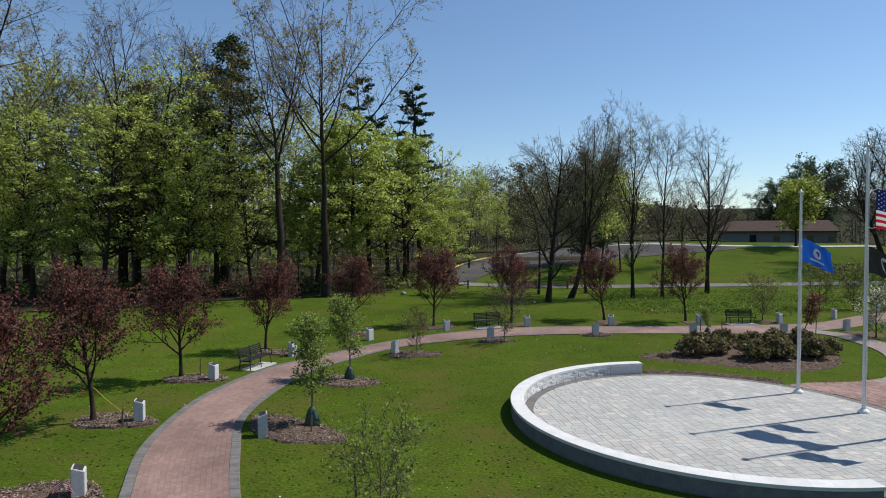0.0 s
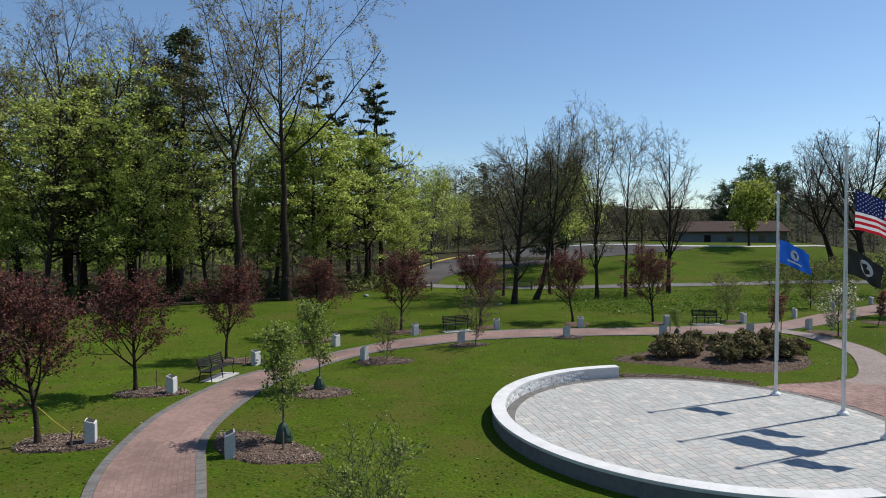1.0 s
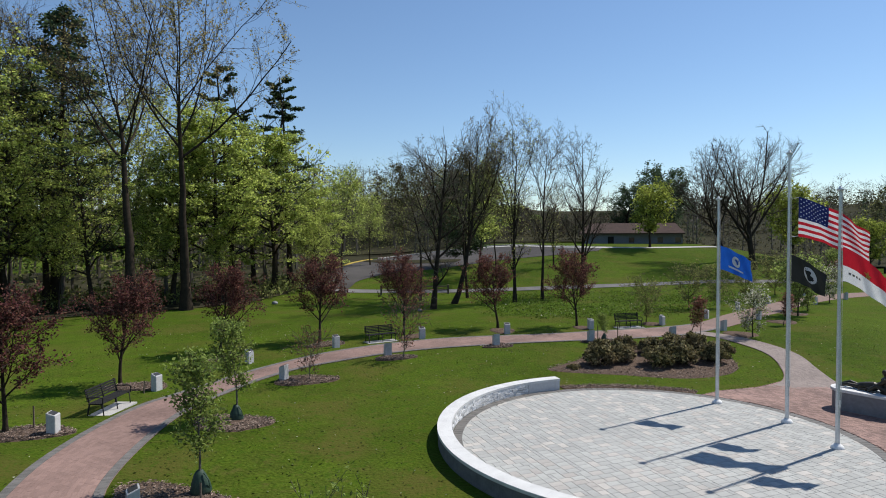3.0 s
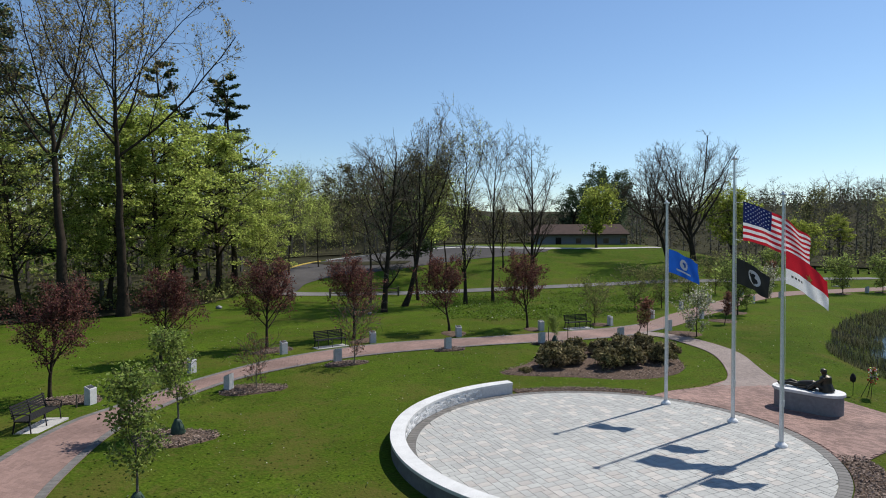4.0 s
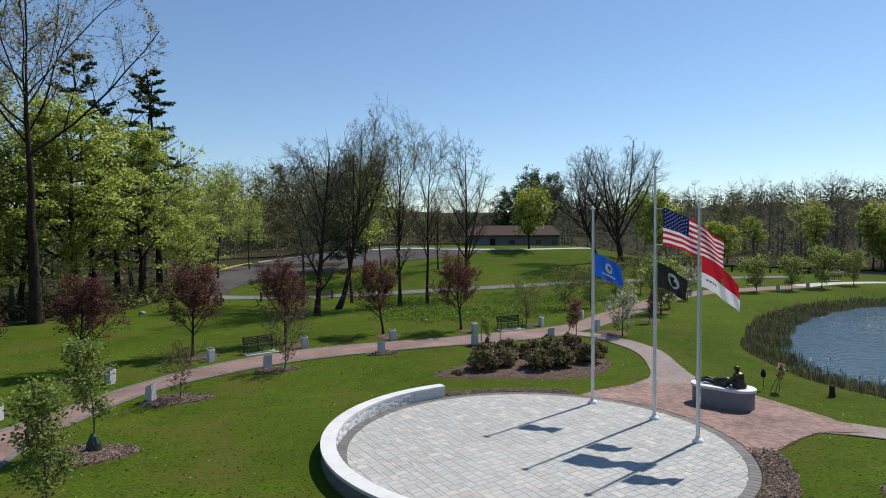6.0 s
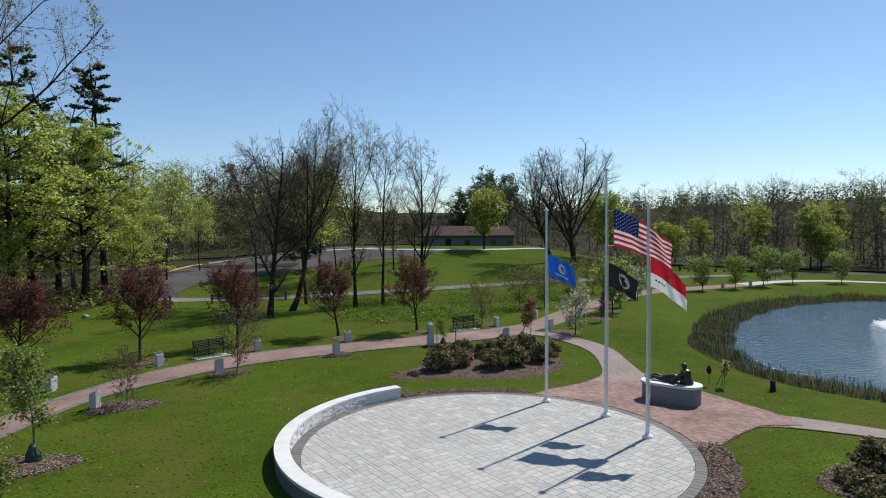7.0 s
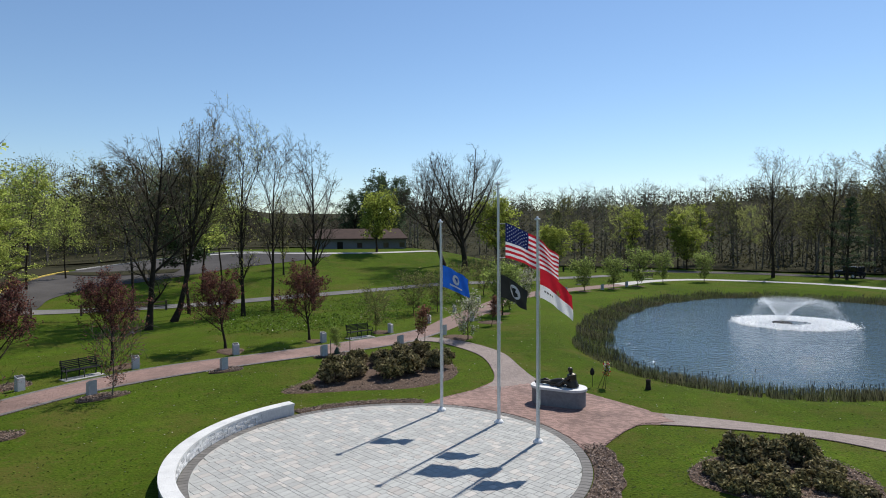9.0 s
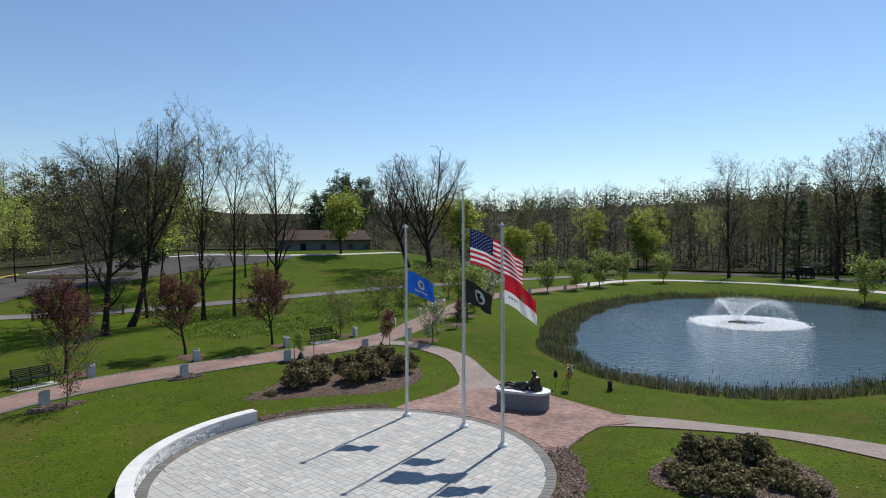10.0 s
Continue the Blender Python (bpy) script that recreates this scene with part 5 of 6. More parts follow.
def statue():
    """A seated form holding a lying one, in plain rounded shapes."""
    pieces = []
    # seated form
    pieces.append(closed_tube([(0.62, 0, 0.0), (0.60, 0, 0.10), (0.58, 0, 0.30), (0.56, 0, 0.52), (0.54, 0, 0.60)], [0.27, 0.25, 0.19, 0.20, 0.07], 12))
    pieces.append(closed_tube([(0.53, 0, 0.56), (0.52, 0, 0.64), (0.50, 0, 0.72), (0.50, 0, 0.80), (0.50, 0, 0.83)], [0.06, 0.085, 0.115, 0.09, 0.01], 12))
    for s in (-1, 1):
        pieces.append(closed_tube([(0.56, s * 0.2, 0.52), (0.42, s * 0.25, 0.34), (0.22, s * 0.16, 0.27)], [0.075, 0.06, 0.045], 8))
        pieces.append(closed_tube([(0.6, s * 0.14, 0.1), (0.3, s * 0.26, 0.26), (0.08, s * 0.3, 0.05)], [0.11, 0.085, 0.06], 8))
    # lying form
    pieces.append(closed_tube([(0.34, 0, 0.2), (0.2, 0, 0.19), (0.0, 0, 0.15), (-0.25, 0, 0.12), (-0.35, 0, 0.11)], [0.07, 0.16, 0.17, 0.14, 0.1], 12))
    pieces.append(closed_tube([(0.30, 0, 0.24), (0.38, 0, 0.28), (0.46, 0, 0.30), (0.5, 0, 0.30)], [0.05, 0.10, 0.10, 0.02], 10))
    for s in (-1, 1):
        pieces.append(closed_tube([(-0.3, s * 0.07, 0.1), (-0.62, s * 0.11, 0.13 + 0.06 * (s > 0)), (-0.95, s * 0.12, 0.06), (-1.0, s * 0.13, 0.14)], [0.09, 0.07, 0.05, 0.04], 8))
        pieces.append(closed_tube([(0.2, s * 0.17, 0.18), (-0.05, s * 0.26, 0.08), (-0.28, s * 0.24, 0.06)], [0.06, 0.045, 0.035], 8))
    ob = new("statue", mesh_of("statue", *joined(pieces), BRONZE, True))
    ob.matrix_basis = pose(17.78, 23.05, 0.80, 0, 0, STATUE_TURN)
    skin = ob.modifiers.new("remesh", "REMESH")
    skin.mode, skin.voxel_size, skin.use_smooth_shade = "VOXEL", 0.022, True
    tagged(ob, "dark bronze seated and reclining statue on the oval pedestal", "statue")


statue()


# ---- stone markers ----
def marker_meshes():
    w, d, lo, hi = 0.175, 0.13, 0.60, 0.70
    v = [(-w, -d, -0.15), (w, -d, -0.15), (w, d, -0.15), (-w, d, -0.15), (-w, -d, lo), (w, -d, lo), (w, d, hi), (-w, d, hi)]
    bm = bmesh.new()
    vs = [bm.verts.new(q) for q in v]
    for f in ((3, 2, 1, 0), (0, 1, 5, 4), (1, 2, 6, 5), (2, 3, 7, 6), (3, 0, 4, 7), (4, 5, 6, 7)):
        bm.faces.new([vs[i] for i in f])
    bmesh.ops.bevel(bm, geom=list(bm.edges), offset=0.012, segments=2, affect="EDGES")
    body = bm_mesh("body", bm, GRANITE)
    slope = math.atan2(hi - lo, 2 * d)
    plate = bm_mesh("plaque", box(bmesh.new(), -0.14, -0.10, 0, 0.14, 0.10, 0.012, 0.004, Matrix.Translation((0, 0, (lo + hi) / 2 + 0.002)) @ Matrix.Rotation(slope, 4, "X")), PLAQUE)
    return body, plate


MARKER = marker_meshes()


def marker(x, y, turn):
    root = thing("stone_marker", x, y, None, turn, "grey granite marker with a slanted dark plaque beside the path", "stone marker", "markers along the path")
    part("body", MARKER[0], root)
    part("plaque", MARKER[1], root, "dark slanted plaque")


CENTRE = (resample(PATH_OUT, 240) + resample(PATH_IN, 240)) / 2


def facing(x, y):
    """The turn by which a thing whose front is -y looks at the path."""
    cx, cy = CENTRE[np.argmin(np.hypot(CENTRE[:, 0] - x, CENTRE[:, 1] - y))]
    return math.degrees(math.atan2(cy - y, cx - x)) + 90


MARKERS = [(-6.5, 11.1), (-8.6, 16.1), (-9.2, 21.4), (-8.5, 27.4), (-6.1, 32.4), (-3.8, 28.9), (-2.4, 36.4), (0.5, 33.7), (2.4, 38.9), (-4.5, 15.8), (6.4, 36.0),
           (7.7, 40.1), (12.0, 36.9), (13.4, 41.5), (17.2, 37.8), (18.7, 42.8), (21.6, 40.2), (23.2, 45.6), (26.7, 44.9), (28.2, 50.4), (31.5, 48.8), (33.8, 55.4), (37.2, 54.0),
           (41.5, 62.0), (43.2, 58.3), (49.0, 60.4), (55.5, 61.2), (61, 62.6)]
for x, y in MARKERS:
    marker(x, y, facing(x, y))


# ---- benches ----
def bench(x, y, turn, label):
    root = thing("bench", x, y, None, turn, label, "bench", "park benches")
    for i in range(6):
        yy = -0.22 + i * 0.085
        part("slat", (box(bmesh.new(), -0.9, yy, 0.43, 0.9, yy + 0.06, 0.455, 0.006), BLACK_METAL), root)
    lean = Matrix.Translation((0, 0.27, 0.45)) @ Matrix.Rotation(radians(-12), 4, "X")
    for i in range(5):
        zz = 0.06 + i * 0.085
        part("slat", (box(bmesh.new(), -0.9, -0.012, zz, 0.9, 0.012, zz + 0.06, 0.006, lean), BLACK_METAL), root)
    for xx in (-0.82, 0.0, 0.82):
        part("leg", mesh_of("leg", *tube([(xx, -0.24, -0.05), (xx, -0.2, 0.4), (xx, 0.25, 0.42), (xx, 0.27, 0.5), (xx, 0.38, 0.92)], [0.028] * 5, 6), BLACK_METAL, True), root)
        part("leg", mesh_of("leg", *tube([(xx, 0.34, -0.05), (xx, 0.25, 0.42)], [0.028] * 2, 6), BLACK_METAL, True), root)
    for xx in (-0.86, 0.86):
        part("armrest", mesh_of("armrest", *tube([(xx, -0.22, 0.4), (xx, -0.24, 0.62), (xx, -0.1, 0.66), (xx, 0.3, 0.64)], [0.024] * 4, 6), BLACK_METAL, True), root)
    pad = thing("bench_pad", x, y, None, turn, "concrete pad under a bench", "pavement", "", "structure")
    part("slab", (box(bmesh.new(), -0.95, -0.42, -0.1, 0.95, 0.35, 0.03, 0.01), CONCRETE), pad)


bench(-8.85, 24.3, facing(-8.85, 24.3), "black slatted metal park bench facing the path")
bench(0.0, 38.05, facing(0.0, 38.05), "black slatted metal park bench facing the path")
bench(16.1, 42.0, facing(16.1, 42.0), "black slatted metal park bench facing the path")
bench(57.0, 66.6, 165, "dark park bench beyond the pond path")
bench(72.5, 70.0, 165, "pale park bench beyond the pond path")


# ---- mulch beds and shrubs ----
def blob(name, ring, lift, mat, crown, label, category, kind="structure"):
    """A softly mounded patch inside a ring."""
    ring = np.asarray(ring, float)
    c = ring.mean(0)
    rows = []
    for u in (1.0, 0.93, 0.75, 0.5, 0.25, 0.0):
        q = c + (ring - c) * max(u, 0.001)
        z = height(q[:, 0], q[:, 1]) + (lift + crown * (1 - u * u) if u < 1 else -0.02)
        rows.append(np.c_[q, z])
    n = len(ring)
    f = [[k * n + i, k * n + (i + 1) % n, (k + 1) * n + (i + 1) % n, (k + 1) * n + i] for k in range(5) for i in range(n)]
    me = mesh_of(name, np.vstack(rows), np.array(f), mat, True)
    ob = new(name, me)
    if me.polygons[n].normal.z < 0:
        me.flip_normals()
    return tagged(ob, label, category, "", kind)


def chips(ring, count, seed):
    rng = np.random.default_rng(seed)
    lo, hi = ring.min(0), ring.max(0)
    p = rng.uniform(lo, hi, (count, 2))
    p = p[signed_distance(p[:, 0], p[:, 1], ring) < -0.02]
    c = np.c_[p, height(p[:, 0], p[:, 1]) + 0.055 + rng.uniform(0, 0.035, len(p))]
    tagged(new("wood_chips", mesh_of("wood_chips", *cards(rng, c, 0.034, 2.3, 0.75), CHIPS)), "loose brown wood chips", "mulch", "", "stuff")


def bed(x, y, rx, ry, turn, seed, label="ring of brown wood mulch round a young tree"):
    rng = random.Random(seed)
    a = np.linspace(0, 2 * math.pi, 28, endpoint=False)
    k = np.array([1 + 0.10 * math.sin(3 * t + seed) + rng.uniform(-0.05, 0.05) for t in a])
    q = np.c_[np.cos(a) * rx * k, np.sin(a) * ry * k]
    t = radians(turn)
    ring = np.c_[x + q[:, 0] * math.cos(t) - q[:, 1] * math.sin(t), y + q[:, 0] * math.sin(t) + q[:, 1] * math.cos(t)]
    blob("mulch_bed", ring, 0.03, MULCH, 0.05, label, "mulch bed")
    return ring


def shrub(seed, wide, tall, label, mat):
    rng = np.random.default_rng(seed)
    root = new("shrub")
    tagged(root, label, "shrub")
    stems, centres = [], []
    for _ in range(30):
        a, u = rng.uniform(0, 6.28), rng.uniform(0.1, 1) ** 0.6
        tip = np.array([math.cos(a) * wide * u, math.sin(a) * wide * u, tall * (1.05 - 0.55 * u * u) * rng.uniform(0.75, 1.1)])
        mid = tip * [0.45, 0.45, 0.55] + rng.normal(size=3) * 0.05
        stems.append(tube([(0.1 * math.cos(a), 0.1 * math.sin(a), -0.05), mid, tip], [0.022, 0.014, 0.006], 4))
        n = 62
        k = rng.normal(size=(n, 3))
        k /= np.linalg.norm(k, axis=1)[:, None]
        centres.append(tip + k * (0.19 * rng.uniform(0.4, 1.0, (n, 1))) * [1.1, 1.1, 0.9])
        centres.append(mid + (tip - mid) * rng.uniform(0.2, 0.9, (14, 1)) + rng.normal(size=(14, 3)) * 0.12)
    c = np.vstack(centres)
    c = c[c[:, 2] > 0.06]
    part("branchwork", mesh_of("branchwork", *joined(stems), BARK), root)
    part("foliage", mesh_of("foliage", *cards(rng, c, 0.07, 2.2, 0.1), mat), root)
    return root


shrub_a = shrub(61, 0.64, 0.9, "bronze-green rhododendron shrub in the mulch bed", LEAF_SHRUB)
place(shrub_a, [(10.7, 31.2, 1.05, 0), (12.7, 33.6, 0.95, 60), (13.2, 30.6, 1.05, 120), (15.0, 32.8, 1.0, 200), (16.7, 33.9, 1.0, 280), (11.4, 33.2, 0.9, 340), (17.2, 32.2, 0.85, 15)], "rhododendrons in the beds")
shrub_b = shrub(62, 0.68, 0.92, "dense dark rhododendron shrub in the mulch bed", LEAF_SHRUB)
place(shrub_b, [(11.9, 31.6, 0.9, 0), (14.5, 30.9, 1.05, 70), (16.1, 31.0, 1.0, 150), (13.9, 32.9, 0.9, 230), (15.6, 34.4, 0.85, 30),
                (18.3, 15.0, 0.95, 30), (20.0, 14.2, 0.9, 100), (19.2, 14.6, 0.8, 10)], "rhododendrons in the beds")
shrub_c = shrub(63, 0.72, 0.52, "low brownish rhododendron shrub in the mulch bed", LEAF_SHRUB)
place(shrub_c, [(17.0, 14.5, 0.82, 0), (18.05, 13.85, 0.86, 50), (18.75, 12.8, 0.84, 120), (17.3, 13.1, 0.8, 170), (19.7, 13.2, 0.76, 230), (18.9, 11.85, 0.72, 10), (16.6, 13.8, 0.7, 80), (9.3, 30.7, 0.45, 60)],
      "rhododendrons in the beds")
ring1 = closed_curve([(7.9, 30.7), (9.0, 30.0), (11.0, 29.4), (13.5, 28.5), (15.6, 28.8), (17.0, 30.0), (17.6, 32.2), (17.5, 34.4), (16.0, 35.4), (13.5, 35.2), (11.3, 34.2), (9.8, 32.3)], 3)
blob("mulch_bed", ring1, 0.03, MULCH, 0.06, "large bed of brown wood mulch under shrubs", "mulch bed")
chips(ring1, 9000, 71)
ring2 = closed_curve([(15.9, 14.6), (16.5, 15.4), (17.6, 15.8), (19.4, 15.7), (20.9, 14.7), (21.3, 13.6), (20.6, 12.2), (19.2, 11.2), (17.6, 11.6), (16.4, 13.0)], 3)
blob("mulch_bed", ring2, 0.03, MULCH, 0.06, "round bed of brown wood mulch under shrubs", "mulch bed")
chips(ring2, 8000, 72)


def arc_ring(a0, a1, r0, r1):
    a = np.radians(np.linspace(a0, a1, 26))
    w = 0.06 * np.sin(a * 37)
    return np.vstack([np.c_[PLAZA[0] + (r1 + w) * np.cos(a), PLAZA[1] + (r1 + w) * np.sin(a)], np.c_[PLAZA[0] + r0 * np.cos(a[::-1]), PLAZA[1] + r0 * np.sin(a[::-1])]])


for k, (a0, a1, r1) in enumerate(((54, 101, 6.95), (-66, -19, 7.25))):
    ring = arc_ring(a0, a1, 6.37, r1)
    v = np.c_[ring, np.full(len(ring), 0.03)]
    m = len(ring) // 2
    f = np.array([[i, i + 1, 2 * m - 2 - i, 2 * m - 1 - i] for i in range(m - 1)])
    ob = new("mulch_bed", mesh_of("mulch_bed", v, f, MULCH))
    if ob.data.polygons[0].normal.z < 0:
        ob.data.flip_normals()
    tagged(ob, "curved strip of wood mulch along the plaza edge", "mulch bed", "", "structure")
    chips(ring, 9000 if k else 5000, 73 + k)

TREE_BEDS = [(-3.9, 16.6, 1.75, 0.95, -20), (-4.3, 22.7, 1.3, 0.95, 10), (-2.9, 28.9, 1.35, 0.8, 15), (0.9, 33.2, 1.1, 0.6, 20), (6.5, 36.0, 0.9, 0.55, 15), (12.5, 36.9, 1.1, 0.5, 5),
             (17.8, 37.6, 1.1, 0.5, 10), (21.8, 38.6, 1.0, 1.3, -20), (-9.4, 16.0, 1.35, 0.75, 0), (-10.0, 21.5, 1.3, 0.8, 10), (-9.5, 28.0, 1.3, 0.7, 0), (-3.0, 37.3, 1.2, 0.7, 40),
             (1.9, 39.7, 1.1, 0.6, 50), (7.6, 41.3, 0.8, 1.1, 0), (13.1, 42.1, 0.7, 0.8, 0), (18.3, 43.3, 0.8, 0.8, 0), (-7.2, 10.9, 1.4, 0.8, 10), (-7.4, 33.9, 1.2, 0.7, 45),
             (0.25, 11.1, 1.1, 0.9, 0), (27.5, 43.4, 1.0, 1.0, 0), (31, 47.4, 1.0, 1.0, 0), (52.1, 60.6, 0.9, 0.7, 0), (57.4, 61.2, 0.9, 0.7, 0), (62.7, 62.3, 1.0, 0.8, 0)]
for k, (x, y, rx, ry, turn) in enumerate(TREE_BEDS):
    ring = bed(x, y, rx, ry, turn, k)
    if y < 38:
        chips(ring, 2600, 80 + k)


def watering_bag(x, y, s=1.0):
    root = thing("watering_bag", x, y, None, 25, "dark green watering bag wrapped round a young trunk", "watering bag", "watering bags")
    v, f = lathe([(0.02, 0.02), (0.20, 0.02), (0.23, 0.12), (0.19, 0.32), (0.12, 0.52), (0.07, 0.60), (0.045, 0.62)], 14)
    v[:, 0] *= 1.1 * s
    v[:, 1] *= 0.85 * s
    v[:, 2] *= s
    v[:, 0] += 0.02 * np.sin(v[:, 2] * 20)
    part("bag", mesh_of("bag", v, f, BAG, True), root)
    part("strap", mesh_of("strap", *tube([(0.06 * s, -0.1 * s, 0.56 * s), (0.16 * s, -0.16 * s, 0.4 * s), (0.2 * s, -0.12 * s, 0.2 * s)], [0.012] * 3, 5), BAG), root)


for x, y, s in ((-3.5, 17.1, 1.0), (-4.2, 22.9, 0.9), (12.8, 37.0, 0.75), (18.2, 37.6, 0.7)):
    watering_bag(x, y, s)


def stake(x, y, tall, lean, turn):
    root = thing("wooden_stake", x, y, None, turn, "thin dark stake beside a young tree", "stake", "tree stakes")
    part("post", mesh_of("post", *tube([(0, 0, -0.1), (lean * 0.5, 0, tall * 0.5), (lean, 0, tall)], [0.025, 0.025, 0.022], 6), WOOD), root)


for x, y, h, l, t in ((-0.2, 11.1, 1.45, -0.08, 0), (0.5, 11.2, 1.45, 0.1, 20), (1.1, 10.6, 1.1, 0.06, 10), (-8.9, 15.7, 0.5, 0.05, 0), (-10.05, 21.9, 0.75, 0.0, 0), (-8.8, 26.9, 0.5, 0.03, 0),
                      (12.4, 36.9, 0.95, 0.0, 0), (13.6, 37.0, 1.0, 0.0, 0), (19.0, 38.0, 0.9, 0.03, 0), (-3.3, 16.5, 0.55, 0.0, 0)):
    stake(x, y, h, l, t)


def rope(a, b):
    root = new("rope", mesh_of("rope", *tube([a, [(p + q) / 2 - 0.03 * (k == 2) for k, (p, q) in enumerate(zip(a, b))], b], [0.012] * 3, 5), ROPE))
    tagged(root, "yellow guy rope from a plum trunk to a peg", "rope")


rope((-10.0, 15.9, 1.5), (-8.92, 15.72, 0.86))
rope((-10.7, 21.6, 0.9), (-11.5, 21.2, 0.42))


def stick_flag(x, y, lean, turn):
    root = thing("stick_flag", x, y, None, turn, "small striped flag on a stick beside a marker", "flag", "small flags")
    tip = Vector((lean, 0, 0.5))
    part("stick", mesh_of("stick", *tube([(0, 0, -0.05), tip], [0.006] * 2, 5), WOOD), root)
    for i in range(7):
        a, b = tip * (0.62 + i * 0.055), tip * (0.62 + (i + 1) * 0.055)
        v = [a + Vector((0.004, 0, 0)), a + Vector((0.1, 0.03, -0.07)), a + Vector((0.18, 0.0, -0.14)), b + Vector((0.18, 0.0, -0.14)), b + Vector((0.1, 0.03, -0.07)), b + Vector((0.004, 0, 0))]
        part("stripe", mesh_of("stripe", v, [(0, 1, 4, 5), (1, 2, 3, 4)], CLOTH_RED if i % 2 == 0 else CLOTH_WHITE), root)


stick_flag(-6.35, 10.75, -0.2, 20)
stick_flag(-6.75, 10.75, -0.15, 200)
hose = new("hose", mesh_of("hose", *tube([(-9.05 + 0.14 * math.cos(t), 16.35 + 0.1 * math.sin(t), hz(-9.0, 16.3) + 0.12 + 0.1 * math.sin(t * 1.0) + 0.004 * t) for t in np.linspace(0, 14, 40)], [0.014] * 40, 5), ROPE))
tagged(hose, "small coil of yellow rope behind a marker", "rope")


# ---- wreath on its stand, stump, rock ----
def wreath():
    rng = np.random.default_rng(77)
    root = thing("wreath_stand", 21.6, 24.3, None, 60, "round memorial wreath on a thin wire stand", "wreath")
    for s in (-1, 1):
        part("leg", mesh_of("leg", *tube([(s * 0.25, 0.1, -0.05), (s * 0.05, 0, 0.8)], [0.012] * 2, 5), BLACK_METAL), root)
    part("leg", mesh_of("leg", *tube([(0, 0.4, -0.05), (0, 0.02, 0.85)], [0.012] * 2, 5), BLACK_METAL), root)
    a = rng.uniform(0, 6.28, 420)
    c = np.c_[np.cos(a) * 0.27, rng.normal(size=420) * 0.03 - 0.03, np.sin(a) * 0.27 + 0.9] + rng.normal(size=(420, 3)) * 0.035
    part("foliage", mesh_of("foliage", *cards(rng, c[:260], 0.06, 1.7), LEAF_GREEN), root)
    tagged(part("flowers", mesh_of("flowers", *cards(rng, c[260:350], 0.09, 1.1), CLOTH_WHITE), root, "white flowers"), kind="stuff")
    tagged(part("flowers", mesh_of("flowers", *cards(rng, c[350:], 0.08, 1.1), CLOTH_RED), root, "red flowers"), kind="stuff")


wreath()
post = thing("bird_figure", 21.15, 24.75, None, 0, "small dark painted post figure beside the wreath", "ornament")
part("stem", mesh_of("stem", *tube([(0, 0, -0.05), (0.02, 0, 0.6)], [0.012] * 2, 5), BLACK_METAL), post)
part("body", mesh_of("body", *lathe([(0.0, 0.52), (0.09, 0.58), (0.11, 0.72), (0.06, 0.86), (0.0, 0.92)], 10), BLACK_METAL, True), post)
stump = thing("stump", 23.2, 23.25, None, 0, "small dark weathered stump in the lawn", "stump")
part("wood", mesh_of("wood", *lathe([(0.15, -0.05), (0.12, 0.12), (0.10, 0.3), (0.12, 0.44), (0.05, 0.48), (0.0, 0.47)], 9), BARK, True), stump)


def rock(x, y, s, label="grey boulder in the lawn"):
    bm = bmesh.new()
    bmesh.ops.create_icosphere(bm, subdivisions=2, radius=1)
    for v in bm.verts:
        v.co *= 1 + 0.28 * noise.noise(v.co * 1.7 + Vector((x, y, 0)))
        v.co = Vector((v.co.x * s * 1.2, v.co.y * s * 0.9, v.co.z * s * 0.7 + s * 0.3))
    ob = new("boulder", bm_mesh("boulder", bm, GRANITE_DARK, True))
    ob.matrix_basis = pose(x, y, hz(x, y), 0, 0, x * 40)
    tagged(ob, label, "boulder")


for x, y, s in ((2.6, 52.5, 0.2), (-10.5, 59.8, 0.3)):
    rock(x, y, s)


# ---- split rail fence, kerb ----
def rail_fence(points):
    root = tagged(new("rail_fence"), "weathered split rail fence beside the driveway", "fence")
    for x, y in points:
        z = hz(x, y)
        part("post", (box(bmesh.new(), x - 0.09, y - 0.09, z - 0.2, x + 0.09, y + 0.09, z + 0.95, 0.015), WOOD), root)
    for (x0, y0), (x1, y1) in zip(points, points[1:]):
        for up in (0.42, 0.78):
            p = [(x0 + (x1 - x0) * u, y0 + (y1 - y0) * u + 0.02, hz(x0 + (x1 - x0) * u, y0 + (y1 - y0) * u) + up + 0.02 * math.sin(7 * u)) for u in (0, 0.33, 0.66, 1)]
            part("rail", mesh_of("rail", *tube(p, [0.05, 0.06, 0.06, 0.05], 6), WOOD), root)


rail_fence([(-7.4, 65.2), (-4.7, 65.8)])
rail_fence([(-1.0, 65.9), (2.6, 66.2), (5.9, 66.0)])


def kerb(points, mat, label):
    c = resample(points, 26)
    d = np.gradient(c, axis=0)
    w = np.stack([-d[:, 1], d[:, 0]], 1) / np.linalg.norm(d, axis=1)[:, None]
    z = height(c[:, 0], c[:, 1])
    rows = [np.c_[c - w * 0.1, z - 0.1], np.c_[c - w * 0.1, z + 0.17], np.c_[c + w * 0.1, z + 0.19], np.c_[c + w * 0.1, z - 0.1]]
    n = len(c)
    f = [[k * n + i, k * n + i + 1, (k + 1) * n + i + 1, (k + 1) * n + i] for k in range(3) for i in range(n - 1)]
    tagged(new("kerb", mesh_of("kerb", np.vstack(rows), np.array(f), mat)), label, "kerb", "", "structure")


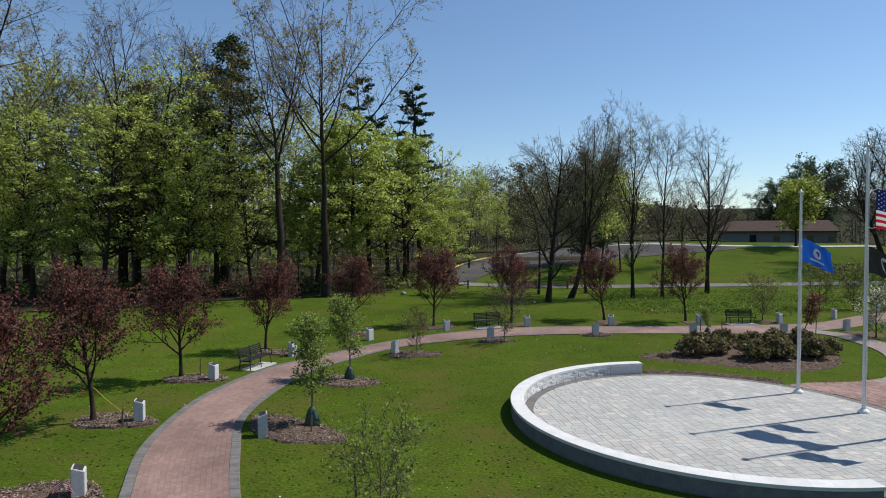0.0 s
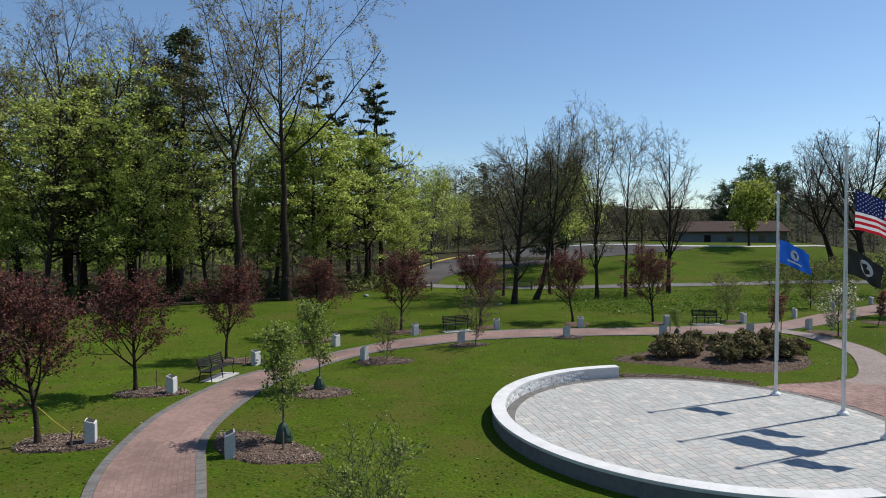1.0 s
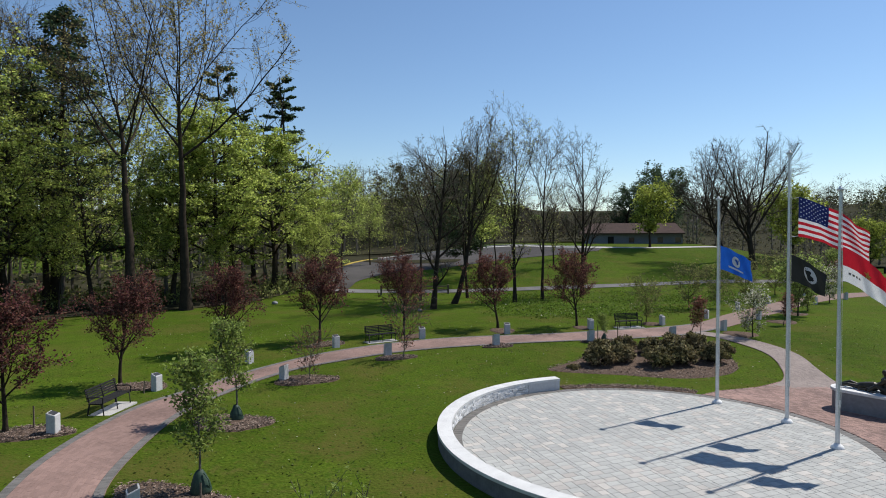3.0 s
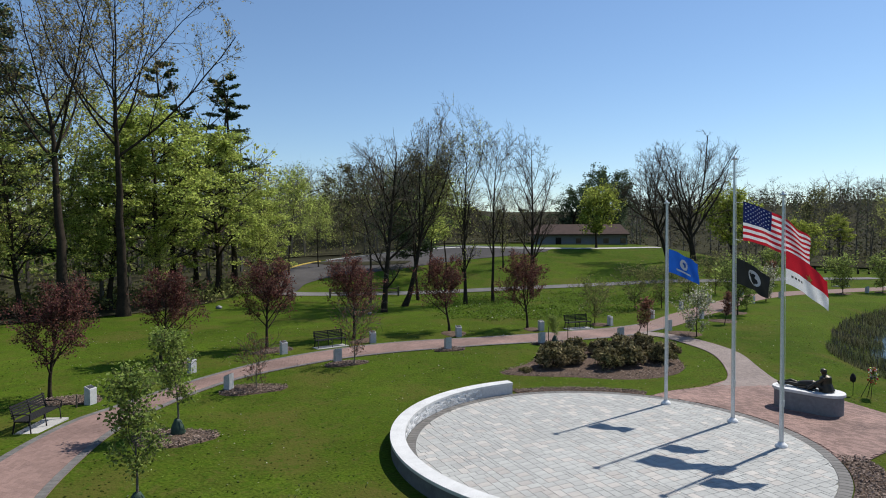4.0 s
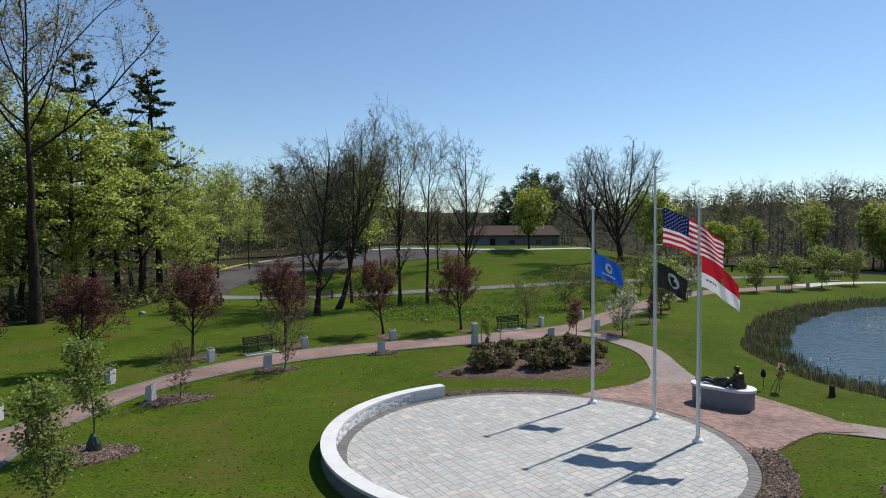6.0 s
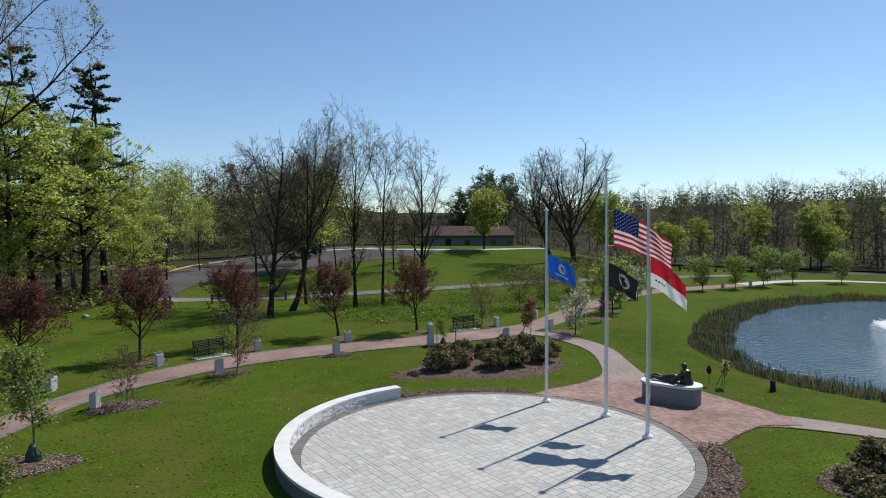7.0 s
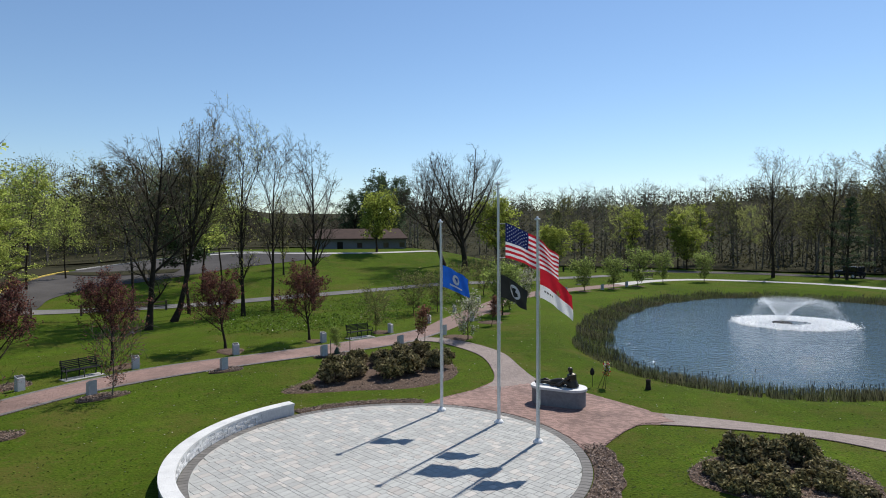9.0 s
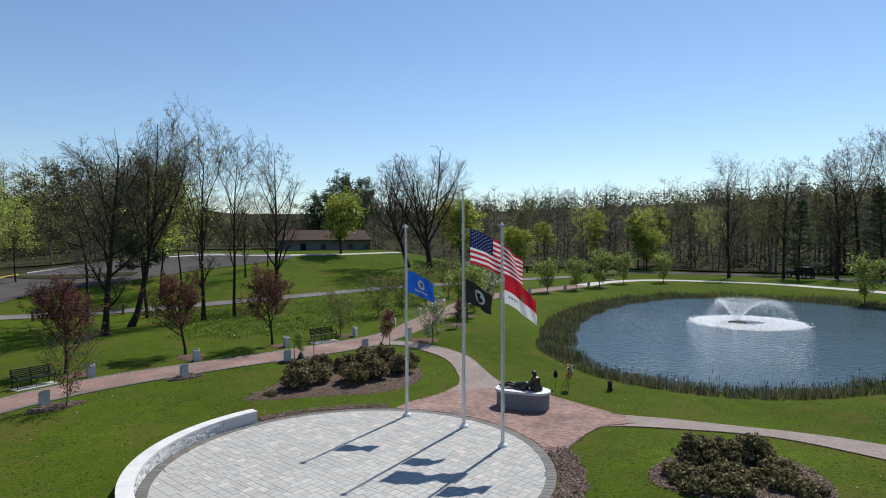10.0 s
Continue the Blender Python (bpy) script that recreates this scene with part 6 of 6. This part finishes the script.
kerb(ROAD_L[4:20], YELLOW, "yellow painted kerb of the driveway")
# added dark strip: stands in for tree shade lying across the asphalt
strip(open_curve([(-5.0, 97.5), (-1.5, 93.5), (3, 90.0), (8.5, 87.6)]), open_curve([(-4.2, 99.5), (0.5, 95.8), (5, 92.6), (9.5, 89.4)]), 24, 3, 0.12, "mulch_bed", LITTER,
      label="dark strip in place of tree shade on the driveway", category="mulch bed")
kerb(ROAD_L[20:40], CONCRETE, "concrete kerb of the parking area")


# ---- building on the hill ----
def building():
    x0, y0, x1, y1 = 32.4, 108.0, 47.2, 102.0
    long = math.hypot(x1 - x0, y1 - y0)
    turn = math.degrees(math.atan2(y1 - y0, x1 - x0))
    root = thing("building", x0, y0, 3.7, turn, "low grey-blue park building with a brown shingle roof", "building")
    deep, high, t = 9.0, 2.7, 0.25
    holes = [(4.2, 5.2, 0.0, 2.1), (7.6, 8.6, 1.0, 2.0), (12.2, 13.2, 1.0, 2.0), (15.0, 16.2, 1.0, 2.0)]
    bm = bmesh.new()
    at = 0.0
    for a, b, lo, hi in holes:
        box(bm, at, 0, -0.6, a, t, high)
        if lo > 0:
            box(bm, a, 0, -0.6, b, t, lo)
        box(bm, a, 0, hi, b, t, high)
        at = b
    box(bm, at, 0, -0.6, long, t, high)
    part("wall", (bm, SIDING), root)
    part("wall", (box(bmesh.new(), 0, t, -0.6, t, deep, high), SIDING), root)
    part("wall", (box(bmesh.new(), long - t, t, -0.6, long, deep, high), SIDING), root)
    part("wall", (box(bmesh.new(), t, deep - t, -0.6, long - t, deep, high), SIDING), root)
    ridge = high + 1.75
    e = 0.6
    v = [(-e, -e, high), (long + e, -e, high), (long + e, deep + e, high), (-e, deep + e, high), (0.8, deep / 2, ridge), (long - 0.8, deep / 2, ridge),
         (-e, -e, high - 0.2), (long + e, -e, high - 0.2), (long + e, deep + e, high - 0.2), (-e, deep + e, high - 0.2)]
    f = [(0, 1, 5, 4), (1, 2, 5), (2, 3, 4, 5), (3, 0, 4), (6, 7, 1, 0), (7, 8, 2, 1), (8, 9, 3, 2), (9, 6, 0, 3), (9, 8, 7, 6)]
    part("roof", mesh_of("roof", v, f, ROOFING), root, "brown shingle roof")
    for i, (a, b, lo, hi) in enumerate(holes):
        if lo > 0:
            w = part("window", (box(bmesh.new(), a + 0.06, 0.10, lo + 0.06, b - 0.06, 0.14, hi - 0.06), DARK_GLASS), root)
            bm = bmesh.new()
            box(bm, a, 0.06, lo, a + 0.06, 0.18, hi), box(bm, b - 0.06, 0.06, lo, b, 0.18, hi)
            box(bm, a + 0.06, 0.06, lo, b - 0.06, 0.18, lo + 0.06), box(bm, a + 0.06, 0.06, hi - 0.06, b - 0.06, 0.18, hi)
            part("frame", (bm, SIDING), w)
        else:
            part("door", (box(bmesh.new(), a, 0.1, -0.02, b, 0.15, hi, 0.01), BLACK_METAL), root, "dark door")


building()


# ---- fountain ----
def fountain():
    rng = np.random.default_rng(90)
    mist = bpy.data.materials.new("spray")
    mist.use_nodes = True
    b = mist.node_tree.nodes["Principled BSDF"]
    b.inputs["Base Color"].default_value, b.inputs["Roughness"].default_value = (0.86, 0.88, 0.9, 1), 0.4
    tr = mist.node_tree.nodes.new("ShaderNodeBsdfTranslucent")
    tr.inputs["Color"].default_value = (0.86, 0.88, 0.9, 1)
    mx = mist.node_tree.nodes.new("ShaderNodeMixShader")
    mist.node_tree.links.new(b.outputs[0], mx.inputs[1])
    mist.node_tree.links.new(tr.outputs[0], mx.inputs[2])
    mist.node_tree.links.new(mx.outputs[0], mist.node_tree.nodes["Material Output"].inputs["Surface"])
    root = thing("fountain", 51.6, 35.2, WATER, 0, "floating pond fountain throwing a wide ring of white spray", "fountain")
    part("float", mesh_of("float", *lathe([(0.0, -0.05), (0.75, -0.04), (0.8, 0.05), (0.72, 0.12), (0.2, 0.14), (0.12, 0.3), (0.0, 0.3)], 24), BLACK_METAL, True), root, "dark floating ring")
    n = 20000
    a, u = np.floor(rng.uniform(0, 36, n)) / 36 * 6.2832 + rng.normal(size=n) * 0.07, rng.uniform(0, 1, n) ** 1.2
    r = 0.2 + u * 2.8 * (1 + 0.03 * rng.normal(size=n))
    z = 0.25 + 5.3 * u * (1 - 0.74 * u) * (1 + 0.03 * rng.normal(size=n)) * 0.95
    drift = np.c_[1.2 * u ** 2, -0.7 * u ** 2, 0 * u]
    c = np.c_[np.cos(a) * r, np.sin(a) * r, z] + rng.normal(size=(n, 3)) * (0.015 + 0.11 * u[:, None]) + drift
    part("water_jet", mesh_of("water_jet", *cards(rng, c, 0.017, 2.2), mist), root, "white jets of water")
    n = 18000
    a, u = rng.uniform(0, 6.2832, n), rng.uniform(0, 1, n)
    r = 2.0 + 1.8 * u ** 0.7 + rng.normal(size=n) * 0.2
    z = 1.75 * (1 - u ** 1.5) + rng.normal(size=n) * 0.12
    c = np.c_[np.cos(a) * r + 1.0, np.sin(a) * r - 0.6, np.maximum(z, 0.02)]
    part("spray", mesh_of("spray", *cards(rng, c, 0.014, 1.8), mist), root, "falling white water drops")
    m = 26000
    a = rng.uniform(0, 6.2832, m)
    r = np.where(rng.uniform(size=m) < 0.6, 3.85 + rng.normal(size=m) * 0.4, rng.uniform(1.4, 4.3, m))
    c = np.c_[np.cos(a) * r + 0.8, np.sin(a) * r - 0.45, 0.012 + rng.exponential(0.03, m)]
    part("foam", mesh_of("foam", *cards(rng, c, 0.11, 1.3, 0.85), mist), root, "ring of white foam")


fountain()


# ---- far side: lane, posts, car, bins ----
strip(open_curve([(78, 84), (88, 74), (95, 66), (97.5, 56), (96, 47), (94, 38), (90, 28)]), open_curve([(82, 87), (92, 77), (99.5, 68), (102.5, 56), (101, 46), (99, 37), (95, 27)]), 50, 3, 0.05,
      "road", ASPHALT, label="grey asphalt lane beyond the pond", category="road")


def car(x, y, turn):
    root = thing("car", x, y, None, turn, "dark open-topped off-road car parked on the lane", "car")
    bm = bmesh.new()
    box(bm, -2.0, -0.85, 0.45, 2.0, 0.85, 1.0, 0.12)
    box(bm, 0.55, -0.8, 0.95, 1.9, 0.8, 1.12, 0.08)
    part("body", (bm, CAR_BLACK), root)
    bm = bmesh.new()
    box(bm, -1.85, -0.78, 1.0, 0.55, 0.78, 1.8, 0.15)
    part("cabin", (bm, CAR_BLACK), root)
    part("windscreen", (box(bmesh.new(), 0.55, -0.7, 1.1, 0.6, 0.7, 1.7, 0.01), DARK_GLASS), root)
    for s in (-1, 1):
        part("window", (box(bmesh.new(), -1.6, s * 0.79 - 0.012, 1.2, 0.35, s * 0.79 + 0.012, 1.68, 0.008), DARK_GLASS), root)
        part("headlight", mesh_of("headlight", *tube([(1.99, s * 0.55, 0.8), (2.03, s * 0.55, 0.8)], [0.11, 0.1], 10), WHITE), root)
        for fx in (-1.3, 1.3):
            w = part("wheel", mesh_of("wheel", *tube([(fx, s * 0.72, 0.38), (fx, s * 0.74, 0.38), (fx, s * 0.95, 0.38), (fx, s * 0.97, 0.38)], [0.3, 0.38, 0.38, 0.3], 18), RUBBER, True), root)
            part("rim", mesh_of("rim", *tube([(fx, s * 0.96, 0.38), (fx, s * 0.985, 0.38), (fx, s * 0.99, 0.38)], [0.21, 0.2, 0.01], 14), ALUMINIUM, True), w)


car(98.5, 55.0, 78)


def bollard(x, y):
    root = thing("bollard", x, y, None, 0, "short dark wooden bollard on the far lawn", "bollard", "row of bollards")
    part("post", (box(bmesh.new(), -0.11, -0.11, -0.1, 0.11, 0.11, 0.85, 0.02), BLACK_METAL), root)


for i in range(14):
    bollard(63 + i * 1.25, 88.5 - i * 0.6)


# ---- laid pieces: plaza slabs, bricks, border stones ----
def plaza_slabs():
    rng = random.Random(8)
    turn = radians(17)
    unit = 0.125
    sizes = ((3, 2), (2, 2), (2, 3), (3, 2), (3, 2), (3, 2), (2, 1), (1, 2), (1, 1))
    kinds = {(s, mat): slab_mesh("slab", s[0] * unit - 0.010, s[1] * unit - 0.010, mat, edge=0.005) for s in set(sizes) for mat in (PAVER, PAVER_TAN)}
    arrays = {k: slab_arrays(m) for k, m in kinds.items()}
    rest = {PAVER: [], PAVER_TAN: []}
    near, n = 0, 100
    taken = np.zeros((n + 4, n + 4), bool)
    for j in range(n):
        for i in range(n):
            if taken[i, j]:
                continue
            order = rng.sample(sizes[:6], 6) + list(sizes[6:])
            s = next(s for s in order if not taken[i:i + s[0], j:j + s[1]].any())
            taken[i:i + s[0], j:j + s[1]] = True
            u0, v0 = (i - n / 2) * unit, (j - n / 2) * unit
            u1, v1 = u0 + s[0] * unit, v0 + s[1] * unit
            reach = [math.hypot(a, b) for a in (u0, u1) for b in (v0, v1)]
            if min(reach) > 5.99:
                continue
            mat = PAVER_TAN if rng.random() < 0.22 else PAVER
            u, v = (u0 + u1) / 2, (v0 + v1) / 2
            x = PLAZA[0] + u * math.cos(turn) - v * math.sin(turn)
            y = PLAZA[1] + u * math.sin(turn) + v * math.cos(turn)
            m = pose(x, y, 0.036 + rng.uniform(-0.001, 0.001), 0, 0, math.degrees(turn))
            if near < 300 and max(reach) < 6.01 and 17.5 < y < 23.6 and x < 11.5:
                part("slab", kinds[s, mat], plaza, at=m)
                near += 1
            else:
                a, f = arrays[s, mat]
                w = np.array([m @ Vector(q) for q in a])
                out = w[:, :2] - PLAZA
                r = np.hypot(out[:, 0], out[:, 1])[:, None]
                w[:, :2] = PLAZA + out * np.minimum(1, 6.02 / r)
                rest[mat].append((w, f))
    for mat, pieces in rest.items():
        tagged(part("slabs", mesh_of("slabs", *joined(pieces), mat), plaza), kind="stuff")
    # border of grey stones set on edge, and cut slabs between
    ring = []
    n = 176
    one = slab_mesh("border_stone", 0.31, 2 * math.pi * 6.16 / n - 0.012, GREY_PAVER)
    a, f = slab_arrays(one)
    for i in range(n):
        t = 2 * math.pi * i / n
        m = pose(PLAZA[0] + 6.185 * math.cos(t), PLAZA[1] + 6.185 * math.sin(t), 0.036, 0, 0, math.degrees(t))
        if math.radians(102) < t < math.radians(286) and i % 2:
            ring.append((np.array([m @ Vector(q) for q in a]), f))
        else:
            part("border_stone", one, plaza, at=m)
    tagged(part("border_stones", mesh_of("border_stones", *joined(ring), GREY_PAVER), plaza), kind="stuff")


def paired_edges(left, right, step):
    """Points of both edges, square to the middle line, one pair each step."""
    a, b = resample(left, 900), resample(right, 900)
    mid = (a + b) / 2
    total = np.cumsum(np.hypot(*np.diff(mid, axis=0).T))[-1]
    mid = resample(mid, int(total / step) + 1)
    way = np.gradient(mid, axis=0)
    way = np.stack([np.convolve(np.pad(way[:, k], 12, "edge"), np.ones(25) / 25, "valid") for k in (0, 1)], 1)
    way /= np.hypot(way[:, 0], way[:, 1])[:, None]
    out = []
    for edge in (resample(left, 7000), resample(right, 7000)):
        found = []
        for c, t in zip(mid, way):
            d = edge - c
            found.append(edge[np.argmin(np.abs(d @ t) + 0.02 * np.hypot(d[:, 0], d[:, 1]))])
        out.append(np.array(found))
    return out


def path_bricks(parent, left, right, length, seed, singles, pale=False, skip=0):
    """Bricks laid along a path in broken bond, grey stones along both edges."""
    rng = np.random.default_rng(seed)
    p, q = paired_edges(left, right, 0.1)
    n = min(int(length / 0.1), len(p) - 2)
    mat = BRICK_PALE if pale else BRICK
    one = slab_mesh("brick", 0.0965, 0.1965, mat, edge=0.0025)
    rim = 0.02 if pale else 0.25
    level_p, level_q = height(p[:, 0], p[:, 1]), height(q[:, 0], q[:, 1])

    def at(i, u):
        xy = p[i] + (q[i] - p[i]) * u[:, None]
        return np.c_[xy, level_p[i] + (level_q[i] - level_p[i]) * u + 0.042]

    def pieces(i, u0, u1, ahead, gap):
        wide = np.hypot(*(q[i] - p[i]).T)
        g = gap / wide
        j = np.minimum(i + ahead, len(p) - 1)
        top = np.stack([at(i, u0 + g), at(i, u1 - g), at(j, u1 - g), at(j, u0 + g)], 1)
        along = (top[:, 2] - top[:, 1]) / (np.linalg.norm(top[:, 2] - top[:, 1], axis=1)[:, None] + 1e-9) * gap
        top[:, 0] += along
        top[:, 1] += along
        top[:, 2] -= along
        top[:, 3] -= along
        top[..., 2] += rng.uniform(-0.0015, 0.0015, (len(top), 1))
        v = np.concatenate([top, top - [0, 0, 0.02]], 1)
        f = np.array([(0, 1, 2, 3), (0, 4, 5, 1), (1, 5, 6, 2), (2, 6, 7, 3), (3, 7, 4, 0)])
        faces = (f[None] + (np.arange(len(v)) * 8)[:, None, None]).reshape(-1, 4)
        return v.reshape(-1, 3), faces

    rows, u0s, u1s, made = [], [], [], 0
    middle = np.hypot(*(q[n // 2] - p[n // 2]))
    column = int((middle - 2 * rim) / 0.1)
    for i in range(skip, n):
        wide = np.hypot(*(q[i] - p[i]))
        a, b = rim / wide, 1 - rim / wide
        for k in range(i % 2, column, 2):
            u0, u1 = a + (b - a) * k / column, a + (b - a) * (k + 1) / column
            if made < singles and p[i][1] > 7.5:
                e = (q[i] - p[i]) / wide
                c = at(np.array([i, i + 2]), np.array([(u0 + u1) / 2] * 2)).mean(0)
                part("brick", one, parent, at=pose(c[0], c[1], c[2] + rng.uniform(-0.001, 0.001), 0, 0, math.degrees(math.atan2(e[1], e[0]))) @ Matrix.Diagonal(((b - a) * wide / column / 0.1, 1, 1, 1)))
                made += 1
            else:
                rows.append(i)
                u0s.append(u0)
                u1s.append(u1)
    tagged(part("bricks", mesh_of("bricks", *pieces(np.array(rows), np.array(u0s), np.array(u1s), 2, 0.0016), mat), parent), kind="stuff")
    if not pale:
        i = np.arange(n)
        wide = np.hypot(*(q[i] - p[i]).T)
        stones = [pieces(i, 0.012 / wide, 0.245 / wide, 1, 0.002), pieces(i, 1 - 0.245 / wide, 1 - 0.012 / wide, 1, 0.002)]
        tagged(part("border_stones", mesh_of("border_stones", *joined(stones), GREY_PAVER), parent), kind="stuff")


def court_bricks():
    one = slab_mesh("brick", 0.196, 0.0975, BRICK_COURT, edge=0.0025)
    a, f = slab_arrays(one)
    gx, gy = np.meshgrid(np.arange(-9, 9, 0.2), np.arange(-9, 9, 0.1))
    gx = gx + 0.1 * (np.arange(gx.shape[0]) % 2)[:, None]
    t = radians(-58)
    x = 17 + gx * math.cos(t) - gy * math.sin(t)
    y = 23 + gx * math.sin(t) + gy * math.cos(t)
    keep = signed_distance(x, y, RED_RING) < 0.0
    x, y = x[keep], y[keep]
    rot = np.array([[math.cos(t), math.sin(t), 0], [-math.sin(t), math.cos(t), 0], [0, 0, 1]])
    v = (a @ rot)[None] + np.stack([x, y, np.full(len(x), 0.044)], 1)[:, None]
    faces = (f[None] + (np.arange(len(x)) * len(a))[:, None, None]).reshape(-1, 4)
    v = v.reshape(-1, 3)
    out = np.flatnonzero(signed_distance(v[:, 0], v[:, 1], RED_RING) > -0.005)
    fine = resample(np.vstack([RED_RING, RED_RING[:1]]), 4000)
    centre = fine.mean(0)
    for k in out:
        near = fine[np.argmin(np.hypot(fine[:, 0] - v[k, 0], fine[:, 1] - v[k, 1]))]
        v[k, :2] = near + (centre - near) * 0.001
    tagged(part("bricks", mesh_of("bricks", v, faces, BRICK_COURT), red_court), kind="stuff")


plaza_slabs()
path_bricks(main_path, PATH_OUT, PATH_IN, 75, 16, 300)
path_bricks(branch_path, BRANCH_L, BRANCH_R, 30, 17, 0, True)
path_bricks(south_path, SOUTH_L, SOUTH_R, 30, 18, 0, True, 21)
court_bricks()
